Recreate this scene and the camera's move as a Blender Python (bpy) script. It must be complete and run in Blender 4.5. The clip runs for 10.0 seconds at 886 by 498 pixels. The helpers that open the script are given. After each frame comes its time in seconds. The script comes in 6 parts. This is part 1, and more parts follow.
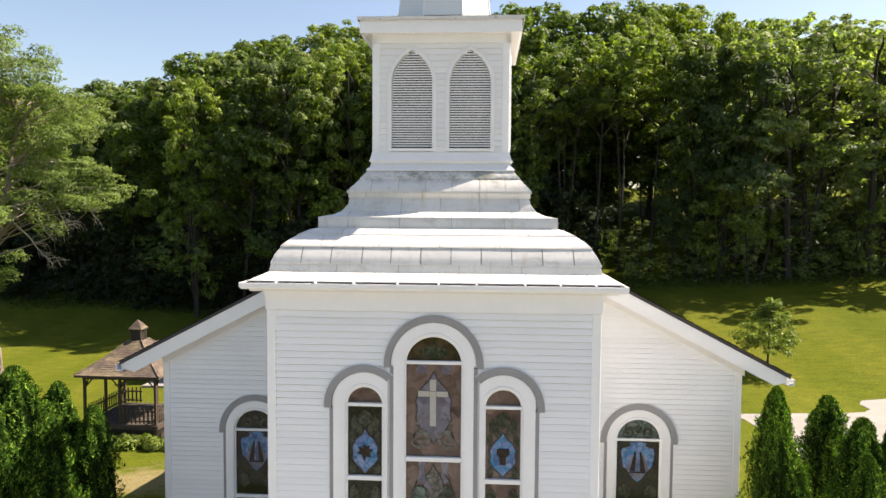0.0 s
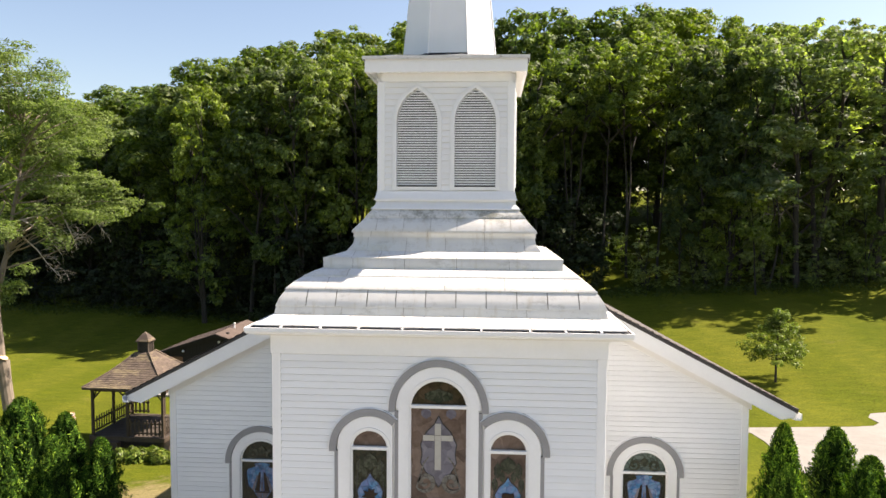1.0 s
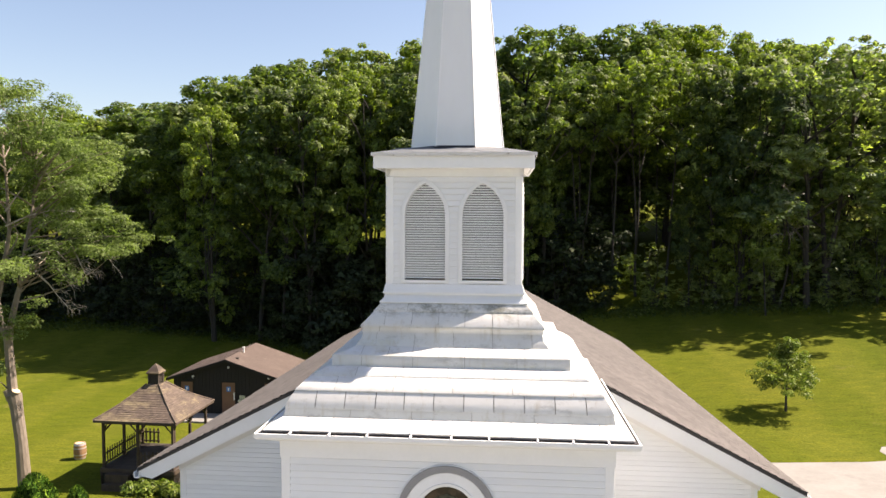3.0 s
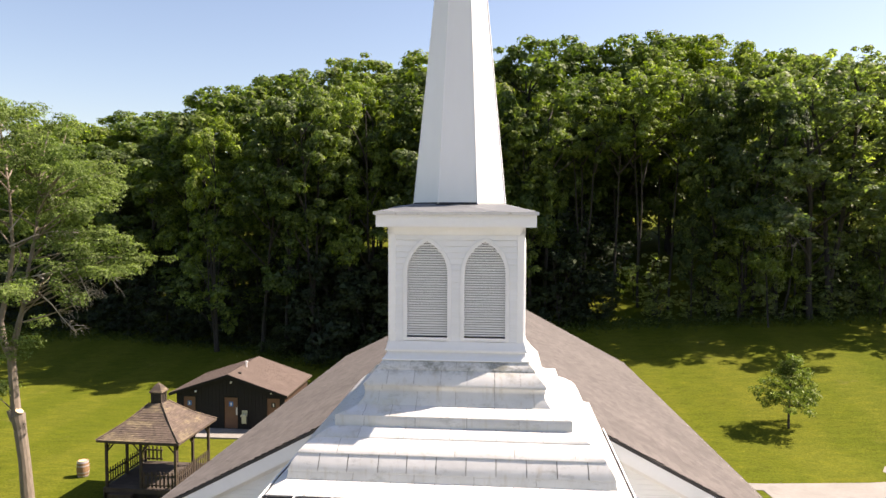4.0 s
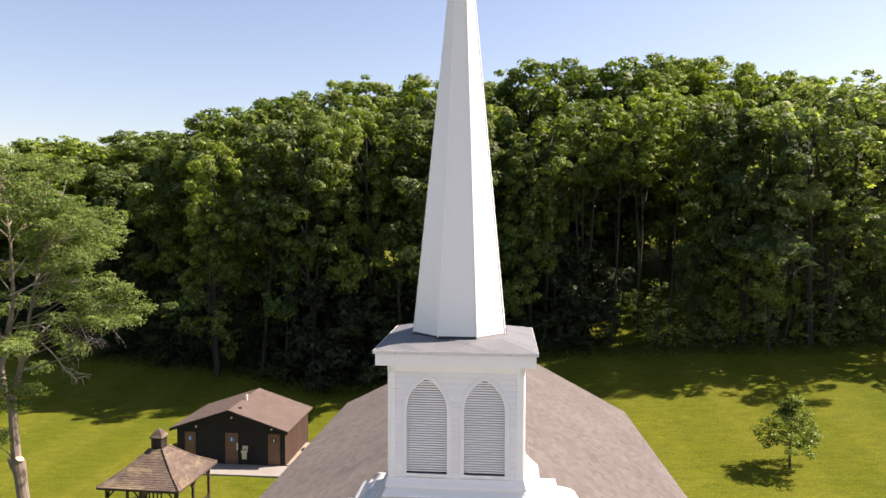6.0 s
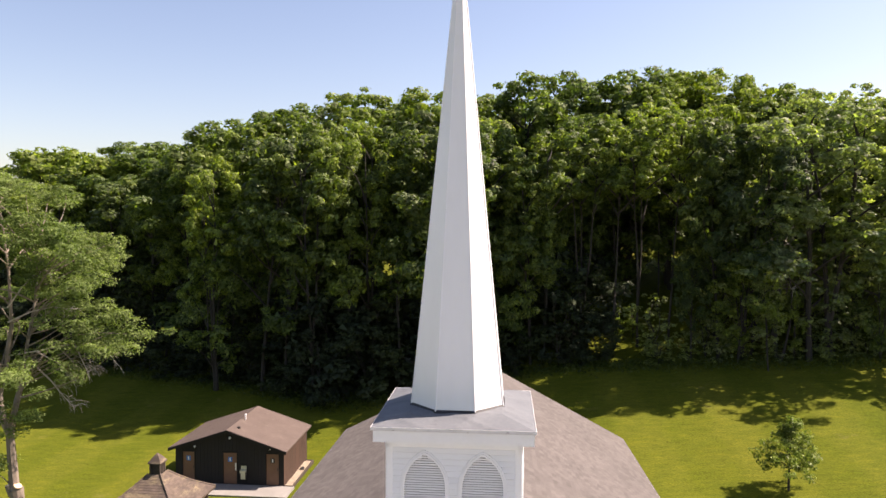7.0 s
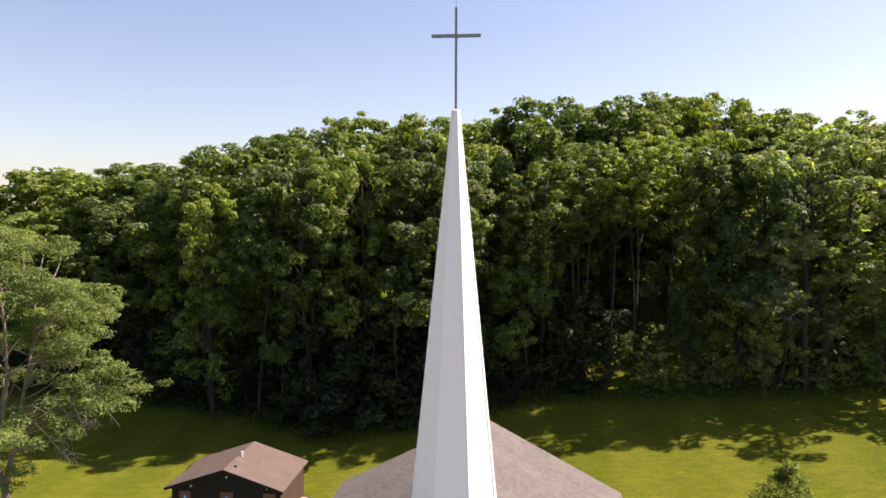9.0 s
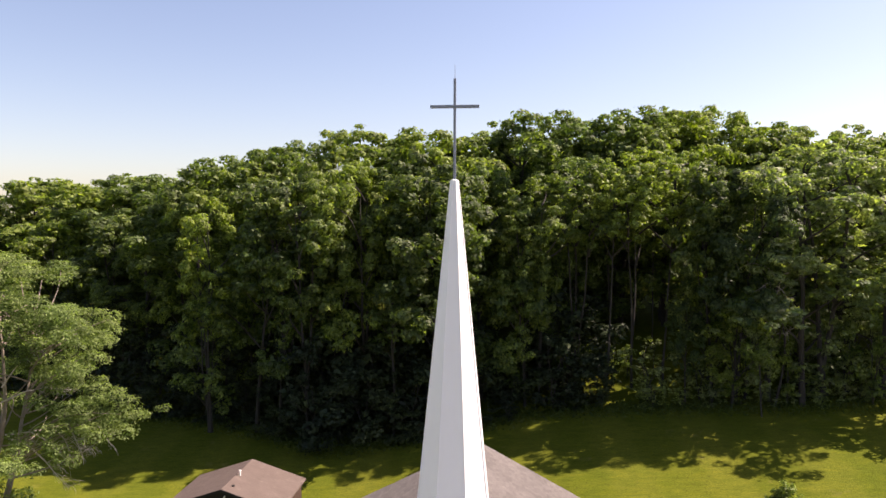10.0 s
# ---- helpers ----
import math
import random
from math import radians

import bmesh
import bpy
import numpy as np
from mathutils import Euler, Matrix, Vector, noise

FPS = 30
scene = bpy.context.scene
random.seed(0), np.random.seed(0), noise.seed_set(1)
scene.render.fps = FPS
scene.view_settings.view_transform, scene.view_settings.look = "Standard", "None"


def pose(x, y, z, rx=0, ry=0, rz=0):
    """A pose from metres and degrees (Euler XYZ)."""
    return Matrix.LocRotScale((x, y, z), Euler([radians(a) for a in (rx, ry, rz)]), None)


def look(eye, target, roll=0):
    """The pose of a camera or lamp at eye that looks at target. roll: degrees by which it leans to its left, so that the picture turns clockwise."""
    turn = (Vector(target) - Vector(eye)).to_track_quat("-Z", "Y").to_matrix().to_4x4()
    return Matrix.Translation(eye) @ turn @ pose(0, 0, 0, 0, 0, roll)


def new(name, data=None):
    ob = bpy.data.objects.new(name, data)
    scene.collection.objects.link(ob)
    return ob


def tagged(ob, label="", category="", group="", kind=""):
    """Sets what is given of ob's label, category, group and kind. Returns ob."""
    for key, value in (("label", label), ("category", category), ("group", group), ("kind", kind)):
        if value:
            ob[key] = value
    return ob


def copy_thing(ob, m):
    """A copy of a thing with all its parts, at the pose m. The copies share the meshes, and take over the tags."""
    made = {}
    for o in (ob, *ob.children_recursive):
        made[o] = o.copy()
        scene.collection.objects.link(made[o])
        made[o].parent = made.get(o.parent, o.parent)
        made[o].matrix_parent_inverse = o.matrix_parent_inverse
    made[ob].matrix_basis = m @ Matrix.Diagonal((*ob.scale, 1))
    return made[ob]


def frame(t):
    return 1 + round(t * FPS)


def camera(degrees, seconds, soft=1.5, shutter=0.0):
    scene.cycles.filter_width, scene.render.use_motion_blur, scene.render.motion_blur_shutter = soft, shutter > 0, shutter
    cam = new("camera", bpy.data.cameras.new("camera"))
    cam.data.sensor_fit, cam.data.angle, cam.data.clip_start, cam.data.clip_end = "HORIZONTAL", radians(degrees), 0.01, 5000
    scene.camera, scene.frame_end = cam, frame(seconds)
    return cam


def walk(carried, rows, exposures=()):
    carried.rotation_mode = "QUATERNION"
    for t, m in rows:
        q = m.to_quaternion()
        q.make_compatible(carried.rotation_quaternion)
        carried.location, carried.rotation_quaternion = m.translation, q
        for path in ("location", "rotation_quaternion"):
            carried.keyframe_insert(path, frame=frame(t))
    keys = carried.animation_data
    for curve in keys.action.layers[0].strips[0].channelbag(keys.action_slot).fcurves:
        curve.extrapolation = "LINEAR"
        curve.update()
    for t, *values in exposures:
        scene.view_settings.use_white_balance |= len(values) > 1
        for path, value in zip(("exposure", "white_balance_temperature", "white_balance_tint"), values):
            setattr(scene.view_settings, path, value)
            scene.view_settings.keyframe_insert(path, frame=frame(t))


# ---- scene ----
cam = camera(64.7, 10.0)
PATH = [
    (0, (0.761, -11.553, 9.093), (0.146, -1.588, 8.537), 0.38),
    (0.5, (0.774, -11.520, 9.410), (0.107, -1.558, 8.844), 0.35),
    (1, (0.782, -11.503, 9.726), (0.070, -1.544, 9.166), 0.33),
    (1.5, (0.786, -11.496, 10.054), (0.035, -1.539, 9.507), 0.30),
    (2, (0.786, -11.495, 10.405), (0.003, -1.540, 9.872), 0.28),
    (2.5, (0.785, -11.497, 10.785), (-0.026, -1.543, 10.265), 0.27),
    (4, (0.779, -11.483, 12.130), (-0.088, -1.532, 11.636), 0.23),
    (4.5, (0.778, -11.466, 12.646), (-0.098, -1.516, 12.159), 0.22),
    (5, (0.778, -11.442, 13.190), (-0.102, -1.493, 12.710), 0.21),
    (5.5, (0.780, -11.412, 13.759), (-0.101, -1.462, 13.286), 0.21),
    (7, (0.792, -11.297, 15.551), (-0.075, -1.344, 15.110), 0.20),
    (7.5, (0.797, -11.259, 16.160), (-0.062, -1.305, 15.730), 0.19),
    (8, (0.800, -11.228, 16.766), (-0.050, -1.273, 16.346), 0.19),
    (8.5, (0.802, -11.208, 17.367), (-0.038, -1.251, 16.956), 0.19),
    (9, (0.801, -11.205, 17.960), (-0.027, -1.247, 17.558), 0.19),
    (9.5, (0.795, -11.225, 18.546), (-0.019, -1.266, 18.156), 0.20),
    (10, (0.783, -11.276, 19.127), (-0.011, -1.314, 18.757), 0.20),
]
walk(cam, [(t, look(eye, target, roll)) for t, eye, target, roll in PATH], ((0, 1.53, 7250, 16), (10, 1.45, 7250, 28)))

# ---- world, sun, exposure ----
SUN_AZ, SUN_EL = math.atan2(0.951, 0.307), radians(50)
world = bpy.data.worlds.new("world")
scene.world = world
world.use_nodes = True
wn = world.node_tree
sky = wn.nodes.new("ShaderNodeTexSky")
sky.sky_type, sky.sun_disc = "NISHITA", False
sky.sun_elevation, sky.sun_rotation = SUN_EL, SUN_AZ
sky.air_density, sky.dust_density, sky.ozone_density = 1.05, 1.1, 1.7
wn.links.new(sky.outputs[0], wn.nodes["Background"].inputs["Color"])
wn.nodes["Background"].inputs["Strength"].default_value = 0.071
sun_data = bpy.data.lights.new("sun", "SUN")
sun_data.energy, sun_data.angle, sun_data.color = 5.0, radians(0.55), (1.0, 0.935, 0.83)
sun = new("sun", sun_data)
sun.matrix_basis = look((30, 10, 60), (30 - 0.951 * math.cos(SUN_EL), 10 - 0.307 * math.cos(SUN_EL), 60 - math.sin(SUN_EL)))


# ---- materials ----
def material(name):
    m = bpy.data.materials.new(name)
    m.use_nodes = True
    return m, m.node_tree, m.node_tree.nodes["Principled BSDF"]


def node(nt, kind, **settings):
    n = nt.nodes.new(kind)
    for key, value in settings.items():
        if key in n.inputs:
            n.inputs[key].default_value = value
    return n


def world_coords(nt, scale=(1, 1, 1)):
    tc = nt.nodes.new("ShaderNodeNewGeometry")
    mp = nt.nodes.new("ShaderNodeMapping")
    mp.inputs["Scale"].default_value = scale
    nt.links.new(tc.outputs["Position"], mp.inputs["Vector"])
    return mp.outputs["Vector"]


def noise_tex(nt, vec, scale, detail=4.0, rough=0.6):
    n = node(nt, "ShaderNodeTexNoise", Scale=scale, Detail=detail, Roughness=rough)
    nt.links.new(vec, n.inputs["Vector"])
    return n.outputs["Fac"]


def ramp(nt, fac, stops):
    r = nt.nodes.new("ShaderNodeValToRGB")
    els = r.color_ramp.elements
    while len(els) < len(stops):
        els.new(0.5)
    for e, (p, c) in zip(els, stops):
        e.position, e.color = p, (*c, 1) if len(c) == 3 else c
    nt.links.new(fac, r.inputs["Fac"])
    return r.outputs["Color"]


def mix(nt, fac, a, b, mode="MIX"):
    n = nt.nodes.new("ShaderNodeMix")
    n.data_type, n.blend_type = "RGBA", mode
    for socket, value in ((n.inputs[0], fac), (n.inputs[6], a), (n.inputs[7], b)):
        if isinstance(value, (int, float)):
            socket.default_value = value
        elif isinstance(value, tuple):
            socket.default_value = (*value, 1)
        else:
            nt.links.new(value, socket)
    return n.outputs[2]


def bump(nt, bsdf, height, strength=0.3, distance=0.01):
    b = node(nt, "ShaderNodeBump", Strength=strength, Distance=distance)
    nt.links.new(height, b.inputs["Height"])
    nt.links.new(b.outputs["Normal"], bsdf.inputs["Normal"])


def grey(v):
    return (v, v, v)


def simple(name, dark, light, scale, rough=0.6, metal=0.0, bump_s=0.2, stretch=(1, 1, 1), spots=None, per_piece=0.0):
    """A surface that varies between two colours at two scales, with fine relief; spots: (colour, scale, from, to)."""
    m, nt, b = material(name)
    v = world_coords(nt, stretch)
    col = ramp(nt, noise_tex(nt, v, scale), [(0.3, dark), (0.7, light)])
    fine = noise_tex(nt, v, scale * 9, 3)
    col = mix(nt, 0.35, col, ramp(nt, fine, [(0.3, dark), (0.7, light)]))
    if spots:
        c, s, lo, hi = spots
        fac = ramp(nt, noise_tex(nt, v, s, 5, 0.65), [(lo, grey(0.0)), (hi, grey(1.0))])
        col = mix(nt, fac, col, c)
    if per_piece:
        info = nt.nodes.new("ShaderNodeObjectInfo")
        col = mix(nt, 1.0, col, ramp(nt, info.outputs["Random"], [(0, grey(1 - per_piece)), (1, grey(1.0))]), "MULTIPLY")
    nt.links.new(col, b.inputs["Base Color"])
    b.inputs["Roughness"].default_value, b.inputs["Metallic"].default_value = rough, metal
    bump(nt, b, fine, bump_s, 0.004)
    return m


M_SIDING = simple("white_siding_paint", (0.78, 0.78, 0.775), (0.84, 0.84, 0.835), 1.3, 0.45, stretch=(0.4, 0.4, 3), per_piece=0.05)
M_TRIM = simple("white_trim_paint", (0.73, 0.735, 0.74), (0.79, 0.795, 0.80), 2.0, 0.4)
M_GREYTRIM = simple("grey_trim_paint", (0.22, 0.22, 0.23), (0.27, 0.27, 0.28), 3.0, 0.5)
M_SOFFIT = simple("white_soffit", (0.66, 0.65, 0.63), (0.73, 0.72, 0.70), 2.0, 0.5)
M_SPIRE = simple("white_spire_metal", (0.76, 0.76, 0.77), (0.81, 0.81, 0.82), 0.8, 0.35, stretch=(1, 1, 0.3), per_piece=0.02)
M_CORNICE_TOP = simple("weathered_metal_flat_roof", (0.080, 0.090, 0.101), (0.128, 0.139, 0.150), 2.2, 0.7, 0.0, 0.3, spots=((0.075, 0.078, 0.082), 5, 0.6, 0.75))
M_DRIP = simple("chipped_white_drip_edge", (0.52, 0.51, 0.50), (0.66, 0.65, 0.64), 3.0, 0.6, spots=((0.16, 0.12, 0.09), 16, 0.60, 0.68))
M_DARKEDGE = simple("dark_roof_edge", (0.025, 0.024, 0.024), (0.05, 0.045, 0.045), 4, 0.7)
M_CROSSMETAL = simple("grey_painted_metal", (0.17, 0.19, 0.23), (0.23, 0.25, 0.29), 6, 0.45, 0.3)
M_BROWNWALL = simple("dark_brown_board", (0.006, 0.0045, 0.004), (0.011, 0.008, 0.007), 2, 0.8, stretch=(8, 8, 0.6), per_piece=0.25)
M_BROWNDOOR = simple("brown_painted_door", (0.13, 0.065, 0.038), (0.18, 0.09, 0.055), 3, 0.5)
M_BROWNROOF = simple("brown_metal_roof", (0.070, 0.050, 0.041), (0.100, 0.073, 0.061), 0.9, 0.75, spots=((0.135, 0.105, 0.088), 1.6, 0.55, 0.8))
M_REDBOARD_LIT = simple("sunlit_red_brown_board", (0.040, 0.019, 0.012), (0.072, 0.035, 0.022), 2, 0.8, stretch=(8, 8, 0.6), per_piece=0.35)
M_BARREL = simple("worn_oak_stave", (0.26, 0.14, 0.065), (0.40, 0.24, 0.13), 4, 0.75, stretch=(3, 3, 0.6), per_piece=0.25)
M_HOOP = simple("pale_galvanised_hoop", (0.36, 0.34, 0.36), (0.48, 0.46, 0.47), 5, 0.45, 0.5)
M_GAZWOOD = simple("weathered_dark_timber", (0.035, 0.024, 0.017), (0.085, 0.058, 0.040), 3, 0.8, stretch=(2, 2, 0.7), per_piece=0.35)
M_DECK = simple("weathered_deck_board", (0.045, 0.034, 0.026), (0.085, 0.066, 0.052), 3, 0.8, per_piece=0.3)
M_CONCRETE = simple("pale_concrete", (0.175, 0.165, 0.150), (0.235, 0.223, 0.206), 0.6, 0.85, bump_s=0.3, spots=((0.15, 0.141, 0.130), 0.8, 0.55, 0.8))
M_SEAM = simple("grey_seam", (0.22, 0.205, 0.18), (0.36, 0.34, 0.305), 5, 0.8)
M_BOUNCE = simple("pale_bounce_concrete", (0.28, 0.272, 0.262), (0.35, 0.342, 0.33), 0.6, 0.85, bump_s=0.3, spots=((0.25, 0.242, 0.23), 0.5, 0.6, 0.8))
M_ASPHALT = simple("brown_grey_road", (0.055, 0.043, 0.036), (0.085, 0.068, 0.058), 0.8, 0.9, bump_s=0.5)
M_BLUE = simple("blue_sign_plate", (0.03, 0.14, 0.42), (0.04, 0.18, 0.5), 9, 0.4)
M_WHITE = simple("white_plastic", (0.72, 0.72, 0.7), (0.8, 0.8, 0.78), 5, 0.4)
M_PUTTY = simple("putty_coloured_metal", (0.46, 0.45, 0.29), (0.56, 0.54, 0.38), 5, 0.5)
M_CUTWOOD = simple("fresh_cut_wood", (0.58, 0.40, 0.22), (0.72, 0.54, 0.33), 8, 0.8)
M_GRAVEL = simple("pale_tan_gravel", (0.16, 0.125, 0.09), (0.33, 0.27, 0.20), 9, 0.9, bump_s=0.8)
M_FOUNDATION = simple("grey_foundation_block", (0.30, 0.29, 0.28), (0.40, 0.39, 0.37), 2, 0.9)


def metal_shingle():
    """White-painted sheet metal with grime at the laps, rust runs and grey lichen patches."""
    m, nt, b = material("white_painted_sheet_metal")
    v = world_coords(nt)
    col = ramp(nt, noise_tex(nt, v, 2.2), [(0.3, (0.60, 0.595, 0.575)), (0.75, (0.705, 0.70, 0.68))])
    streak = noise_tex(nt, world_coords(nt, (9, 9, 0.8)), 1.0, 5, 0.7)
    col = mix(nt, ramp(nt, streak, [(0.54, grey(0.0)), (0.76, grey(0.6))]), col, (0.46, 0.40, 0.30))
    grime = noise_tex(nt, world_coords(nt, (1.1, 1.1, 2.6)), 2.1, 8, 0.75)
    col = mix(nt, ramp(nt, grime, [(0.55, grey(0.0)), (0.72, grey(0.7))]), col, (0.30, 0.29, 0.26))
    # a belt of lichen where the roof turns up to the belfry
    sep = nt.nodes.new("ShaderNodeSeparateXYZ")
    nt.links.new(v, sep.inputs[0])
    belt = nt.nodes.new("ShaderNodeMapRange")
    belt.inputs["From Min"].default_value, belt.inputs["From Max"].default_value = 9.0, 10.0
    nt.links.new(sep.outputs["Z"], belt.inputs["Value"])
    belt_fac = ramp(nt, belt.outputs["Result"], [(0.50, grey(0.0)), (0.61, grey(0.85)), (0.72, grey(0.9)), (0.745, grey(0.0))])
    spot = ramp(nt, noise_tex(nt, world_coords(nt, (1.2, 1.2, 2.0)), 2.4, 9, 0.85), [(0.46, grey(0.0)), (0.60, grey(1.0))])
    col = mix(nt, mix(nt, 1.0, belt_fac, spot, "MULTIPLY"), col, (0.20, 0.20, 0.165))
    moss = ramp(nt, noise_tex(nt, v, 1.3, 7, 0.75), [(0.60, grey(0.0)), (0.76, grey(0.55))])
    col = mix(nt, moss, col, (0.60, 0.55, 0.36))
    info = nt.nodes.new("ShaderNodeObjectInfo")
    col = mix(nt, 1.0, col, ramp(nt, info.outputs["Random"], [(0, grey(0.92)), (1, grey(1.0))]), "MULTIPLY")
    nt.links.new(col, b.inputs["Base Color"])
    b.inputs["Roughness"].default_value = 0.42
    bump(nt, b, noise_tex(nt, v, 14, 2), 0.15, 0.01)
    return m


def shingle_material(name, colours, scale, worn=None):
    m, nt, b = material(name)
    v = world_coords(nt)
    geo = nt.nodes.new("ShaderNodeNewGeometry")
    info = nt.nodes.new("ShaderNodeObjectInfo")
    add = nt.nodes.new("ShaderNodeMath")
    add.operation = "ADD"
    nt.links.new(geo.outputs["Random Per Island"], add.inputs[0])
    nt.links.new(info.outputs["Random"], add.inputs[1])
    frac = nt.nodes.new("ShaderNodeMath")
    frac.operation = "FRACT"
    nt.links.new(add.outputs[0], frac.inputs[0])
    col = ramp(nt, frac.outputs[0], [(i / (len(colours) - 1), c) for i, c in enumerate(colours)])
    col = mix(nt, 0.5, col, ramp(nt, noise_tex(nt, v, scale), [(0.3, colours[0]), (0.7, colours[-1])]))
    if worn:
        fac = ramp(nt, noise_tex(nt, world_coords(nt, (0.6, 0.6, 2.2)), 1.1, 8, 0.85), [(0.50, grey(0.0)), (0.66, grey(0.85))])
        col = mix(nt, fac, col, worn)
    grain = noise_tex(nt, v, 90, 2)
    col = mix(nt, 1.0, col, ramp(nt, grain, [(0.3, grey(0.78)), (0.7, grey(1.0))]), "MULTIPLY")
    nt.links.new(col, b.inputs["Base Color"])
    b.inputs["Roughness"].default_value = 0.9
    bump(nt, b, grain, 0.4, 0.004)
    return m


def leaf_material(name, dark, light, tint, translucent=0.35, rough=0.45, obj_var=0.35, face=(1, 1, 1), through_tint=(1.05, 1.22, 0.6), gloss=0.18):
    m, nt, b = material(name)
    geo = nt.nodes.new("ShaderNodeNewGeometry")
    info = nt.nodes.new("ShaderNodeObjectInfo")
    col = ramp(nt, geo.outputs["Random Per Island"], [(0, dark), (0.75, light), (1.0, tint)])
    patch = noise_tex(nt, world_coords(nt), 0.35, 3)
    col = mix(nt, 1.0, col, ramp(nt, patch, [(0.3, (0.75, 0.80, 0.75)), (0.7, (1.15, 1.1, 1.0))]), "MULTIPLY")
    spray = noise_tex(nt, world_coords(nt), 1.3, 2)
    col = mix(nt, 1.0, col, ramp(nt, spray, [(0.36, grey(0.62)), (0.64, grey(1.34))]), "MULTIPLY")
    col = mix(nt, 1.0, col, ramp(nt, info.outputs["Random"], [(0, (1 - obj_var, 1 - obj_var * 0.75, 1 - obj_var * 0.5)), (0.6, (1, 1, 0.9)), (1, (1.15, 1.15, 0.8))]), "MULTIPLY")
    nt.links.new(mix(nt, 1.0, col, face, "MULTIPLY"), b.inputs["Base Color"])
    b.inputs["Roughness"].default_value = rough
    b.inputs["Specular IOR Level"].default_value = gloss
    tr = nt.nodes.new("ShaderNodeBsdfTranslucent")
    nt.links.new(mix(nt, 1.0, col, through_tint, "MULTIPLY"), tr.inputs["Color"])
    ms = nt.nodes.new("ShaderNodeMixShader")
    ms.inputs[0].default_value = translucent
    nt.links.new(b.outputs[0], ms.inputs[1])
    nt.links.new(tr.outputs[0], ms.inputs[2])
    nt.links.new(ms.outputs[0], nt.nodes["Material Output"].inputs["Surface"])
    return m


M_PANEL = metal_shingle()
M_SHINGLE = shingle_material("brown_asphalt_shingle", [(0.068, 0.060, 0.055), (0.092, 0.081, 0.075), (0.112, 0.099, 0.092), (0.134, 0.119, 0.110)], 0.5)
M_CEDAR = shingle_material("worn_cedar_shingle", [(0.060, 0.044, 0.036), (0.082, 0.060, 0.048), (0.105, 0.078, 0.062), (0.135, 0.10, 0.078)], 0.9, (0.27, 0.215, 0.125))
M_LEAF = leaf_material("forest_leaf", (0.085, 0.117, 0.032), (0.182, 0.230, 0.055), (0.28, 0.325, 0.085), 0.42, 0.6, obj_var=0.34, face=(0.84, 0.86, 1.05), through_tint=(1.40, 1.70, 0.50), gloss=0.3)
# pale leaves, lightened further for sun haze put into the colour
M_LEAF_PALE = leaf_material("pale_hazed_forest_leaf", (0.150, 0.180, 0.085), (0.260, 0.295, 0.135), (0.36, 0.39, 0.20), 0.5, 0.55, obj_var=0.25, face=(0.84, 0.86, 1.05), through_tint=(1.40, 1.70, 0.50), gloss=0.3)
# understorey leaves, with the shade at the wood's foot put into their colour
M_LEAF_DARK = leaf_material("shade_toned_understory_leaf", (0.018, 0.026, 0.014), (0.036, 0.050, 0.026), (0.070, 0.092, 0.046), 0.18, 0.6)
M_LEAF_ASH = leaf_material("pale_ash_leaf", (0.126, 0.162, 0.052), (0.218, 0.262, 0.088), (0.31, 0.355, 0.135), 0.5, 0.6, through_tint=(1.25, 1.46, 0.64))
# darker than M_LEAF: shade on the wood's front row is put into the colour
M_LEAF_MID = leaf_material("shade_toned_edge_leaf", (0.050, 0.076, 0.026), (0.110, 0.148, 0.042), (0.195, 0.235, 0.066), 0.38, 0.6, obj_var=0.3, face=(0.84, 0.86, 1.05), through_tint=(1.40, 1.70, 0.50), gloss=0.3)
M_LEAF_SAP = leaf_material("sapling_leaf", (0.10, 0.14, 0.030), (0.20, 0.25, 0.055), (0.30, 0.34, 0.09), 0.45)
M_ARB = leaf_material("arborvitae_spray", (0.010, 0.028, 0.004), (0.058, 0.132, 0.015), (0.26, 0.38, 0.045), 0.26, 0.65, 0.2, gloss=0.08)
# inner sprays: M_ARB's green darkened, deep shade put into the colour
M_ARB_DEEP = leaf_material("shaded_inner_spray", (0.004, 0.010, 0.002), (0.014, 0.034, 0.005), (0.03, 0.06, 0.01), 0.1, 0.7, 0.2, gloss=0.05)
M_HOSTA = leaf_material("broad_plant_leaf", (0.07, 0.115, 0.02), (0.16, 0.22, 0.04), (0.30, 0.34, 0.08), 0.3, 0.4, 0.1)
M_BARK = simple("dark_bark", (0.016, 0.0135, 0.011), (0.046, 0.039, 0.032), 4, 0.9, bump_s=0.8, stretch=(2, 2, 0.4))
M_PALEBARK = simple("pale_grey_bark", (0.115, 0.091, 0.069), (0.245, 0.203, 0.160), 4, 0.9, bump_s=0.9, stretch=(3, 3, 0.5))
M_TWIG = simple("dead_grey_twig", (0.27, 0.235, 0.20), (0.42, 0.37, 0.32), 5, 0.9)


def lawn_material():
    """Mown grass: mowing stripes, clover-dark and dry-yellow patches, bare soil spots; leaf litter up on the wooded hill."""
    m, nt, b = material("mown_lawn")
    v = world_coords(nt)
    big = noise_tex(nt, v, 0.09, 4)
    col = ramp(nt, big, [(0.3, (0.066, 0.087, 0.009)), (0.5, (0.085, 0.099, 0.010)), (0.72, (0.110, 0.108, 0.014))])
    mid = noise_tex(nt, world_coords(nt, (0.5, 1.4, 1)), 1.1, 7, 0.75)
    col = mix(nt, 0.55, col, ramp(nt, mid, [(0.3, (0.066, 0.086, 0.006)), (0.7, (0.112, 0.120, 0.015))]))
    wave = node(nt, "ShaderNodeTexWave", Scale=0.30, Distortion=1.6, Detail=2.0)
    nt.links.new(world_coords(nt, (0.15, 1, 0)), wave.inputs["Vector"])
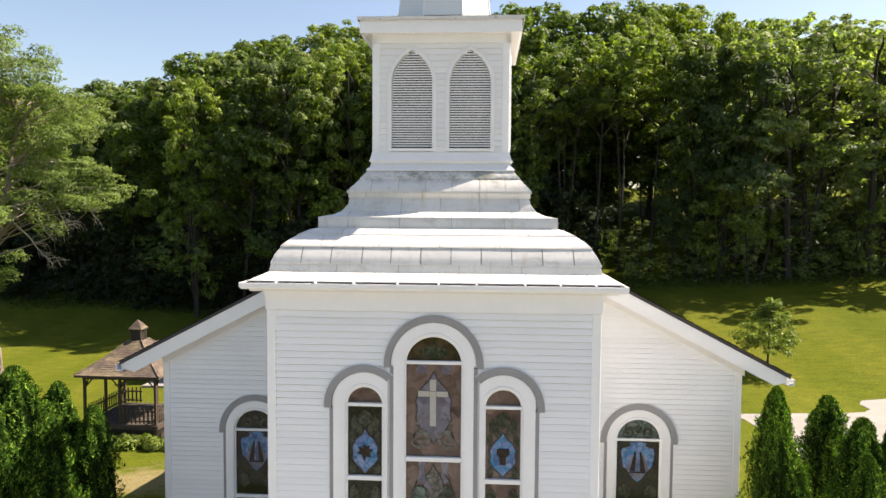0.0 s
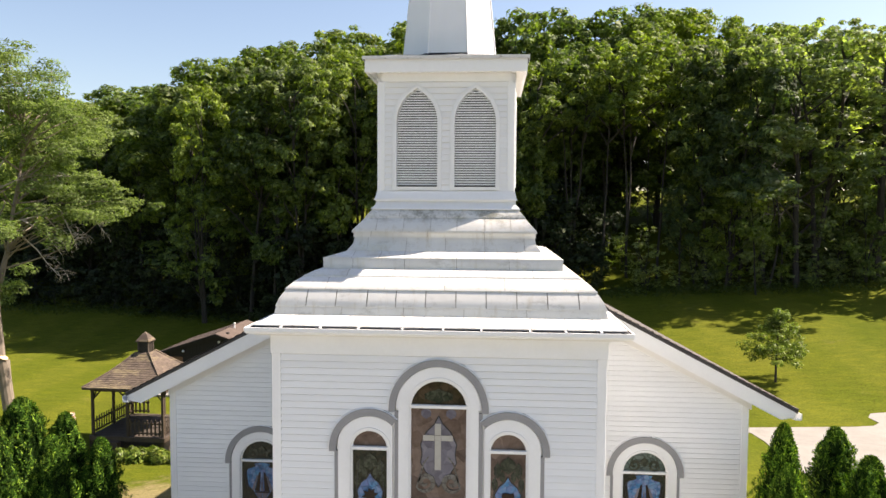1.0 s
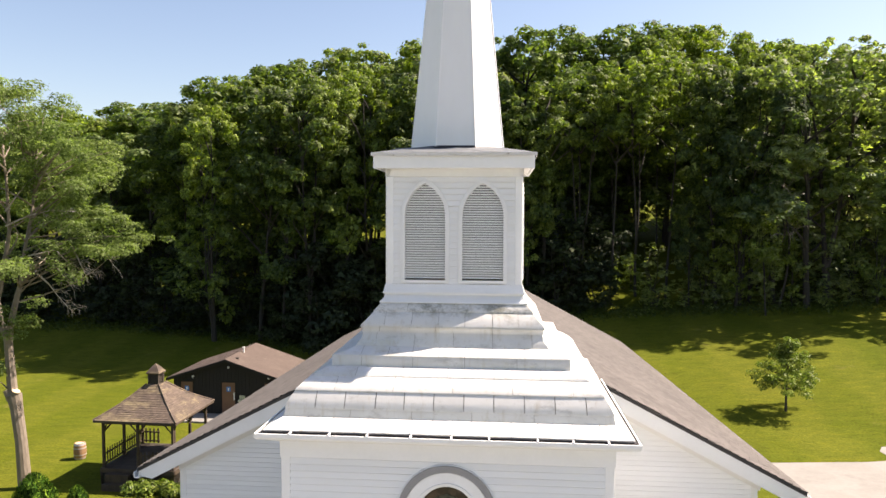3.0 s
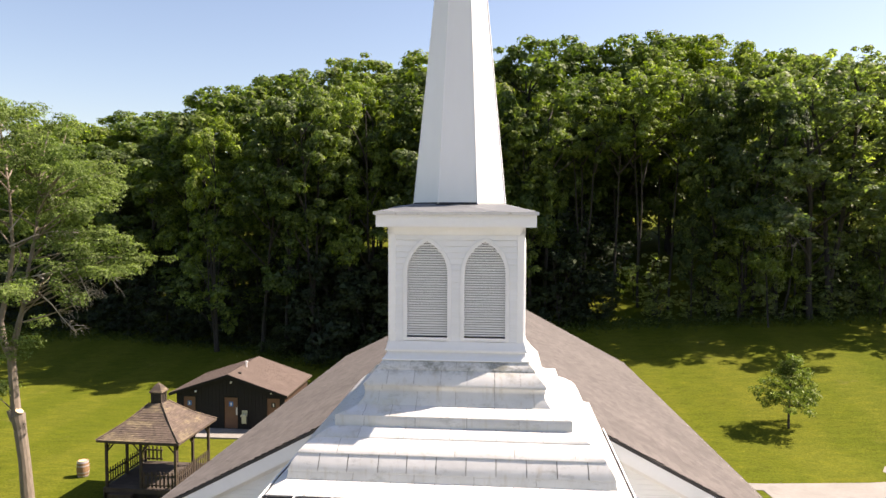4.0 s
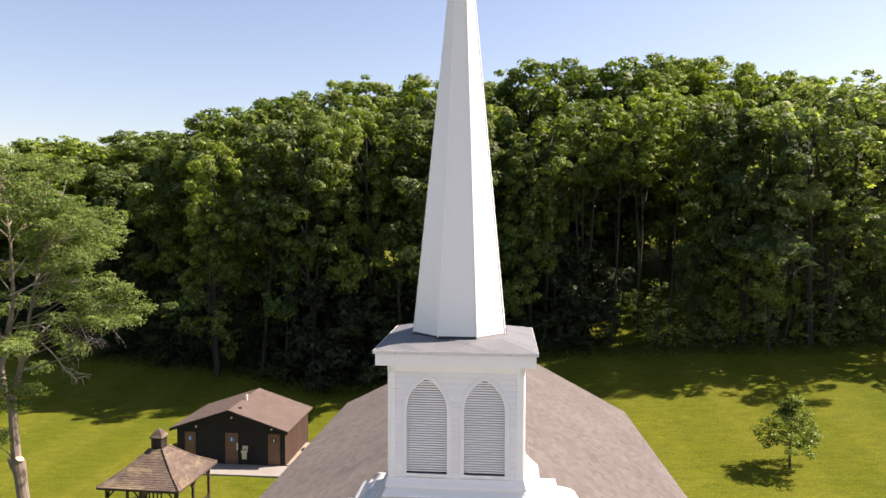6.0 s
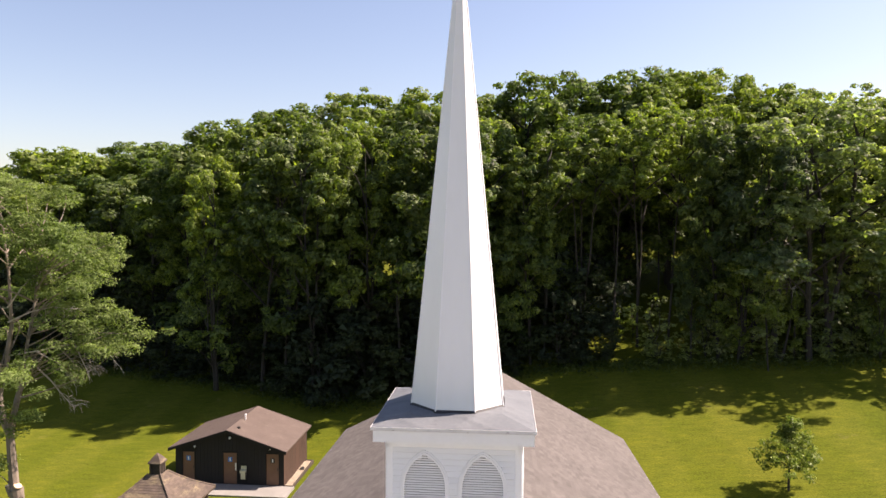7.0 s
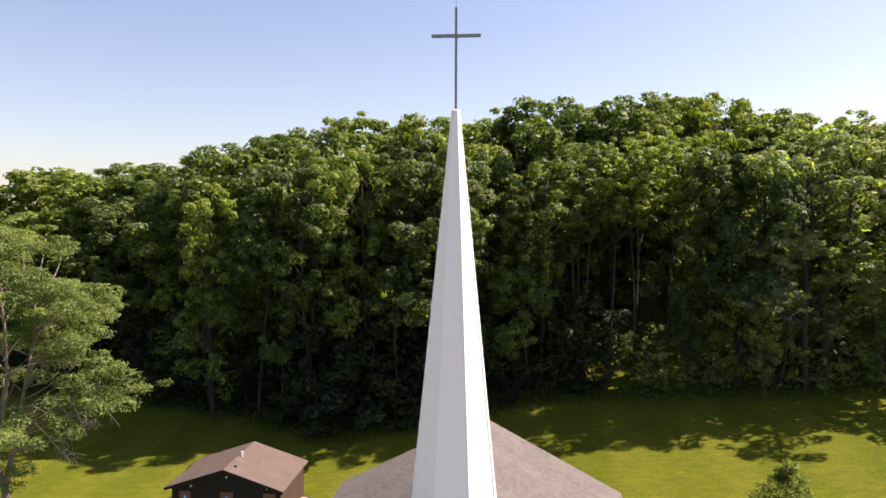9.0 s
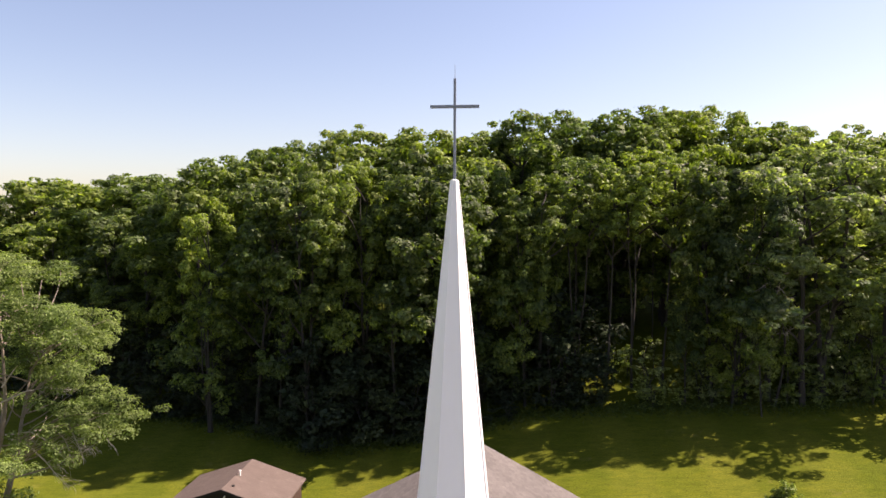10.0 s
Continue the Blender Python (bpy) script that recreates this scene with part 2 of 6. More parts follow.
    col = mix(nt, 0.22, col, ramp(nt, wave.outputs["Fac"], [(0.3, (0.052, 0.078, 0.008)), (0.7, (0.12, 0.128, 0.02))]))
    fine = noise_tex(nt, v, 9, 4, 0.7)
    col = mix(nt, 1.0, col, ramp(nt, fine, [(0.25, grey(0.5)), (0.75, grey(1.28))]), "MULTIPLY")
    tuft = noise_tex(nt, world_coords(nt, (0.45, 1.3, 1)), 1.7, 6, 0.75)
    col = mix(nt, 1.0, col, ramp(nt, tuft, [(0.32, (0.76, 0.80, 0.8)), (0.5, grey(0.98)), (0.70, (1.24, 1.16, 1.0))]), "MULTIPLY")
    dry = ramp(nt, noise_tex(nt, v, 0.33, 6, 0.7), [(0.64, grey(0.0)), (0.78, grey(0.7))])
    col = mix(nt, dry, col, (0.16, 0.13, 0.05))
    # sandy spot worn into the grass beside the church
    off = nt.nodes.new("ShaderNodeMapping")
    off.inputs["Location"].default_value, off.inputs["Scale"].default_value = (12.7 / 3.2, -14.7 / 4.2, 0), (1 / 3.2, 1 / 4.2, 0)
    nt.links.new(v, off.inputs["Vector"])
    far = nt.nodes.new("ShaderNodeVectorMath")
    far.operation = "LENGTH"
    nt.links.new(off.outputs["Vector"], far.inputs[0])
    worn = nt.nodes.new("ShaderNodeMath")
    worn.operation = "MULTIPLY_ADD"
    nt.links.new(noise_tex(nt, v, 1.6, 6, 0.7), worn.inputs[0])
    worn.inputs[1].default_value = 1.6
    nt.links.new(far.outputs["Value"], worn.inputs[2])
    scaled = nt.nodes.new("ShaderNodeMath")
    scaled.operation = "MULTIPLY"
    scaled.inputs[1].default_value = 0.62
    nt.links.new(worn.outputs[0], scaled.inputs[0])
    soil = ramp(nt, scaled.outputs[0], [(0.68, grey(0.8)), (1.0, grey(0.0))])
    col = mix(nt, soil, col, ramp(nt, fine, [(0.3, (0.13, 0.105, 0.05)), (0.7, (0.25, 0.20, 0.11))]))
    nt.links.new(col, b.inputs["Base Color"])
    b.inputs["Roughness"].default_value, b.inputs["Specular IOR Level"].default_value = 0.95, 0.03
    bump(nt, b, fine, 0.6, 0.05)
    return m


M_LAWN = lawn_material()
M_GRASSBLADE = leaf_material("tall_grass_blade", (0.03, 0.05, 0.012), (0.06, 0.085, 0.02), (0.10, 0.12, 0.04), 0.3)


def glass_material(name, colours, scale, rough=0.06, lead=0.45):
    """Leaded coloured glass seen from outside by day: dark, mottled, glossy."""
    m, nt, b = material(name)
    v = world_coords(nt)
    cell = node(nt, "ShaderNodeTexVoronoi", Scale=scale)
    nt.links.new(v, cell.inputs["Vector"])
    sep = nt.nodes.new("ShaderNodeSeparateColor")
    nt.links.new(cell.outputs["Color"], sep.inputs[0])
    col = ramp(nt, sep.outputs[0], [(i / (len(colours) - 1), c) for i, c in enumerate(colours)])
    swirl = noise_tex(nt, v, 7, 5, 0.7)
    col = mix(nt, 0.5, col, ramp(nt, swirl, [(i / (len(colours) - 1), c) for i, c in enumerate(colours)]))
    edge = node(nt, "ShaderNodeTexVoronoi", Scale=scale * 0.7)
    edge.feature = "DISTANCE_TO_EDGE"
    nt.links.new(v, edge.inputs["Vector"])
    col = mix(nt, ramp(nt, edge.outputs["Distance"], [(0.02, grey(lead)), (0.08, grey(0.0))]), col, (0.006, 0.006, 0.006))
    nt.links.new(col, b.inputs["Base Color"])
    b.inputs["Roughness"].default_value = rough
    b.inputs["IOR"].default_value = 1.33
    b.inputs["Specular IOR Level"].default_value = 0.3
    bump(nt, b, noise_tex(nt, v, 2.5, 2), 0.06, 0.02)
    return m


M_GLASS_DARK = glass_material("dark_mottled_glass", [(0.003, 0.006, 0.004), (0.016, 0.026, 0.014), (0.045, 0.038, 0.018), (0.008, 0.015, 0.012)], 24)
M_GLASS_BLUE = glass_material("blue_opal_glass", [(0.010, 0.024, 0.085), (0.020, 0.090, 0.26), (0.045, 0.20, 0.36), (0.22, 0.27, 0.42), (0.030, 0.050, 0.21), (0.10, 0.26, 0.40)], 13, 0.12, 0.35)
M_GLASS_LAV = glass_material("lavender_opal_glass", [(0.06, 0.055, 0.075), (0.135, 0.128, 0.155), (0.21, 0.20, 0.225), (0.085, 0.075, 0.082)], 7, 0.12, 0.12)
M_GLASS_GREEN = glass_material("green_opal_glass", [(0.008, 0.012, 0.007), (0.022, 0.032, 0.016), (0.085, 0.09, 0.06), (0.014, 0.02, 0.012)], 18, 0.12)
# brown of a brick building's reflection, painted into the glass colour
M_GLASS_BROWN = glass_material("brown_reflection_glass", [(0.040, 0.026, 0.020), (0.110, 0.074, 0.054), (0.210, 0.155, 0.125), (0.066, 0.046, 0.036)], 5.5, 0.06, 0.12)
M_GLASS_OLIVE = glass_material("olive_umber_glass", [(0.008, 0.007, 0.003), (0.034, 0.030, 0.012), (0.095, 0.066, 0.040), (0.018, 0.020, 0.009)], 12, 0.08, 0.25)
M_GLASS_TEAL = glass_material("teal_opal_glass", [(0.010, 0.018, 0.014), (0.05, 0.085, 0.075), (0.16, 0.20, 0.17), (0.03, 0.05, 0.06)], 11, 0.1, 0.5)
M_GLASS_UMBER = glass_material("umber_glass", [(0.006, 0.004, 0.003), (0.022, 0.013, 0.008), (0.035, 0.023, 0.012), (0.010, 0.007, 0.005)], 18)
M_GLASS_PALE = glass_material("pale_opal_glass", [(0.06, 0.055, 0.045), (0.16, 0.155, 0.135), (0.10, 0.085, 0.07), (0.22, 0.22, 0.205)], 14, 0.15)
M_GLASS_CROSS = glass_material("white_opal_glass", [(0.34, 0.33, 0.29), (0.42, 0.41, 0.37), (0.38, 0.36, 0.31), (0.44, 0.43, 0.40)], 4, 0.2, 0.05)
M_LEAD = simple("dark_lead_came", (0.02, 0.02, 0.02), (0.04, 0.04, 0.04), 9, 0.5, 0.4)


# ---- building helpers ----
def part(name, bm, mat, parent=None, label=""):
    me = bpy.data.meshes.new(name)
    bm.to_mesh(me)
    bm.free()
    return mesh_part(name, me, mat, parent, label)


def mesh_part(name, me, mat, parent=None, label=""):
    if mat and not me.materials:
        me.materials.append(mat)
    ob = new(name, me)
    if parent:
        ob.parent = parent
    if label:
        ob["label"] = label
    return ob


def thing(name, label, category, m=None, group="", kind=""):
    ob = new(name)
    ob.empty_display_size = 0.3
    if m:
        ob.matrix_basis = m
    return tagged(ob, label, category, group, kind)


def box(bm, x0, x1, y0, y1, z0, z1):
    vs = [bm.verts.new(p) for p in ((x0, y0, z0), (x1, y0, z0), (x1, y1, z0), (x0, y1, z0), (x0, y0, z1), (x1, y0, z1), (x1, y1, z1), (x0, y1, z1))]
    for f in ((3, 2, 1, 0), (4, 5, 6, 7), (0, 1, 5, 4), (1, 2, 6, 5), (2, 3, 7, 6), (3, 0, 4, 7)):
        bm.faces.new([vs[i] for i in f])
    return vs


def boxes(*dims, bevel=0.0):
    bm = bmesh.new()
    for d in dims:
        box(bm, *d)
    if bevel:
        bmesh.ops.bevel(bm, geom=bm.edges[:], offset=bevel, segments=1, affect="EDGES")
    return bm


def prism(bm, outline, y0, y1):
    """A solid with an outline in x and z, between two depths."""
    a = [bm.verts.new((x, y0, z)) for x, z in outline]
    b = [bm.verts.new((x, y1, z)) for x, z in outline]
    bm.faces.new(a)
    bm.faces.new(b[::-1])
    n = len(a)
    for i in range(n):
        bm.faces.new((a[i], b[i], b[(i + 1) % n], a[(i + 1) % n]))


def strip(bm, inner, outer, y0, y1):
    """A band between two lines of points in x and z, with depth."""
    n = len(inner)
    rows = [[bm.verts.new((p[0], y, p[1])) for p in line] for line in (inner, outer) for y in (y0, y1)]
    i0, i1, o0, o1 = rows
    for k in range(n - 1):
        bm.faces.new((i0[k], i0[k + 1], o0[k + 1], o0[k]))
        bm.faces.new((i1[k], o1[k], o1[k + 1], i1[k + 1]))
        bm.faces.new((i0[k], i1[k], i1[k + 1], i0[k + 1]))
        bm.faces.new((o0[k], o0[k + 1], o1[k + 1], o1[k]))
    for k in (0, n - 1):
        bm.faces.new((i0[k], o0[k], o1[k], i1[k]))


def arc(cx, cz, r, a0, a1, n=24):
    return [(cx + r * math.cos(radians(a0 + (a1 - a0) * i / n)), cz + r * math.sin(radians(a0 + (a1 - a0) * i / n))) for i in range(n + 1)]


def tube(bm, pts, radii, sides=6):
    """A tapered round limb along points."""
    rings = []
    for i, p in enumerate(pts):
        d = (Vector(pts[min(i + 1, len(pts) - 1)]) - Vector(pts[max(i - 1, 0)])).normalized()
        u = d.cross(Vector((0.31, 0.95, 0.05))).normalized()
        w = d.cross(u)
        rings.append([bm.verts.new(Vector(p) + radii[i] * (math.cos(k * math.tau / sides) * u + math.sin(k * math.tau / sides) * w)) for k in range(sides)])
    for a, b in zip(rings, rings[1:]):
        for k in range(sides):
            bm.faces.new((a[k], a[(k + 1) % sides], b[(k + 1) % sides], b[k]))
    bm.faces.new(rings[0][::-1])
    bm.faces.new(rings[-1])


def wall_with_holes(outline, holes, y0, y1):
    """A wall with an outline in x and z and real openings, between the depths y0 (outside) and y1."""
    from mathutils.geometry import tessellate_polygon
    loops = [outline] + holes
    flat = [p for l in loops for p in l]
    bm = bmesh.new()
    front = [bm.verts.new((x, y0, z)) for x, z in flat]
    back = [bm.verts.new((x, y1, z)) for x, z in flat]
    for t in tessellate_polygon([[Vector((x, z, 0)) for x, z in l] for l in loops]):
        try:
            bm.faces.new([front[i] for i in t])
            bm.faces.new([back[i] for i in reversed(t)])
        except ValueError:
            pass
    k = 0
    for l in loops:
        n = len(l)
        for i in range(n):
            a, b = k + i, k + (i + 1) % n
            bm.faces.new((front[a], front[b], back[b], back[a]))
        k += n
    bmesh.ops.recalc_face_normals(bm, faces=bm.faces[:])
    return bm


def quads_mesh(name, quads, mat):
    """A mesh of loose four-cornered faces from an array (n, 4, 3)."""
    n = len(quads)
    me = bpy.data.meshes.new(name)
    me.vertices.add(4 * n)
    me.vertices.foreach_set("co", np.ascontiguousarray(quads, dtype=np.float32).ravel())
    me.loops.add(4 * n)
    me.loops.foreach_set("vertex_index", np.arange(4 * n, dtype=np.int32))
    me.polygons.add(n)
    me.polygons.foreach_set("loop_start", np.arange(0, 4 * n, 4, dtype=np.int32))
    me.update(calc_edges=True)
    me.materials.append(mat)
    return me


def tris_mesh(name, tris, mat):
    """A mesh of loose three-cornered leaves from an array (n, 3, 3)."""
    n = len(tris)
    me = bpy.data.meshes.new(name)
    me.vertices.add(3 * n)
    me.vertices.foreach_set("co", np.ascontiguousarray(tris, dtype=np.float32).ravel())
    me.loops.add(3 * n)
    me.loops.foreach_set("vertex_index", np.arange(3 * n, dtype=np.int32))
    me.polygons.add(n)
    me.polygons.foreach_set("loop_start", np.arange(0, 3 * n, 3, dtype=np.int32))
    me.update(calc_edges=True)
    me.materials.append(mat)
    return me


def leaf_tris(rng, centres, normals, size, aspect=0.55, fold=0.0):
    """Small pointed leaves at centres, facing roughly along normals."""
    n = len(centres)
    nor = normals / (np.linalg.norm(normals, axis=1, keepdims=True) + 1e-9)
    t = np.cross(nor, rng.normal(size=(n, 3)))
    t /= np.linalg.norm(t, axis=1, keepdims=True) + 1e-9
    s = np.cross(nor, t)
    size = (size * rng.uniform(0.6, 1.4, n))[:, None]
    return np.stack([centres - t * size * 0.6 - s * size * aspect, centres - t * size * 0.6 + s * size * aspect, centres + t * size], 1)


def leaf_quads(rng, centres, normals, size, aspect=0.55, fold=0.18):
    """Small folded leaf clusters at centres, facing roughly along normals."""
    n = len(centres)
    nor = normals / (np.linalg.norm(normals, axis=1, keepdims=True) + 1e-9)
    t = np.cross(nor, rng.normal(size=(n, 3)))
    t /= np.linalg.norm(t, axis=1, keepdims=True) + 1e-9
    s = np.cross(nor, t)
    size = (size * rng.uniform(0.6, 1.35, n))[:, None]
    droop = nor * size * fold
    q = np.stack([centres - t * size, centres - s * size * aspect + droop, centres + t * size, centres + s * size * aspect + droop * rng.uniform(-1, 1, (n, 1))], 1)
    return q


def puff_leaves(rng, puffs, per_area, size, squash=0.75, up=0.55, aspect=0.6, shell=0.74, jitter=0.45, make=leaf_quads):
    """Leaves on the shells of rounded clumps (x, y, z, radius)."""
    out = []
    for x, y, z, r in puffs:
        n = max(8, int(per_area * r * r))
        d = rng.normal(size=(n, 3))
        d[:, 2] += 0.45
        d /= np.linalg.norm(d, axis=1, keepdims=True)
        lump = 1 + 0.22 * np.sin(d[:, 0] * 5.1 + x * 3) * np.sin(d[:, 1] * 4.7 + y * 2) + 0.16 * np.sin(d[:, 2] * 8 + z)
        rad = r * lump * rng.uniform(shell, 1.06, n)
        c = np.array((x, y, z)) + d * rad[:, None] * np.array((1, 1, squash))
        nor = d + np.array((0, 0, up)) + rng.normal(size=(n, 3)) * jitter
        out.append(make(rng, c, nor, size, aspect))
    return np.concatenate(out)


# ---- ground ----
def sst(a, b, x):
    t = np.clip((x - a) / (b - a), 0, 1)
    return t * t * (3 - 2 * t)


def ground_z(x, y):
    """The lie of the land: a knoll under the church, a hollow behind it, and a wooded hill."""
    r = sst(-14, 12, x)
    west = 0.8 - 3.2 * sst(-2, 22, y) - 0.4 * sst(22, 36, y)
    east = 0.9 - 1.5 * sst(0, 24, y)
    z = west * (1 - r) + east * r
    rise = np.clip(y - (33 - 0.35 * x), 0, 40)
    z = z + 0.13 * (np.sqrt(rise ** 2 + 4) - 2)
    hill = np.maximum(0, y - 54 + 0.12 * x)
    z = z + 10.2 * (1 - np.exp((5 - np.sqrt(hill * hill + 25)) / 30))
    z = z + 0.40 * np.exp(-(((x + 17) / 6.5) ** 4 + ((y - 34.8) / 5) ** 4))
    return z


def gz(x, y):
    return float(ground_z(np.float64(x), np.float64(y)))


def grid_sheet(xs, ys, lift=0.0, rough=0.0):
    me = bpy.data.meshes.new("sheet")
    X, Y = np.meshgrid(xs, ys)
    Z = ground_z(X, Y) + lift
    if rough:
        Z = Z + rough * (np.sin(X * 1.7 + 0.6 * np.sin(Y * 0.9)) * np.sin(Y * 1.3 + np.sin(X * 0.7)) + 0.5 * np.sin(X * 4.1 + Y * 2.3))
    co = np.stack([X, Y, Z], -1).reshape(-1, 3)
    nx, ny = len(xs), len(ys)
    i = (np.arange(ny - 1)[:, None] * nx + np.arange(nx - 1)).ravel()
    faces = np.stack([i, i + 1, i + nx + 1, i + nx], 1)
    me.from_pydata(co.tolist(), [], faces.tolist())
    for p in me.polygons:
        p.use_smooth = True
    return me


def spread(a, b, near_lo, near_hi, step, far):
    left = near_lo - np.geomspace(step, near_lo - a, far)[::-1] if near_lo > a else np.array([])
    right = near_hi + np.geomspace(step, b - near_hi, far)
    return np.concatenate([left, np.arange(near_lo, near_hi + step / 2, step), right])


ground = mesh_part("ground", grid_sheet(spread(-2500, 2500, -70, 70, 1.0, 26), spread(-2500, 2500, -30, 120, 1.0, 26), 0, 0.02), M_LAWN)
tagged(ground, "mown green lawn rolling up to a wooded hill", "ground", kind="structure")


def inside(poly, x, y):
    hit = np.zeros(np.shape(x), bool)
    n = len(poly)
    for i in range(n):
        (x0, y0), (x1, y1) = poly[i], poly[(i + 1) % n]
        cross = ((y0 > y) != (y1 > y)) & (x < (x1 - x0) * (y - y0) / (y1 - y0 + 1e-9) + x0)
        hit ^= cross
    return hit


def laid_patch(name, outline, thick, mat, step=0.5):
    """A thin slab that follows the ground inside an outline in plan."""
    from mathutils.geometry import delaunay_2d_cdt
    pts, n = [], len(outline)
    for i in range(n):
        a, b = Vector(outline[i]), Vector(outline[(i + 1) % n])
        k = max(1, int((b - a).length / step))
        pts += [a.lerp(b, j / k) for j in range(k)]
    edges = [(i, (i + 1) % len(pts)) for i in range(len(pts))]
    xs, ys = [p[0] for p in outline], [p[1] for p in outline]
    gx, gy = np.meshgrid(np.arange(min(xs) + 1, max(xs), 1.5), np.arange(min(ys) + 1, max(ys), 1.5))
    keep = inside(outline, gx, gy)
    verts = pts + [Vector((float(a), float(b))) for a, b in zip(gx[keep], gy[keep])]
    v, _, f, *_ = delaunay_2d_cdt(verts, edges, [], 1, 1e-4)
    bm = bmesh.new()
    vs = [bm.verts.new((p.x, p.y, gz(p.x, p.y) + thick)) for p in v]
    for t in f:
        bm.faces.new([vs[i] for i in t])
    rim = [e for e in bm.edges if len(e.link_faces) == 1]
    ret = bmesh.ops.extrude_edge_only(bm, edges=rim)
    for g in ret["geom"]:
        if isinstance(g, bmesh.types.BMVert):
            g.co.z -= thick + 0.12
    bmesh.ops.recalc_face_normals(bm, faces=bm.faces[:])
    return part(name, bm, mat)


tagged(laid_patch("pavement", [(8, 22.15), (13.2, 22.3), (18.2, 22.9), (19.2, 23.15), (19.75, 23.7), (19.7, 24.6), (20.15, 25.3), (21.58, 25.75), (60, 28.5), (60, 5), (14.0, 6), (12.6, 15.3), (12.75, 18.0), (12.9, 20.0), (12.8, 21.4), (8, 21.6)], 0.025, M_CONCRETE), "pale concrete parking pavement beside the lawn", "pavement", kind="structure")
# unseen pale slab, added to bounce sunlight onto the church front
tagged(laid_patch("front_yard", [(-60, -4.5), (60, -4.5), (60, -19), (-60, -19)], 0.06, M_BOUNCE), "pale ground added out of view to bounce light onto the church", "yard", kind="structure")

# unseen road, added to keep the reflections in the windows dark
tagged(laid_patch("road", [(-60, -19.02), (60, -19.02), (60, -30), (-60, -30)], 0.05, M_ASPHALT, 1.0), "dark brown-grey road added out of view to darken window reflections", "road", kind="structure")

# ---- church ----
church = thing("church", "white clapboard country church with a tall steeple", "church")
YC = 1.05                      # axis of the steeple
VY, VX = -1.67, 2.37           # vestibule front and half width
NY, NX0, NX1 = 2.04, -5.69, 5.66
BASE = -0.2
ROW = 0.0985                   # siding exposure

board_me = bpy.data.meshes.new("board")
_bm = bmesh.new()
_p = [_bm.verts.new((x, y, z)) for x in (0, 1) for y, z in ((0.001, 0.016), (-0.032, 0), (-0.008, ROW - 0.0118), (0.001, ROW - 0.0118))]
for f in ((0, 1, 2, 3), (7, 6, 5, 4), (1, 0, 4, 5), (2, 1, 5, 6), (3, 2, 6, 7)):
    _bm.faces.new([_p[i] for i in f])
bmesh.ops.recalc_face_normals(_bm, faces=_bm.faces[:])
_bm.to_mesh(board_me)
_bm.free()
board_me.materials.append(M_SIDING)


def lay_boards(parent, turn, z0, z1, spans_at):
    """Clapboards on a wall: turn places the wall's own x along it; spans_at(z) gives its clear runs at a height."""
    z = z0
    while z < z1 - 0.02:
        for a, b in spans_at(z + ROW / 2):
            if b - a > 0.03:
                ob = new("clapboard", board_me)
                ob.parent = parent
                ob.matrix_basis = turn @ Matrix.Translation((a, 0, z)) @ Matrix.Diagonal((b - a, 1, min(1, (z1 - z) / ROW), 1))
        z += ROW


def cut_spans(a, b, cuts):
    spans = [(a, b)]
    for c0, c1 in cuts:
        nxt = []
        for s0, s1 in spans:
            if c1 <= s0 or c0 >= s1:
                nxt.append((s0, s1))
            else:
                if c0 > s0:
                    nxt.append((s0, c0))
                if c1 < s1:
                    nxt.append((c1, s1))
        spans = nxt
    return spans


# round-headed windows: centre, glass half width, spring height, sill height, casing (left, right), hood radii, hood arc
WINDOWS_V = [
    dict(cx=0.03, g=0.418, spring=6.885, sill=3.75, cas=(0.575, 0.575), hood=(0.63, 0.715), arc=(0, 180), bars=(6.91, 5.50, 4.35), kind="cross"),
    dict(cx=-0.966, g=0.272, spring=6.285, sill=3.75, cas=(0.455, 0.335), hood=(0.495, 0.585), arc=(47, 180), bars=(6.28, 5.20, 4.2), kind="small"),
    dict(cx=1.030, g=0.272, spring=6.285, sill=3.75, cas=(0.340, 0.455), hood=(0.495, 0.585), arc=(0, 133), bars=(6.28, 5.20, 4.2), kind="small"),
]
WINDOWS_N = [
    dict(cx=3.755, g=0.432, spring=4.645, sill=2.2, cas=(0.605, 0.605), hood=(0.63, 0.735), arc=(0, 180), bars=(4.655, 3.29), kind="nave"),
    dict(cx=-3.825, g=0.432, spring=4.645, sill=2.2, cas=(0.605, 0.605), hood=(0.63, 0.735), arc=(0, 180), bars=(4.655, 3.29), kind="nave"),
]


def window_cut(w, z):
    """The run of a wall that a window's trim takes up at a height."""
    if z < w["sill"] - 0.08:
        return (0, 0)
    if z <= w["spring"] - 0.03:
        return (w["cx"] - w["cas"][0] - 0.04, w["cx"] + w["cas"][1] + 0.04)
    d = z - w["spring"]
    r = w["hood"][1] - 0.012
    if d >= r:
        return (0, 0)
    h = math.sqrt(max(0, r * r - max(d, 0) ** 2))
    return (w["cx"] - h, w["cx"] + h)


def window_hole(w):
    return [(w["cx"] + w["g"] + 0.05, w["sill"]), (w["cx"] + w["g"] + 0.05, w["spring"])] + arc(w["cx"], w["spring"], w["g"] + 0.05, 0, 180, 20)[1:] + [(w["cx"] - w["g"] - 0.05, w["sill"])]


LAYER = [0]


def layer():
    """A small step outward for each coloured piece, so that none lie in one plane."""
    LAYER[0] = (LAYER[0] + 1) % 18
    return 0.0011 * LAYER[0]


def flat_piece(outline, y, mat, name, parent, label="", thick=0.006):
    bm = bmesh.new()
    if "pane" not in name:
        y -= layer()
    prism(bm, outline, y, y + thick)
    bmesh.ops.recalc_face_normals(bm, faces=bm.faces[:])
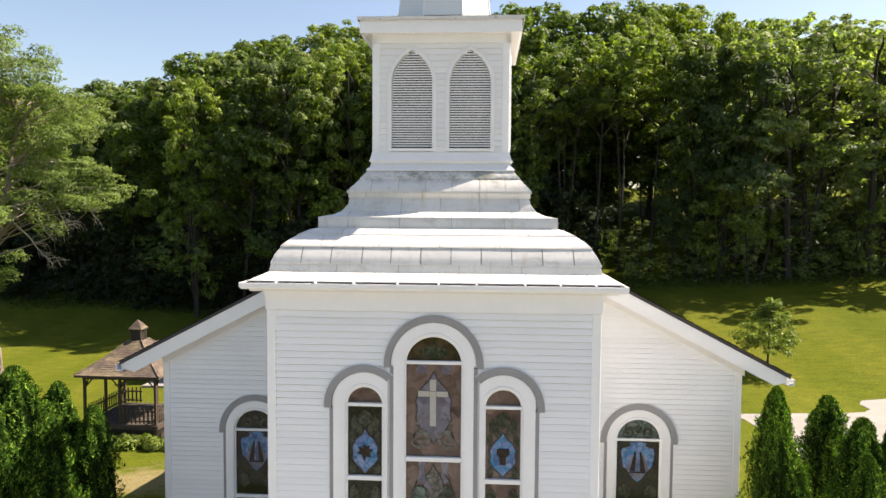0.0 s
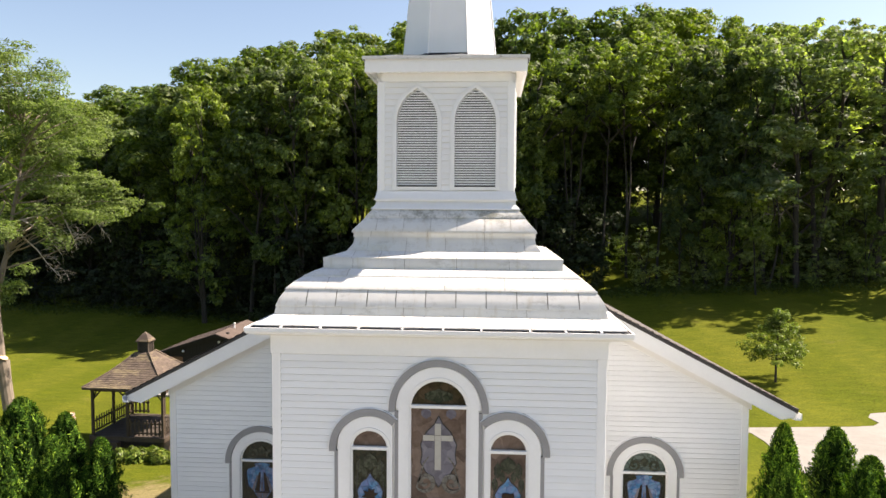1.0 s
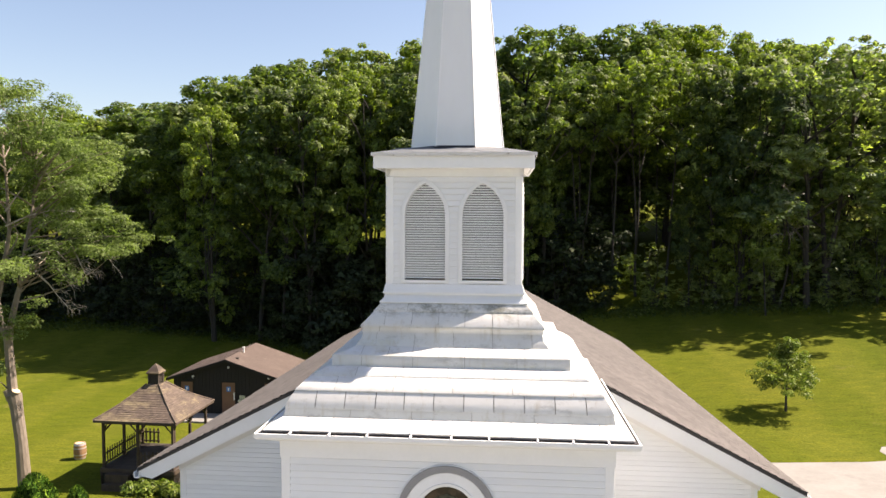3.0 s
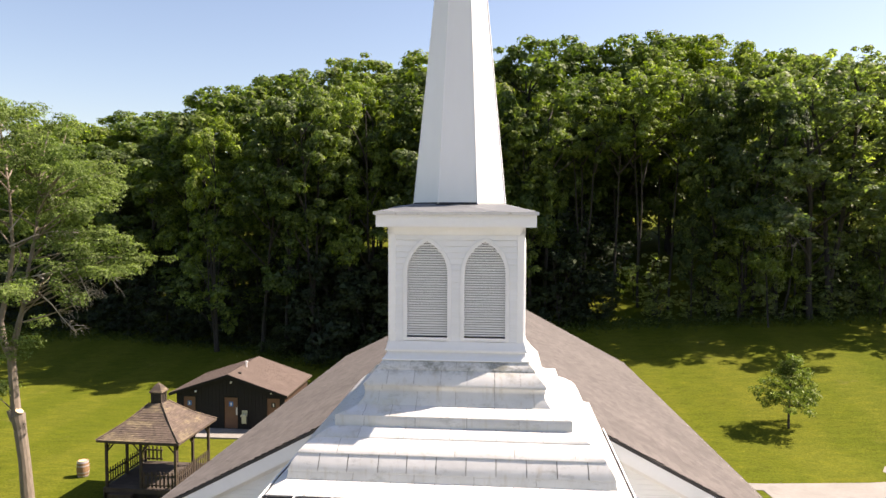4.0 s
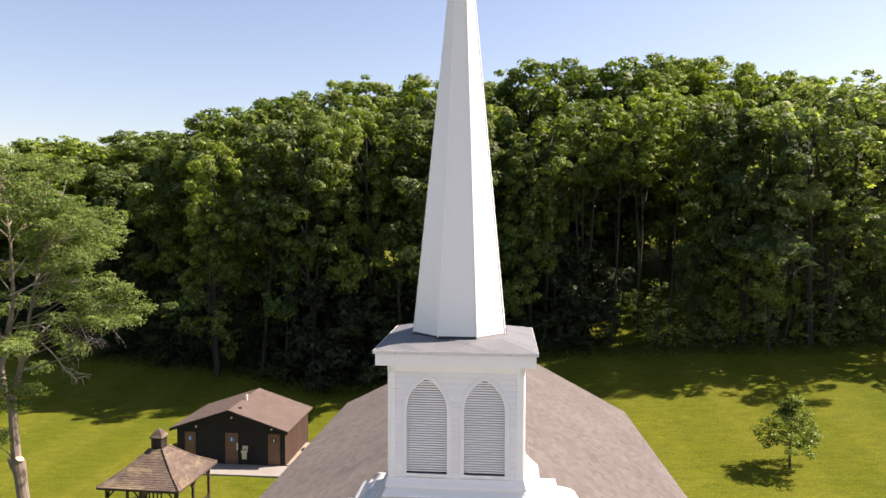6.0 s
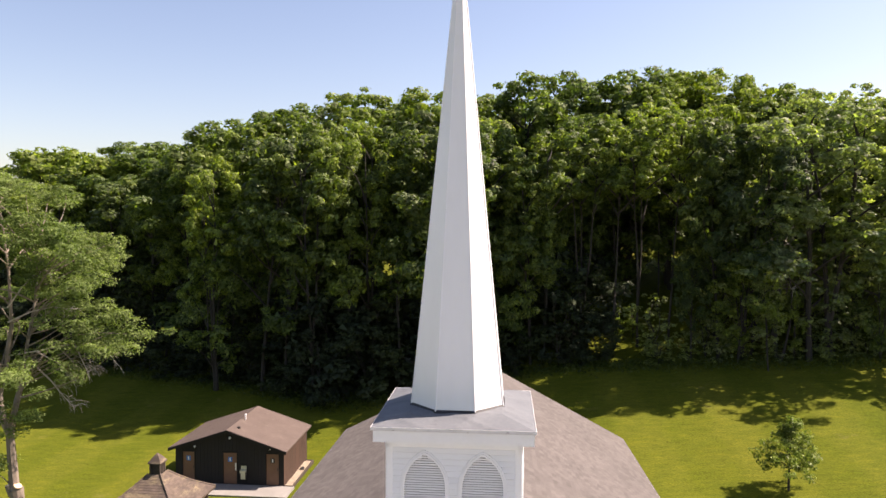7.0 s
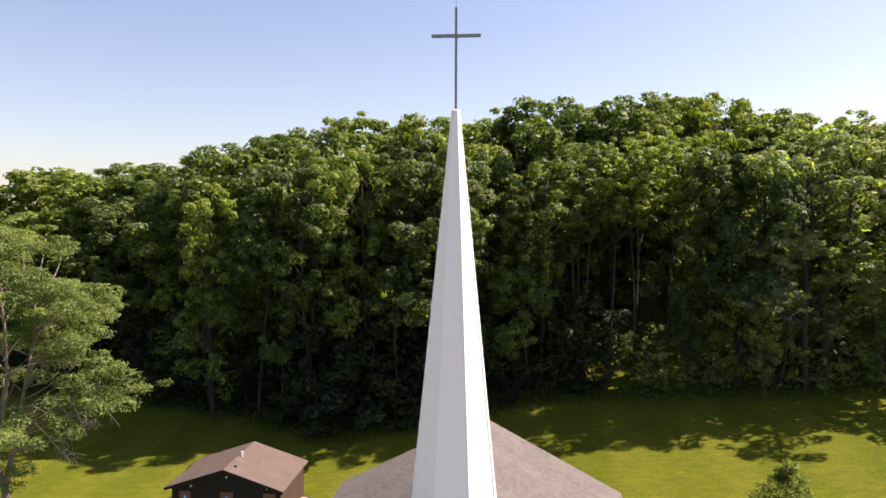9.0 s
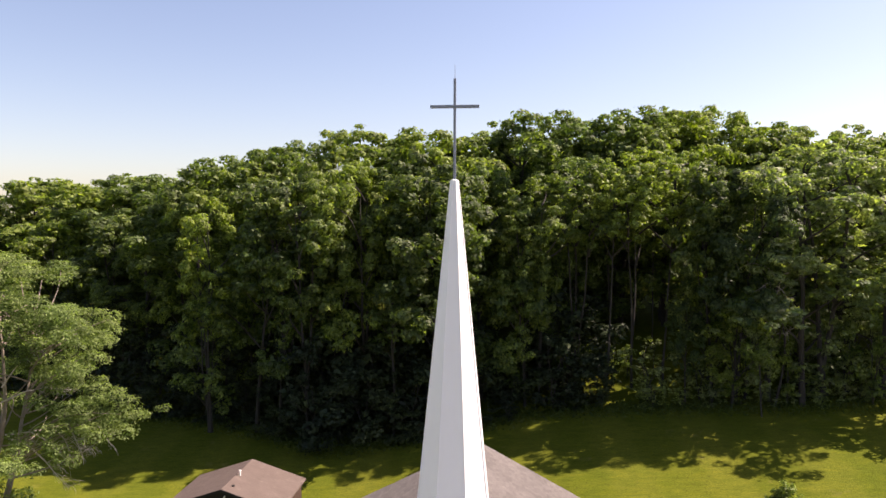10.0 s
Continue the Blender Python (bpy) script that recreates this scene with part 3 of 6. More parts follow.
    return part(name, bm, mat, parent, label)


def ribbon(pts, wid):
    """A flat band of changing width along points in x and z."""
    left, right = [], []
    n = len(pts)
    for i, (x, z) in enumerate(pts):
        x0, z0 = pts[max(i - 1, 0)]
        x1, z1 = pts[min(i + 1, n - 1)]
        l = math.hypot(x1 - x0, z1 - z0) or 1
        nx, nz = -(z1 - z0) / l, (x1 - x0) / l
        h = wid[i] / 2 if isinstance(wid, list) else wid / 2
        left.append((x + nx * h, z + nz * h))
        right.append((x - nx * h, z - nz * h))
    return left + right[::-1]


def spiral(cx, cz, r0, r1, a0, turns, n=26):
    return [(cx + (r0 + (r1 - r0) * i / n) * math.cos(radians(a0 + 360 * turns * i / n)), cz + (r0 + (r1 - r0) * i / n) * math.sin(radians(a0 + 360 * turns * i / n))) for i in range(n + 1)]


def shield(cx, cz, w, h):
    """A pointed, waisted stained-glass shield."""
    half = [(0, 0.5), (0.12, 0.38), (0.34, 0.27), (0.5, 0.10), (0.46, -0.04), (0.5, -0.16), (0.34, -0.30), (0.14, -0.40), (0, -0.5)]
    return [(cx + a * w, cz + b * h) for a, b in half] + [(cx - a * w, cz + b * h) for a, b in half[-2:0:-1]]


def lead_line(outline, y, win):
    pts = outline + outline[:1]
    both = ribbon(pts, 0.015)
    bm = bmesh.new()
    y -= layer()
    strip(bm, both[:len(pts)], both[len(pts):][::-1], y, y + 0.004)
    bmesh.ops.recalc_face_normals(bm, faces=bm.faces[:])
    part("lead_line", bm, M_LEAD, win)


def glaze(w, win, y):
    """Panes and their coloured pieces."""
    LAYER[0] = 0
    cx, g, sp = w["cx"], w["g"], w["spring"]
    tops = sorted(w["bars"], reverse=True) + [w["sill"]]
    kind = w["kind"]
    # panes in M_GLASS_BROWN wear that painted reflection
    upper = {"cross": M_GLASS_OLIVE, "small": M_GLASS_BROWN, "nave": M_GLASS_TEAL if cx > 0 else M_GLASS_DARK}[kind]
    flat_piece([(cx + g + 0.03, tops[0])] + arc(cx, max(sp, tops[0]), g + 0.03, 0, 180, 20) + [(cx - g - 0.03, tops[0])], y, upper, "arched_pane", win, "dark mottled arched pane")
    body = M_GLASS_BROWN if kind == "cross" or cx == 1.030 else M_GLASS_DARK
    for a, b in zip(tops, tops[1:]):
        flat_piece([(cx - g - 0.03, b), (cx + g + 0.03, b), (cx + g + 0.03, a), (cx - g - 0.03, a)], y, body, "pane", win, "dark stained-glass pane")
    yf = y - 0.006

    def scroll(x, z, s, flip, mat):
        pts = [(x + flip * (px - x), pz) for px, pz in spiral(x, z, 0.02 * s, 0.12 * s, 200, 1.35)]
        pts += [(x + flip * s * dx, z + s * dz) for dx, dz in ((0.02, 0.22), (-0.04, 0.30))]
        wid = [0.012 + 0.05 * abs(s) * math.sin(math.pi * (i + 0.5) / len(pts)) for i in range(len(pts))]
        both = ribbon(pts, wid)
        bm = bmesh.new()
        yl = yf - layer()
        strip(bm, both[:len(pts)], both[len(pts):][::-1], yl, yl + 0.004)
        bmesh.ops.recalc_face_normals(bm, faces=bm.faces[:])
        part("scroll_glass", bm, mat, win, "pale opal scroll glass")
    if kind == "cross":
        sh = shield(cx, 6.25, 0.52, 1.05)
        # lavender-grey opal, paled further by a reflection put into the colour
        flat_piece(sh, yf, M_GLASS_LAV, "shield_glass", win, "lavender-grey opal shield glass, paled for a reflection", 0.004)
        lead_line(sh, yf - 0.002, win)
        yc = yf - 0.008
        flat_piece([(cx - 0.045 - 0.01, 5.98), (cx + 0.045 - 0.01, 5.98), (cx + 0.045 - 0.01, 6.41), (cx - 0.045 - 0.01, 6.41)], yc, M_GLASS_CROSS, "cross_glass", win, "pale opal cross glass")
        flat_piece([(cx - 0.045 - 0.01, 6.49), (cx + 0.045 - 0.01, 6.49), (cx + 0.045 - 0.01, 6.66), (cx - 0.045 - 0.01, 6.66)], yc, M_GLASS_CROSS, "cross_glass", win, "pale opal cross glass")
        for s in (-1, 1):
            flat_piece([(cx - 0.01 + s * 0.05, 6.41), (cx - 0.01 + s * 0.215, 6.41), (cx - 0.01 + s * 0.215, 6.49), (cx - 0.01 + s * 0.05, 6.49)], yc, M_GLASS_CROSS, "cross_glass", win, "pale opal cross glass")
        flat_piece([(cx - 0.055, 6.413), (cx + 0.035, 6.413), (cx + 0.035, 6.487), (cx - 0.055, 6.487)], yc, M_GLASS_CROSS, "cross_glass", win, "cross centre glass")
        for s in (-1, 1):
            scroll(cx + s * 0.19, 5.80, 1.25, s, M_GLASS_PALE)
            scroll(cx + s * 0.21, 4.92, 1.2, s, M_GLASS_GREEN)
            flat_piece(shield(cx + s * 0.18, 6.81, 0.15, 0.17), yf, M_GLASS_LAV, "corner_glass", win, "pale opal corner glass")
            flat_piece(shield(cx + s * 0.22, 4.95, 0.2, 0.34), yf, M_GLASS_GREEN, "leaf_glass", win, "green leaf glass")
        for s in (-1, 1):
            flat_piece([(cx + s * 0.10, 5.46), (cx + s * 0.22, 5.46), (cx + s * 0.20, 5.30), (cx + s * 0.24, 5.18), (cx + s * 0.14, 5.12), (cx + s * 0.03, 5.00), (cx + s * 0.03, 5.10), (cx + s * 0.11, 5.22), (cx + s * 0.13, 5.34)], yf, M_GLASS_LAV, "opal_glass", win, "pale opal fleur glass")
            flat_piece(arc(cx + s * 0.20, 4.98, 0.115, 0, 345, 14), yf - 0.004, M_GLASS_TEAL, "roundel_glass", win, "green opal roundel")
        sh = shield(cx, 5.05, 0.30, 0.75)
        flat_piece(sh, yf, M_GLASS_PALE, "shield_glass", win, "pale opal lower shield", 0.004)
        lead_line(sh, yf - 0.002, win)
        flat_piece(shield(cx, 7.06, 0.42, 0.22), yf, M_GLASS_GREEN, "fan_glass", win, "olive fan glass in the arch")
    else:
        zc = 5.58 if kind == "small" else 4.20
        wd, ht = (0.38, 0.66) if kind == "small" else (0.66, 0.86)
        sh = shield(cx, zc, wd, ht)
        if kind == "nave":
            half = ((0, 4.615), (0.10, 4.60), (0.165, 4.585), (0.14, 4.53), (0.20, 4.50), (0.30, 4.475), (0.325, 4.40), (0.31, 4.25), (0.28, 4.10), (0.20, 4.04), (0.16, 3.97), (0.09, 3.87), (0, 3.80))
            sh = [(cx + dx, z) for dx, z in half] + [(cx - dx, z) for dx, z in half[-2:0:-1]]
        flat_piece(sh, yf, M_GLASS_BLUE, "shield_glass", win, "blue opal shield glass", 0.004)
        lead_line(sh, yf - 0.002, win)
        if kind == "small":
            maple = ((0.0, -0.14), (0.02, -0.07), (0.09, -0.085), (0.07, -0.02), (0.12, 0.03), (0.06, 0.04), (0.07, 0.10), (0.02, 0.07), (-0.02, 0.11), (-0.03, 0.05), (-0.10, 0.07), (-0.07, 0.01), (-0.12, -0.03), (-0.05, -0.045), (-0.03, -0.10))
            cup = ((0.04, -0.14), (0.045, -0.03), (0.09, 0.02), (0.085, 0.10), (0.03, 0.085), (-0.03, 0.10), (-0.085, 0.085), (-0.09, 0.02), (-0.05, -0.03), (-0.04, -0.14))
            leafy = [(cx + dx, zc + dz) for dx, dz in (maple if cx < 0 else cup)]
            for s in (-1, 1):
                for dx, dz, w2, h2 in ((0.15, 0.42, 0.11, 0.26), (0.19, 0.22, 0.09, 0.22), (0.18, -0.26, 0.10, 0.20), (0.08, 0.33, 0.08, 0.18)):
                    flat_piece(shield(cx + s * dx, zc + dz, w2, h2), yf, M_GLASS_GREEN, "leaf_glass", win, "green leaf glass")
                pts = [(cx + s * (0.19 + 0.02 * math.sin(k)), zc - 0.30 + 0.16 * k) for k in range(6)]
                both = ribbon(pts, 0.010)
                bm = bmesh.new()
                yl = yf - layer()
                strip(bm, both[:len(pts)], both[len(pts):][::-1], yl, yl + 0.004)
                bmesh.ops.recalc_face_normals(bm, faces=bm.faces[:])
                part("lead_line", bm, M_LEAD, win)
            flat_piece(leafy, yf - 0.004, M_GLASS_UMBER, "emblem_glass", win, "brown leaf emblem")
            flat_piece(shield(cx, zc + 0.50, 0.22, 0.26), yf, M_GLASS_GREEN, "leaf_glass", win, "green leaf glass")
            for s in (-1, 1):
                flat_piece(shield(cx + s * 0.16, zc - 0.62, 0.14, 0.3), yf, M_GLASS_GREEN, "leaf_glass", win, "green leaf glass")
        else:
            for s in (-1, 1):
                flat_piece([(cx + s * 0.030, 4.41), (cx + s * 0.065, 4.41), (cx + s * 0.155, 4.02), (cx + s * 0.050, 4.02)], yf - 0.006, M_GLASS_UMBER, "tablet_glass", win, "dark brown tablet glass")
                flat_piece([(cx + s * 0.078, 4.35), (cx + s * 0.115, 4.33), (cx + s * 0.215, 4.06), (cx + s * 0.165, 4.03)], yf - 0.006, M_GLASS_LAV, "opal_glass", win, "lavender opal glass beside the tablet")
                flat_piece([(cx + s * 0.008, 3.985), (cx + s * 0.13, 3.985), (cx + s * 0.085, 3.90), (cx + s * 0.008, 3.86)], yf - 0.006, M_GLASS_LAV, "opal_glass", win, "lavender opal glass below the tablet")
                lead_line([(cx + s * 0.335, 4.46), (cx + s * 0.365, 4.36), (cx + s * 0.34, 4.18), (cx + s * 0.30, 4.06)], yf - 0.004, win)
                scroll(cx + s * 0.19, 4.80, 0.95, s, M_GLASS_GREEN)
                flat_piece(shield(cx + s * 0.25, 3.62, 0.24, 0.34), yf, M_GLASS_GREEN, "leaf_glass", win, "dark green leaf glass")
            flat_piece(shield(cx, 4.86, 0.16, 0.2), yf, M_GLASS_GREEN, "fan_glass", win)
            flat_piece([(cx - 0.16, 3.99), (cx + 0.16, 3.99), (cx + 0.15, 4.018), (cx - 0.15, 4.018)], yf - 0.006, M_GLASS_UMBER, "tablet_glass", win, "dark brown tablet base glass")
            flat_piece([(cx - 0.02, 4.03), (cx + 0.02, 4.03), (cx, 4.36)], yf - 0.006, M_GLASS_LAV, "opal_glass", win, "lavender opal glass between the tablets")


def build_window(w, wall_y):
    win = new("arched_window")
    win.parent = church
    win["label"] = {"cross": "tall arched stained-glass window with a cross", "small": "narrow arched stained-glass window with blue shield", "nave": "arched stained-glass window with blue shield"}[w["kind"]]
    cx, g, sp, sill = w["cx"], w["g"], w["spring"], w["sill"]
    l, r = w["cas"]
    h0, h1 = w["hood"]
    a0, a1 = w["arc"]
    yo = wall_y
    # white casing: jambs and arched head
    bm = bmesh.new()
    strip(bm, arc(cx, sp, g, 0, 180), arc(cx, sp, h0 - 0.02, 0, 180) if a0 == 0 and a1 == 180 else [(min(max(x, cx - l), cx + r), z) for x, z in arc(cx, sp, h0 - 0.02, 0, 180)], yo - 0.045, yo + 0.10)
    part("arched_casing", bm, M_TRIM, win, "white arched casing")
    part("side_casing", boxes((cx - l, cx - g, yo - 0.0445, yo + 0.10, sill, sp)), M_TRIM, win)
    part("side_casing", boxes((cx + g, cx + r, yo - 0.0445, yo + 0.10, sill, sp)), M_TRIM, win)
    part("window_sill", boxes((cx - l - 0.04, cx + r + 0.04, yo - 0.08, yo + 0.10, sill - 0.07, sill)), M_TRIM, win)
    # inner bead, the moving sash
    bm = bmesh.new()
    path_i = [(cx + g - 0.022, sill)] + arc(cx, sp, g - 0.022, 0, 180) + [(cx - g + 0.022, sill)]
    path_o = [(cx + g + 0.012, sill)] + arc(cx, sp, g + 0.012, 0, 180) + [(cx - g - 0.012, sill)]
    strip(bm, path_i, path_o, yo - 0.012, yo + 0.05)
    part("sash_frame", bm, M_TRIM, win)
    bm = bmesh.new()
    path_i = [(cx + g + 0.016, sill)] + arc(cx, sp, g + 0.016, 0, 180) + [(cx - g - 0.016, sill)]
    path_o = [(cx + g + 0.04, sill)] + arc(cx, sp, g + 0.04, 0, 180) + [(cx - g - 0.04, sill)]
    strip(bm, path_i, path_o, yo - 0.056, yo - 0.040)
    part("bead", bm, M_TRIM, win)
    for i, z in enumerate(sorted(w["bars"], reverse=True)):
        part("glazing_bar", boxes((cx - g, cx + g, yo - 0.02, yo + 0.045, z - (0.024 if i == 0 else 0.033), z + (0.024 if i == 0 else 0.033)), bevel=0.006), M_TRIM, win)
    # grey hood with ears, and the narrow grey strip down the jambs
    bm = bmesh.new()
    strip(bm, arc(cx, sp, h0 - 0.012, a0, a1), arc(cx, sp, h1, a0, a1), yo - 0.06, yo + 0.01)
    if a0 == 0:
        box(bm, cx + h0 - 0.012, cx + h1, yo - 0.0598, yo + 0.01, sp - 0.045, sp)
    if a1 == 180:
        box(bm, cx - h1, cx - h0 + 0.012, yo - 0.0598, yo + 0.01, sp - 0.045, sp)
    part("hood_moulding", bm, M_GREYTRIM, win, "grey hood moulding")
    for x0, x1 in ([(cx - l - 0.055, cx - l)] if l > 0.4 else []) + ([(cx + r, cx + r + 0.055)] if r > 0.4 else []):
        part("grey_strip", boxes((x0, x1, yo - 0.032, yo + 0.01, sill - 0.07, sp - 0.045)), M_GREYTRIM, win, "narrow grey edge strip")
    bm = bmesh.new()
    strip(bm, arc(cx, sp, h1, a0, a1), arc(cx, sp, h1 + 0.016, a0, a1), yo - 0.04, yo + 0.01)
    part("outer_bead", bm, M_TRIM, win)
    glaze(w, win, yo + 0.034)


# vestibule walls
v_front = part("vestibule_wall", wall_with_holes([(-VX, BASE), (VX, BASE), (VX, 7.95), (-VX, 7.95)], [window_hole(w) for w in WINDOWS_V], VY, VY + 0.2), M_SIDING, church, "white clapboard front wall")
lay_boards(v_front, Matrix.Translation((0, VY, 0)), 0.75, 7.65, lambda z: cut_spans(-VX + 0.10, VX - 0.10, [window_cut(w, z) for w in WINDOWS_V]))
for s in (-1, 1):
    side = part("vestibule_wall", boxes((s * VX - 0.1 * (s + 1), s * VX - 0.1 * (s - 1), VY + 0.2, NY, BASE, 7.95)), M_SIDING, church, "white clapboard side wall")
    turn = Matrix.Translation((s * VX, VY if s > 0 else NY, 0)) @ Matrix.Rotation(s * math.pi / 2, 4, "Z")
    lay_boards(side, turn, 0.75, 7.65, lambda z: [(0.10, NY - VY)] if s > 0 else [(0, NY - VY - 0.10)])
    part("corner_board", boxes((s * VX - (0.11 if s > 0 else 0.022), s * VX + (0.022 if s > 0 else 0.11), VY - 0.024, VY + 0.1, 0.6, 7.65), bevel=0.006), M_TRIM, church, "white corner board")
part("frieze_board", boxes((-VX - 0.035, VX + 0.035, VY - 0.04, NY, 7.65, 7.90), (-VX - 0.055, VX + 0.055, VY - 0.06, NY, 7.88, 7.93)), M_TRIM, church, "white frieze board")
part("vestibule_soffit", boxes((-2.60, 2.60, -1.828, NY + 1.0, 7.925, 7.96)), M_SOFFIT, church, "cream soffit under the tower eaves")
for w in WINDOWS_V:
    build_window(w, VY)
part("door_step", boxes((-1.3, 1.3, VY - 1.2, VY, 0.2, 0.95), (-1.3, 1.3, VY - 1.5, VY - 1.2, 0.2, 0.78)), M_CONCRETE, church, "concrete front step")

# nave walls
SLOPE = 0.518


def nave_top(x):
    return 9.42 - SLOPE * abs(x) - 0.30


gable = [(NX0, BASE), (NX1, BASE), (NX1, nave_top(NX1)), (0, nave_top(0)), (NX0, nave_top(NX0))]
n_front = part("nave_wall", wall_with_holes(gable, [window_hole(w) for w in WINDOWS_N], NY, NY + 0.2), M_SIDING, church, "white clapboard gable wall")


def nave_spans(z):
    reach = (9.42 - 0.40 - (z + ROW / 2)) / SLOPE
    a, b = max(NX0 + 0.11, -reach), min(NX1 - 0.11, reach)
    cuts = [window_cut(w, z) for w in WINDOWS_N]
    return cut_spans(a, b, cuts + [(-VX, VX)])


lay_boards(n_front, Matrix.Translation((0, NY, 0)), 0.75, 7.6, nave_spans)
for w in WINDOWS_N:
    build_window(w, NY)
REAR = 21.4
for s, xw in ((-1, NX0), (1, NX1)):
    side = part("nave_wall", boxes((min(xw, xw - s * 0.2), max(xw, xw - s * 0.2), NY + 0.2, REAR, BASE, 5.42)), M_SIDING, church, "white clapboard long wall")
    turn = Matrix.Translation((xw, NY if s > 0 else REAR, 0)) @ Matrix.Rotation(s * math.pi / 2, 4, "Z")
    lay_boards(side, turn, -0.1, 5.35, lambda z: [(0.0, REAR - NY)])
    part("corner_board", boxes((xw - (0.11 if s > 0 else 0.022), xw + (0.022 if s > 0 else 0.11), NY - 0.024, NY + 0.1, 0.6, 6.05), bevel=0.006), M_TRIM, church, "white corner board")
part("nave_wall", wall_with_holes([(NX0, BASE - 2), (NX1, BASE - 2), (NX1, 5.3), (0, 8.1), (NX0, 5.3)], [], REAR + 0.2, REAR), M_SIDING, church, "white rear gable wall")
part("foundation", boxes((NX0 - 0.05, NX1 + 0.05, NY - 0.05, REAR + 0.25, -2.6, 0.0), (-VX - 0.05, VX + 0.05, VY - 0.05, NY, -2.6, 0.70), (NX0 - 0.05, NX1 + 0.05, NY - 0.05, NY + 0.5, -2.6, 0.70)), M_FOUNDATION, church, "grey block foundation")

# nave roof: eave points front and rear, ridge falls slightly to the rear
RF, RR = 1.74, 22.0
EAVES = {1: ((6.47, 6.05), (6.46, 5.14)), -1: ((-6.47, 6.06), (-6.82, 5.20))}
RIDGE = (9.42, 8.58)


def roof_point(s, u, v, lift=0.0):
    """u: 0 at the front rake, 1 at the rear; v: 0 at the ridge, 1 at the eave."""
    (x0, z0), (x1, z1) = EAVES[s]
    ex, ez, rz = x0 + (x1 - x0) * u, z0 + (z1 - z0) * u, RIDGE[0] + (RIDGE[1] - RIDGE[0]) * u
    return Vector((ex * v, RF + (RR - RF) * u, rz + (ez - rz) * v + lift))


roof = new("nave_roof")
roof.parent = church
roof["label"] = "brown asphalt shingle gable roof"
for s in (-1, 1):
    bm = bmesh.new()
    NU, NV = 24, 8
    top = [[bm.verts.new(roof_point(s, i / NU, k / NV, -0.010)) for k in range(NV + 1)] for i in range(NU + 1)]
    low = [[bm.verts.new(roof_point(s, i / NU, k / NV, -0.075)) for k in range(NV + 1)] for i in range(NU + 1)]
    for i in range(NU):
        for k in range(NV):
            bm.faces.new((top[i][k], top[i + 1][k], top[i + 1][k + 1], top[i][k + 1]))
            bm.faces.new((low[i][k + 1], low[i + 1][k + 1], low[i + 1][k], low[i][k]))
        bm.faces.new((top[i][NV], top[i + 1][NV], low[i + 1][NV], low[i][NV]))
    for k in range(NV):
        bm.faces.new((top[0][k], top[0][k + 1], low[0][k + 1], low[0][k]))
        bm.faces.new((top[NU][k + 1], top[NU][k], low[NU][k], low[NU][k + 1]))
    bmesh.ops.recalc_face_normals(bm, faces=bm.faces[:])
    part("roof_deck", bm, M_DARKEDGE, roof, "dark roof deck edge")
    # rake fascia, in two steps, and the sloped soffit behind it
    for y0, y1, d0, d1, nm, mat in ((RF + 0.012, RF + 0.06, 0.078, 0.37, "rake_board", M_TRIM), (RF + 0.06, RF + 0.11, 0.078, 0.28, "rake_board", M_TRIM), (RF + 0.11, NY + 0.02, 0.16, 0.205, "rake_soffit", M_SOFFIT), (NY - 0.05, NY + 0.02, 0.205, 0.50, "rake_frieze", M_SOFFIT)):
        bm = bmesh.new()
        xe = s * 6.44 if nm != "rake_frieze" else s * 5.72
        xt = xe - s * 0.27 if nm == "rake_board" else xe
        prism(bm, [(0, RIDGE[0] - d0), (xe, RIDGE[0] - abs(xe) * SLOPE - d0), (xe, RIDGE[0] - abs(xe) * SLOPE - d0 - 0.10), (xt, RIDGE[0] - abs(xt) * SLOPE - d1), (0, RIDGE[0] - d1)], y0, y1)
        bmesh.ops.recalc_face_normals(bm, faces=bm.faces[:])
        part(nm, bm, mat, church)
    # side gutter and fascia
    (x0, z0), (x1, z1) = EAVES[s]
    bm = bmesh.new()
    sec = [(0.0, -0.02), (0.10, -0.02), (0.12, -0.0), (0.12, 0.10), (0.105, 0.10), (0.09, 0.01), (0.015, 0.01), (0.015, 0.12), (0.0, 0.12)]
    ends = [[bm.verts.new((x + s * dx - s * 0.06, y, z - 0.17 + dz)) for dx, dz in sec] for x, y, z in ((x0, RF - 0.03, z0), (x1, RR, z1))]
    for k in range(len(sec)):
        bm.faces.new((ends[0][k], ends[0][(k + 1) % len(sec)], ends[1][(k + 1) % len(sec)], ends[1][k]))
    bm.faces.new(ends[0])
    bm.faces.new(ends[1])
    bmesh.ops.recalc_face_normals(bm, faces=bm.faces[:])
    part("eave_gutter", bm, M_TRIM, church, "white eave gutter")
    bm = bmesh.new()
    ends = [[bm.verts.new((x + s * dx, y, z + dz)) for dx, dz in ((-0.02, 0.022), (0.010, 0.008), (0.010, -0.075), (0.002, -0.075), (0.002, 0.0), (-0.02, 0.014))] for x, y, z in ((x0, RF + 0.02, z0), (x1, RR, z1))]
    for k in range(6):
        bm.faces.new((ends[0][k], ends[0][(k + 1) % 6], ends[1][(k + 1) % 6], ends[1][k]))
    bmesh.ops.recalc_face_normals(bm, faces=bm.faces[:])
    part("eave_drip_edge", bm, M_SOFFIT, roof, "thin pale metal drip edge")
    bm = bmesh.new()
    quad = [roof_point(s, u, v, -0.10) for u, v in ((0.018, 0.86), (0.99, 0.86), (0.99, 0.99), (0.018, 0.99))]
    a, b = [bm.verts.new(p) for p in quad], [bm.verts.new(p + Vector((0, 0, -0.03))) for p in quad]
    bm.faces.new(a)
    bm.faces.new(b[::-1])
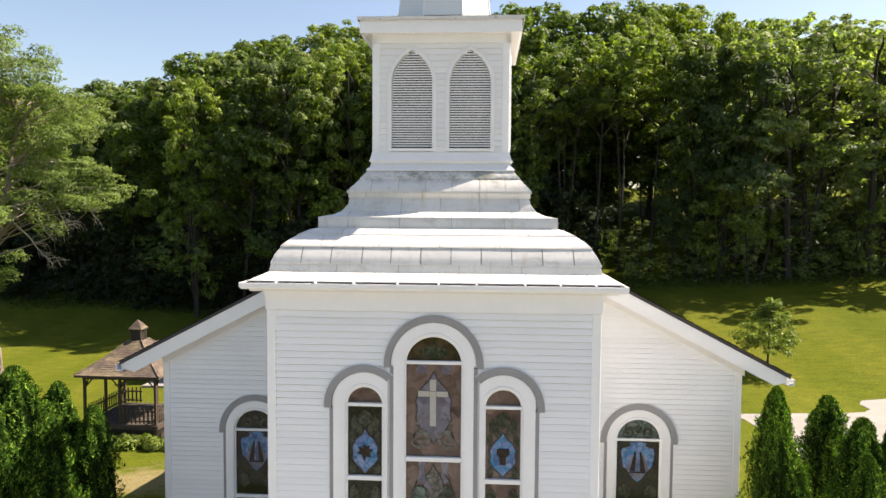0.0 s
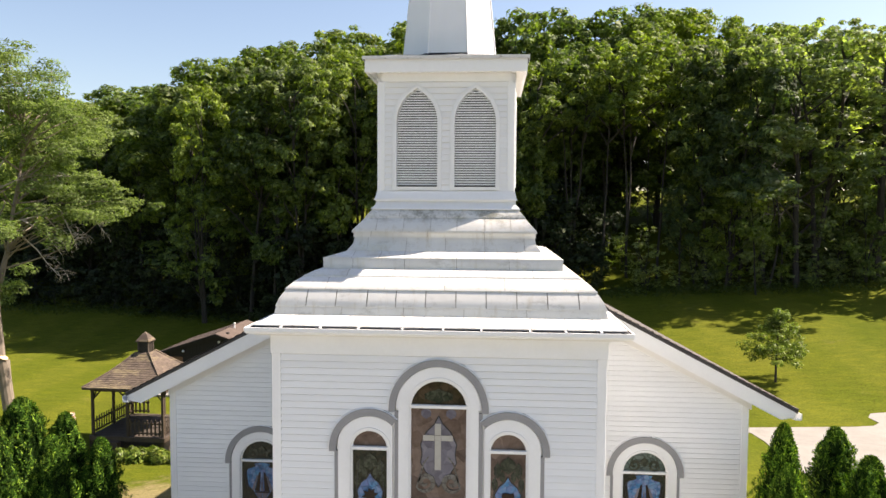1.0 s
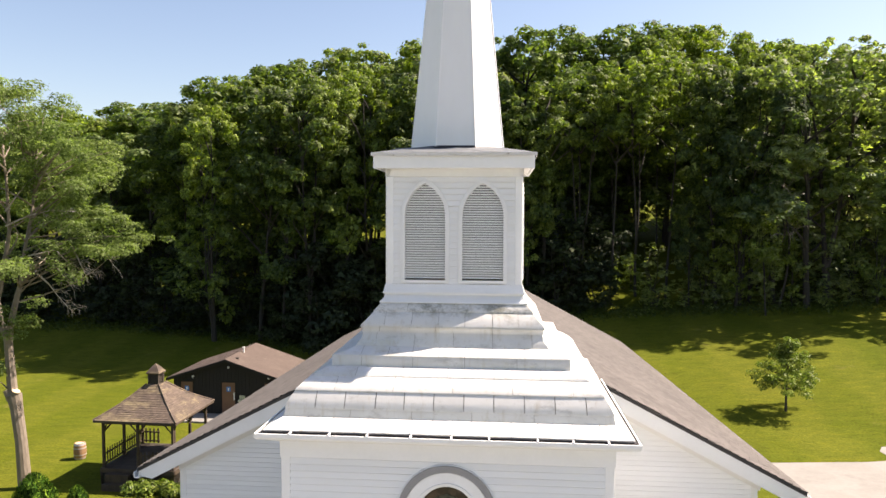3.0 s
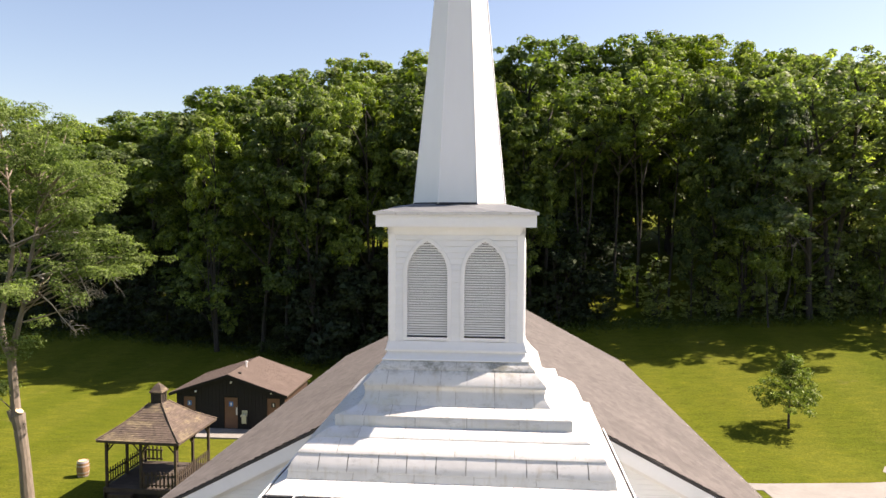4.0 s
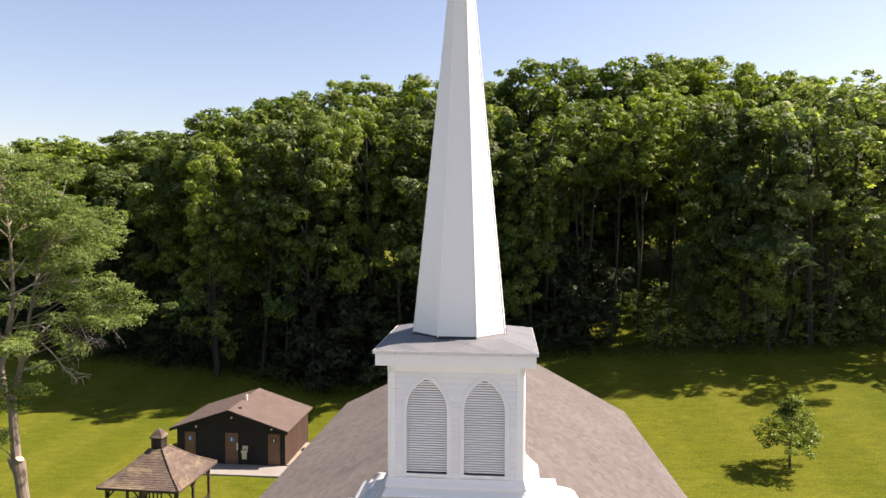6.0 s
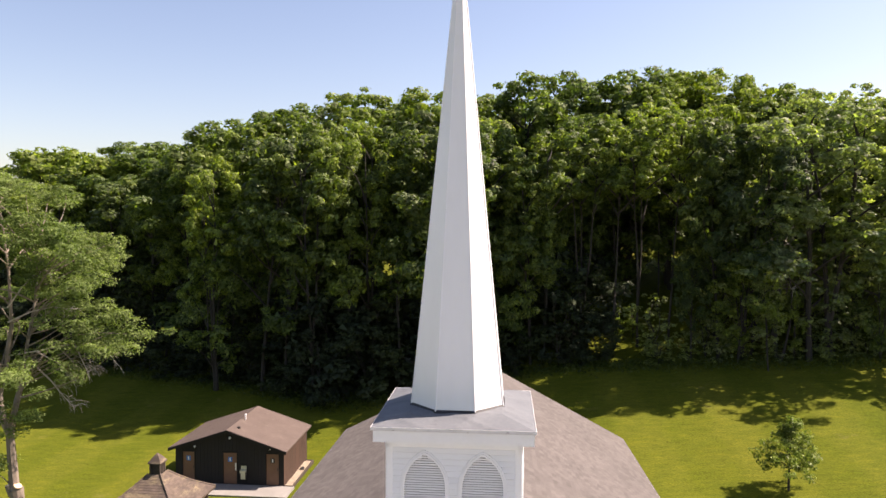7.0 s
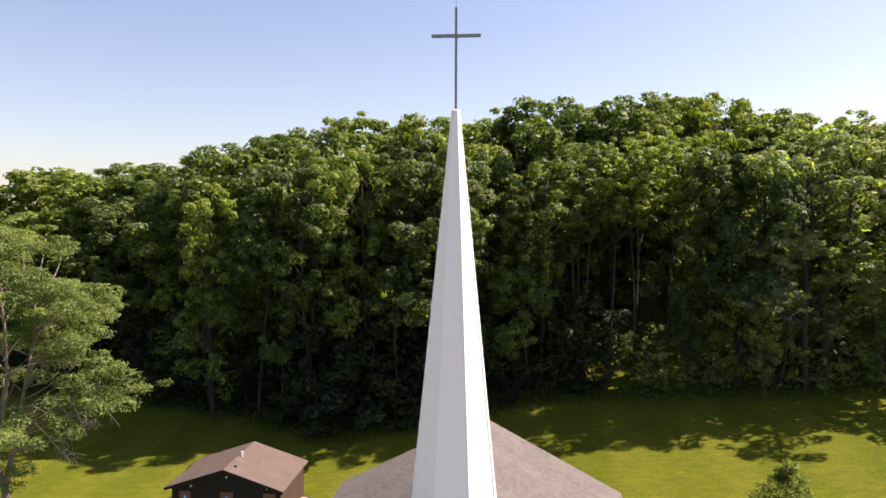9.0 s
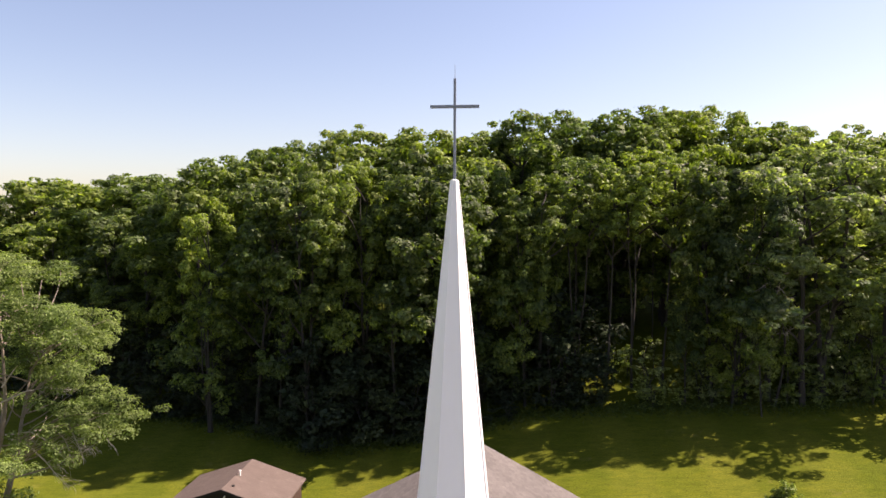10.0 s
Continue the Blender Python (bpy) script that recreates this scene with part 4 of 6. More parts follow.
    for k in range(4):
        bm.faces.new((a[k], b[k], b[(k + 1) % 4], a[(k + 1) % 4]))
    part("eave_soffit", bm, M_SOFFIT, church)


# shingles: courses up each slope; those near the front of the plan are pieces of their own
shin_rng = np.random.default_rng(4)
COURSES, TAB = 46, 0.30
loose, picked = [], []
for s in (-1, 1):
    (x0, z0), (x1, z1) = EAVES[s]
    for c in range(COURSES):
        v0, v1 = c / COURSES, min(1.004, (c + 1.12) / COURSES)
        n = int((RR - RF) / TAB)
        off = shin_rng.uniform(0, 1)
        for k in range(-1, n + 1):
            u0, u1 = (k + off) / n, (k + off + 0.962) / n
            u0, u1 = max(u0, 0.0), min(u1, 1.0)
            if u1 - u0 < 0.002:
                continue
            if abs((v0 + v1) / 2 * 6.4) < 2.6 and (u0 + u1) / 2 * (RR - RF) + RF < 3.4:
                continue
            lift = 0.021 + shin_rng.uniform(-0.002, 0.003)
            quad = [roof_point(s, u0, v0, 0.003), roof_point(s, u1, v0, 0.003), roof_point(s, u1, v1, lift), roof_point(s, u0, v1, lift)]
            skirt = [roof_point(s, u0, v1, lift), roof_point(s, u1, v1, lift), roof_point(s, u1, v1, -0.004), roof_point(s, u0, v1, -0.004)]
            (picked if u0 * (RR - RF) < 1.5 and abs(v0) > 0.42 else loose).append((quad, skirt))


def shingle_mesh(name, items):
    me = bpy.data.meshes.new(name)
    verts, faces = [], []
    for q, sk in items:
        b = len(verts)
        verts += [tuple(p) for p in q] + [tuple(p) for p in sk[2:]]
        faces += [(b, b + 1, b + 2, b + 3), (b + 3, b + 2, b + 4, b + 5)]
    me.from_pydata(verts, [], faces)
    me.materials.append(M_SHINGLE)
    return me


for item in picked[:300]:
    mesh_part("shingle", shingle_mesh("shingle", [item]), M_SHINGLE, roof)
tagged(mesh_part("shingle_field", shingle_mesh("shingle_field", loose + picked[300:]), M_SHINGLE, roof, "brown asphalt shingles"), kind="stuff")
bm = bmesh.new()
for k in range(64):
    u0, u1 = k / 64, (k + 1.1) / 64
    for s in (-1, 1):
        p = [roof_point(s, u0, 0, 0.028), roof_point(s, min(u1, 1), 0, 0.036), roof_point(s, min(u1, 1), 0.02, 0.03), roof_point(s, u0, 0.02, 0.022)]
        bm.faces.new([bm.verts.new(q) for q in p])
part("ridge_cap", bm, M_SHINGLE, roof)

# ---- steeple ----
# tower roof: rings of (half width, front half depth, height)
RINGS = [
    (1.125, 1.125, 10.035), (1.150, 1.150, 9.915), (1.167, 1.167, 9.885), (1.132, 1.132, 9.872), (1.150, 1.150, 9.80), (1.196, 1.196, 9.752), (1.198, 1.198, 9.742),
    (1.182, 1.182, 9.732), (1.278, 1.278, 9.604), (1.455, 1.455, 9.39), (1.475, 1.475, 9.362), (1.44, 1.44, 9.35), (1.435, 1.435, 9.29), (1.45, 1.45, 9.18), (1.52, 1.52, 9.08), (1.64, 1.64, 9.015),
    (1.835, 1.835, 8.975), (1.84, 1.84, 8.96), (1.83, 1.83, 8.81), (1.93, 1.94, 8.79), (2.08, 2.10, 8.715), (2.19, 2.22, 8.64), (2.28, 2.355, 8.545), (2.36, 2.42, 8.42), (2.405, 2.455, 8.30), (2.415, 2.47, 8.18),
    (2.60, 2.81, 8.083), (2.625, 2.85, 8.075)]
# courses between ring numbers, with panel width
COURSE_BANDS = [(0, 3, 0.0), (3, 6, 0.0), (6, 7, 0.0), (7, 8, 0.75), (8, 9, 0.43), (9, 12, 0.9), (12, 14, 0.62), (14, 16, 0.44), (16, 18, 0.80), (18, 20, 0.7), (20, 22, 0.88), (22, 24, 0.435), (24, 25, 0.55), (25, 27, 0.47)]
# seams of the front's courses, along the wall
SEAMS = {8: (-1.08, -0.648, -0.216, 0.204, 0.645, 1.05), 14: (-1.40, -0.978, -0.599, -0.178, 0.223, 0.648, 1.149, 1.543), 22: (-1.95, -1.513, -1.053, -0.628, -0.192, 0.249, 0.688, 1.131, 1.572, 2.017), 24: (-1.42, -0.511, 0.369, 1.27), 25: (-2.05, -1.668, -1.286, -0.86, -0.496, -0.202, 0.09, 0.365, 0.942, 1.324, 1.814, 2.2)}
tower = new("tower_roof")
tower.parent = church
tower["label"] = "bell-shaped tiered roof of white sheet metal"


def ring_edge(i, side, f, off=0.0):
    """A point on ring i; side 0 front, 1 right, 2 back, 3 left; f from 0 to 1 along it; off: moved outward."""
    hx, hf, z = RINGS[i]
    hx, hf, hb = hx + off, hf + off, hx + off
    c = [(-hx, YC - hf), (hx, YC - hf), (hx, YC + hb), (-hx, YC + hb)]
    a, b = Vector(c[side]), Vector(c[(side + 1) % 4])
    p = a.lerp(b, f)
    return Vector((p.x, p.y, z))


bm = bmesh.new()
rings = [[bm.verts.new(ring_edge(i, s, 0, -0.012)) for s in range(4)] for i in range(len(RINGS))]
for a, b in zip(rings, rings[1:]):
    for s in range(4):
        bm.faces.new((a[s], b[s], b[(s + 1) % 4], a[(s + 1) % 4]))
bm.faces.new(rings[-1][::-1])
bmesh.ops.recalc_face_normals(bm, faces=bm.faces[:])
part("roof_core", bm, M_SEAM, tower, "grey underlay seen in the seams")
pan_rng = np.random.default_rng(11)


def seam_f(i, side, cut):
    """Where a seam at a fixed distance along the side crosses ring i."""
    hx, hf, z = RINGS[i]
    if side % 2 == 0:
        lo, hi = -hx, hx
    else:
        lo, hi = (-hf, hx) if side == 1 else (-hx, hf)
    return min(1.0, max(0.0, (cut - lo) / (hi - lo)))


def panel_mesh(i0, i1, side, c0, c1, lift, mat):
    bm = bmesh.new()
    rows = []
    for i in range(i0, i1 + 1):
        off = lift * (i - i0 + 0.15) / (i1 - i0)
        rows.append([bm.verts.new(ring_edge(i, side, seam_f(i, side, c), off)) for c in (c0, c1)])
    for a, b in zip(rows, rows[1:]):
        bm.faces.new((a[0], b[0], b[1], a[1])).smooth = True
    low = [bm.verts.new(v.co + Vector((0, 0, -0.012))) for v in rows[-1]]
    bm.faces.new((rows[-1][0], low[0], low[1], rows[-1][1]))
    bmesh.ops.recalc_face_normals(bm, faces=bm.faces[:])
    me = bpy.data.meshes.new("metal_panel")
    bm.to_mesh(me)
    bm.free()
    me.materials.append(mat)
    return me


for i0, i1, wid in COURSE_BANDS:
    for side in range(4):
        hx, hf, z = RINGS[i1]
        inner = RINGS[i0][0]
        cuts = [-9.0, 9.0]
        if wid and side != 2:
            first = -inner + wid * pan_rng.uniform(0.25, 0.8)
            seams = np.arange(first, inner - 0.12, wid) + pan_rng.uniform(-0.015, 0.015)
            if side == 0:
                seams = SEAMS.get(i0, seams)
            cuts = [-9.0] + [float(x) for x in seams] + [9.0]
        for f0, f1 in zip(cuts, cuts[1:]):
            gap = {22: 0.0065, 25: 0.005}.get(i0, 0.003)
            mat = M_TRIM if i0 < 6 else M_PANEL
            mesh_part("metal_panel", panel_mesh(i0, i1, side, f0 + gap, f1 - gap, 0.014 + pan_rng.uniform(0, 0.005), mat), mat, tower)

# tower gutter on front and sides, with hanger straps
GX, GF = 2.607, -1.832
gsec = [(0.0, 0.0), (0.0, 0.085), (0.008, 0.085), (0.008, 0.012), (0.075, 0.012), (0.095, 0.04), (0.095, 0.075), (0.085, 0.08), (0.085, 0.09), (0.108, 0.09), (0.108, 0.035), (0.082, 0.0)]
bm = bmesh.new()
rows = []
for x, y, ox, oy in ((-GX, 1.95, -1, 0), (-GX, GF, -1, -1), (GX, GF, 1, -1), (GX, 1.95, 1, 0)):
    rows.append([bm.verts.new((x + ox * d, y + oy * d, 7.962 + h)) for d, h in gsec])
for a, b in zip(rows, rows[1:]):
    for k in range(len(gsec)):
        bm.faces.new((a[k], a[(k + 1) % len(gsec)], b[(k + 1) % len(gsec)], b[k]))
bmesh.ops.recalc_face_normals(bm, faces=bm.faces[:])
gutter = part("tower_gutter", bm, M_TRIM, church, "white box gutter")
# dark strips paint the shade inside the gutter and below the roof edge
part("gutter_debris", boxes((-GX - 0.02, GX + 0.02, GF - 0.080, GF - 0.009, 7.98, 8.035), (-GX - 0.02, GX + 0.02, GF - 0.012, GF - 0.002, 8.03, 8.062), (GX + 0.022, GX + 0.078, GF, 1.90, 7.981, 8.034), (-GX - 0.078, -GX - 0.022, GF, 1.90, 7.981, 8.034)), M_DARKEDGE, gutter, "dark strips standing for the shade in the gutter")
for x in (-2.2, -1.635, -1.09, -0.47, 0.104, 0.634, 1.307, 1.795, 2.279):
    part("hanger_strap", boxes((x - 0.014, x + 0.014, GF - 0.105, GF + 0.02, 8.055, 8.066), (x - 0.014, x + 0.014, GF - 0.02, GF - 0.013, 8.00, 8.072)), M_TRIM, gutter)

# belfry
BH = 1.10
belfry = new("belfry")
belfry.parent = church
belfry["label"] = "square white belfry with louvred lancet openings"
LCX, LHALF, LBOT, LSPR, LAPX = 0.475, 0.335, 10.10, 11.15, 11.69
LR = ((LAPX - LSPR) ** 2 + LHALF ** 2) / (2 * LHALF)


def lancet(cx, half, bot, spr, grow=0.0, n=12):
    """A pointed outline, anticlockwise from the lower right."""
    r = LR + grow
    apex = math.acos((LR - LHALF) / r)
    right = [(cx - (LR - LHALF) + r * math.cos(apex * i / n), spr + r * math.sin(apex * i / n)) for i in range(n + 1)]
    left = [(2 * cx - x, z) for x, z in right[-2::-1]]
    return [(cx + half + grow, bot)] + right + left + [(cx - half - grow, bot)]


def lancet_half(z, grow=0.0):
    if z < LBOT - grow or z > LSPR + LR:
        return 0.0
    r = LR + grow
    d = max(0, z - LSPR)
    return max(0.0, math.sqrt(max(0, r * r - d * d)) - (LR - LHALF))


slat_me = bpy.data.meshes.new("slat")
_bm = bmesh.new()
_p = [_bm.verts.new((x, y, z)) for x in (-1, 1) for y, z in ((-0.012, 0.0), (-0.004, 0.0), (0.05, 0.022), (0.05, 0.030), (-0.012, 0.020))]
for f in ((0, 1, 2, 3, 4), (9, 8, 7, 6, 5), (1, 0, 5, 6), (2, 1, 6, 7), (3, 2, 7, 8), (4, 3, 8, 9), (0, 4, 9, 5)):
    _bm.faces.new([_p[i] for i in f])
bmesh.ops.recalc_face_normals(_bm, faces=_bm.faces[:])
_bm.to_mesh(slat_me)
_bm.free()
slat_me.materials.append(M_TRIM)

for side in range(4):
    turn = Matrix.Translation((0, YC, 0)) @ Matrix.Rotation(side * math.pi / 2, 4, "Z") @ Matrix.Translation((0, -BH, 0))
    hw = BH if side % 2 == 0 else BH - 0.15
    holes = [lancet(c, LHALF + 0.01, LBOT, LSPR) for c in (-LCX, LCX)]
    wall = part("belfry_wall", wall_with_holes([(-hw, 9.8), (hw, 9.8), (hw, 12.0), (-hw, 12.0)], holes, 0, 0.15), M_SIDING, belfry, "white clapboard belfry wall")
    wall.matrix_basis = turn
    lay_boards(wall, Matrix.Identity(4), 10.04, 11.80, lambda z: cut_spans(-BH + 0.09, BH - 0.09, [(c - lancet_half(z + 0.03, 0.03), c + lancet_half(z + 0.03, 0.03)) for c in (-LCX, LCX)]))
    for s in (-1, 1):
        part("corner_board", boxes((min(s * (BH - 0.10), s * (BH + 0.012 + 0.001 * side)), max(s * (BH - 0.10), s * (BH + 0.012 + 0.001 * side)), -0.024, 0.02, 10.03, 11.80), bevel=0.004), M_TRIM, wall)
    part("frieze", boxes((-BH - 0.03, BH + 0.03, -0.03, 0.05, 11.80, 11.955)), M_TRIM, wall)
    for c in (-LCX, LCX):
        lv = new("louvre_window")
        lv.parent, lv.matrix_basis = church, turn
        lv["label"] = "white pointed louvred opening"
        bm = bmesh.new()
        strip(bm, lancet(c, LHALF, LBOT - 0.0, LSPR), lancet(c, LHALF, LBOT - 0.0, LSPR, 0.065), -0.036, 0.10)
        box(bm, c - LHALF - 0.065, c + LHALF + 0.065, -0.034, 0.10, LBOT - 0.05, LBOT)
        part("louvre_casing", bm, M_TRIM, lv)
        bm = bmesh.new()
        strip(bm, lancet(c, LHALF, LBOT, LSPR, 0.018), lancet(c, LHALF, LBOT, LSPR, 0.034), -0.05, -0.03)
        part("casing_bead", bm, M_TRIM, lv)
        z = LBOT + 0.028
        while z < LAPX - 0.03:
            h = lancet_half(z + 0.012)
            if h > 0.015:
                ob = new("slat", slat_me)
                ob.parent, ob.matrix_basis = lv, Matrix.Translation((c, 0.02, z)) @ Matrix.Diagonal((h, 1, 1, 1))
            z += 0.0402
# solid dark box: the shade inside the belfry is put into its colour
part("belfry_lining", boxes((-BH + 0.2, BH - 0.2, YC - BH + 0.2, YC + BH - 0.2, 9.9, 11.9)), M_LEAD, belfry, "dark box standing for the unlit belfry interior")

# belfry cornice, its soffit with small ventilation beads, and the flat metal roof
CH = 1.30
part("cornice_soffit", boxes((-CH + 0.04, CH - 0.04, YC - CH + 0.04, YC + CH - 0.04, 11.945, 11.975)), M_SOFFIT, church, "white soffit")
bm = bmesh.new()
for a, b, c, d in ((-CH, CH, YC - CH, YC - CH + 0.04), (-CH, CH, YC + CH - 0.04, YC + CH), (-CH, -CH + 0.04, YC - CH + 0.04, YC + CH - 0.04), (CH - 0.04, CH, YC - CH + 0.04, YC + CH - 0.04)):
    box(bm, a, b, c, d, 11.925, 12.13)
part("cornice_fascia", bm, M_TRIM, church, "white cornice fascia")
part("cornice_top", boxes((-CH + 0.044, CH - 0.044, YC - CH + 0.044, YC + CH - 0.044, 11.98, 12.12)), M_SOFFIT, church)
for k in range(23):
    part("soffit_bead", boxes((-1.21 + k * 0.11 - 0.018, -1.21 + k * 0.11 + 0.018, YC - BH - 0.075, YC - BH - 0.03, 11.93, 11.945)), M_TRIM, church)
bm = bmesh.new()
c0 = [bm.verts.new((x, YC + y, z)) for x, y, z in ((-1.33, -1.33, 12.13), (1.33, -1.33, 12.13), (1.33, 1.33, 12.13), (-1.33, 1.33, 12.13))]
c1 = [bm.verts.new((v.co.x, v.co.y, 12.172)) for v in c0]
c2 = [bm.verts.new((x, YC + y, 12.30)) for x, y in ((-0.78, -0.78), (0.78, -0.78), (0.78, 0.78), (-0.78, 0.78))]
bm.faces.new(c0[::-1])
for a, b in ((c0, c1), (c1, c2)):
    for k in range(4):
        bm.faces.new((a[k], a[(k + 1) % 4], b[(k + 1) % 4], b[k]))
bm.faces.new(c2)
bmesh.ops.subdivide_edges(bm, edges=[e for e in bm.edges if e.calc_length() > 0.5], cuts=22, use_grid_fill=True)
for v in bm.verts:
    if v.co.z > 12.18:
        v.co.z += 0.004 * math.sin(v.co.x * 6.1) * math.sin(v.co.y * 4.7 + 1)
        v.co.z += 0.010 * max(0, math.sin(5.3 * v.co.x + 3.9 * v.co.y + 1.5 * math.sin(2.7 * v.co.y))) ** 7 + 0.008 * max(0, math.sin(4.1 * v.co.x - 6.2 * v.co.y + 1.2 * math.sin(3.1 * v.co.x))) ** 7
cornice_roof = part("cornice_roof", bm, M_CORNICE_TOP, church, "weathered grey metal flat roof with wrinkles")
bm = bmesh.new()
for a, b, c, d in ((-1.336, 1.336, YC - 1.336, YC - 1.331), (-1.336, 1.336, YC + 1.331, YC + 1.336), (-1.336, -1.331, YC - 1.33, YC + 1.33), (1.331, 1.336, YC - 1.33, YC + 1.33)):
    box(bm, a, b, c, d, 12.122, 12.176)
part("drip_edge", bm, M_DRIP, cornice_roof, "chipped white metal drip edge")

# spire: eight tapering panels with raised seams
spire = new("spire")
spire.parent = church
spire["label"] = "tall eight-sided white metal spire"


def oct_ring(ap, z, grow=0.0):
    r = ap / math.cos(math.pi / 8) + grow
    return [Vector((r * math.cos(radians(22.5 + 45 * k)), YC + r * math.sin(radians(22.5 + 45 * k)), z)) for k in range(8)]


r0, r1 = oct_ring(0.80, 12.30), oct_ring(0.068, 19.86)
for k in range(8):
    bm = bmesh.new()
    cols = []
    for j in range(13):
        f = j / 12
        cols.append([bm.verts.new(r0[k].lerp(r1[k], f)), bm.verts.new(r0[(k + 1) % 8].lerp(r1[(k + 1) % 8], f))])
    for a, b in zip(cols, cols[1:]):
        bm.faces.new((a[0], a[1], b[1], b[0]))
    part("spire_panel", bm, M_SPIRE, spire)
    bm = bmesh.new()
    out = Vector((math.cos(radians(22.5 + 45 * k)), math.sin(radians(22.5 + 45 * k)), 0))
    tube(bm, [r0[k] + out * 0.001, r1[k] + out * 0.001], [0.013, 0.009], 6)
    part("spire_seam", bm, M_SPIRE, spire)
bm = bmesh.new()
cap = [bm.verts.new(v) for v in oct_ring(0.074, 19.80)], [bm.verts.new(v) for v in oct_ring(0.070, 19.88)], [bm.verts.new(v) for v in oct_ring(0.03, 19.90)]
for a, b in zip(cap, cap[1:]):
    for k in range(8):
        bm.faces.new((a[k], a[(k + 1) % 8], b[(k + 1) % 8], b[k]))
bm.faces.new(cap[-1])
part("spire_cap", bm, M_SPIRE, spire)
bm = bmesh.new()
lo, hi = [bm.verts.new(v) for v in oct_ring(0.83, 12.285)], [bm.verts.new(v) for v in oct_ring(0.797, 12.335)]
for k in range(8):
    bm.faces.new((lo[k], lo[(k + 1) % 8], hi[(k + 1) % 8], hi[k]))
part("spire_flashing", bm, M_LEAD, spire, "dark base flashing")

cross = new("steeple_cross")
cross.parent = church
cross["label"] = "slim grey metal cross on the spire"
part("cross_post", boxes((-0.023, 0.023, YC - 0.023, YC + 0.023, 19.86, 21.655), bevel=0.004), M_CROSSMETAL, cross)
part("cross_arm", boxes((-0.43, 0.43, YC - 0.027, YC + 0.027, 21.143, 21.197), bevel=0.004), M_CROSSMETAL, cross)
bm = bmesh.new()
tube(bm, [(0, YC, 21.62), (0, YC, 21.90)], [0.006, 0.003], 6)
part("lightning_rod", bm, M_CROSSMETAL, cross)

# ---- gazebo ----
GC = (-16.93, 22.85)
GFL = -1.45
gz0 = gz(*GC)
gazebo = thing("gazebo", "dark timber gazebo with a worn cedar shingle roof", "gazebo", pose(GC[0], GC[1], 0, 0, 0, -1.5))
GE = 2.14
gprof = [(GE, 0.97), (1.75, 1.22), (1.25, 1.56), (0.80, 1.95), (0.33, 2.40)]
groof = new("gazebo_roof")
groof.parent = gazebo
groof["label"] = "flared worn cedar shingle roof"
bm = bmesh.new()
rows = [[bm.verts.new((x * h, y * h, z - 0.03)) for x, y in ((-1, -1), (1, -1), (1, 1), (-1, 1))] for h, z in gprof]
for a, b in zip(rows, rows[1:]):
    for k in range(4):
        bm.faces.new((a[k], a[(k + 1) % 4], b[(k + 1) % 4], b[k]))
under = [bm.verts.new((x * GE, y * GE, 0.87)) for x, y in ((-1, -1), (1, -1), (1, 1), (-1, 1))]
for k in range(4):
    bm.faces.new((under[k], under[(k + 1) % 4], rows[0][(k + 1) % 4], rows[0][k]))
bm.faces.new(under[::-1])
part("roof_board", bm, M_GAZWOOD, groof)


def gprof_at(t):
    """Half width and height along the roof's slope, t from 0 at the eave to 1."""
    f = t * (len(gprof) - 1)
    i = min(int(f), len(gprof) - 2)
    f -= i
    return tuple(gprof[i][k] + (gprof[i + 1][k] - gprof[i][k]) * f for k in (0, 1))


ced_rng = np.random.default_rng(5)
verts, faces, near = [], [], []
for side in range(4):
    R = Matrix.Rotation(side * math.pi / 2, 3, "Z")
    for c in range(17):
        h0, z0 = gprof_at(c / 17)
        h1, z1 = gprof_at(min(1, (c + 1.15) / 17))
        x = -h0
        while x < h0 - 0.02:
            w = ced_rng.uniform(0.10, 0.22)
            xa, xb = x, min(x + w, h0)
            x += w + 0.006
            lift = ced_rng.uniform(0.012, 0.026)
            k = h1 / h0
            q = [(xa, -h0, z0 + lift), (xb, -h0, z0 + lift), (min(max(xb, -h1), h1), -h1, z1 + 0.004), (min(max(xa, -h1), h1), -h1, z1 + 0.004), (xa, -h0, z0 - 0.012), (xb, -h0, z0 - 0.012)]
            q = [R @ Vector(p) for p in q]
            if side == 0 and len(near) < 290:
                near.append(q)
            else:
                b = len(verts)
                verts += [tuple(p) for p in q]
                faces += [(b, b + 1, b + 2, b + 3), (b + 4, b + 5, b + 1, b)]
me = bpy.data.meshes.new("cedar_shingle_field")
me.from_pydata(verts, [], faces)
tagged(mesh_part("cedar_shingle_field", me, M_CEDAR, groof, "worn cedar shingles"), kind="stuff")
for q in near:
    me = bpy.data.meshes.new("cedar_shingle")
    me.from_pydata([tuple(p) for p in q], [], [(0, 1, 2, 3), (4, 5, 1, 0)])
    mesh_part("cedar_shingle", me, M_CEDAR, groof)
for k in range(4):
    bm = bmesh.new()
    sx, sy = ((-1, -1), (1, -1), (1, 1), (-1, 1))[k]
    tube(bm, [(sx * h, sy * h, z + 0.02) for h, z in gprof], [0.045] * len(gprof), 5)
    part("hip_cap", bm, M_CEDAR, groof)
cup = new("cupola")
cup.parent = gazebo
cup["label"] = "small square lattice cupola"
part("cupola_body", boxes((-0.22, 0.22, -0.22, 0.22, 2.2, 2.92)), M_LEAD, cup)
for sx in (-1, 1):
    for sy in (-1, 1):
        part("cupola_post", boxes((sx * 0.25 - 0.035, sx * 0.25 + 0.035, sy * 0.25 - 0.035, sy * 0.25 + 0.035, 2.2, 2.95)), M_DECK, cup)
for side in range(4):
    R = Matrix.Rotation(side * math.pi / 2, 4, "Z")
    for d in (-1, 1):
        for k in range(-2, 3):
            bm = bmesh.new()
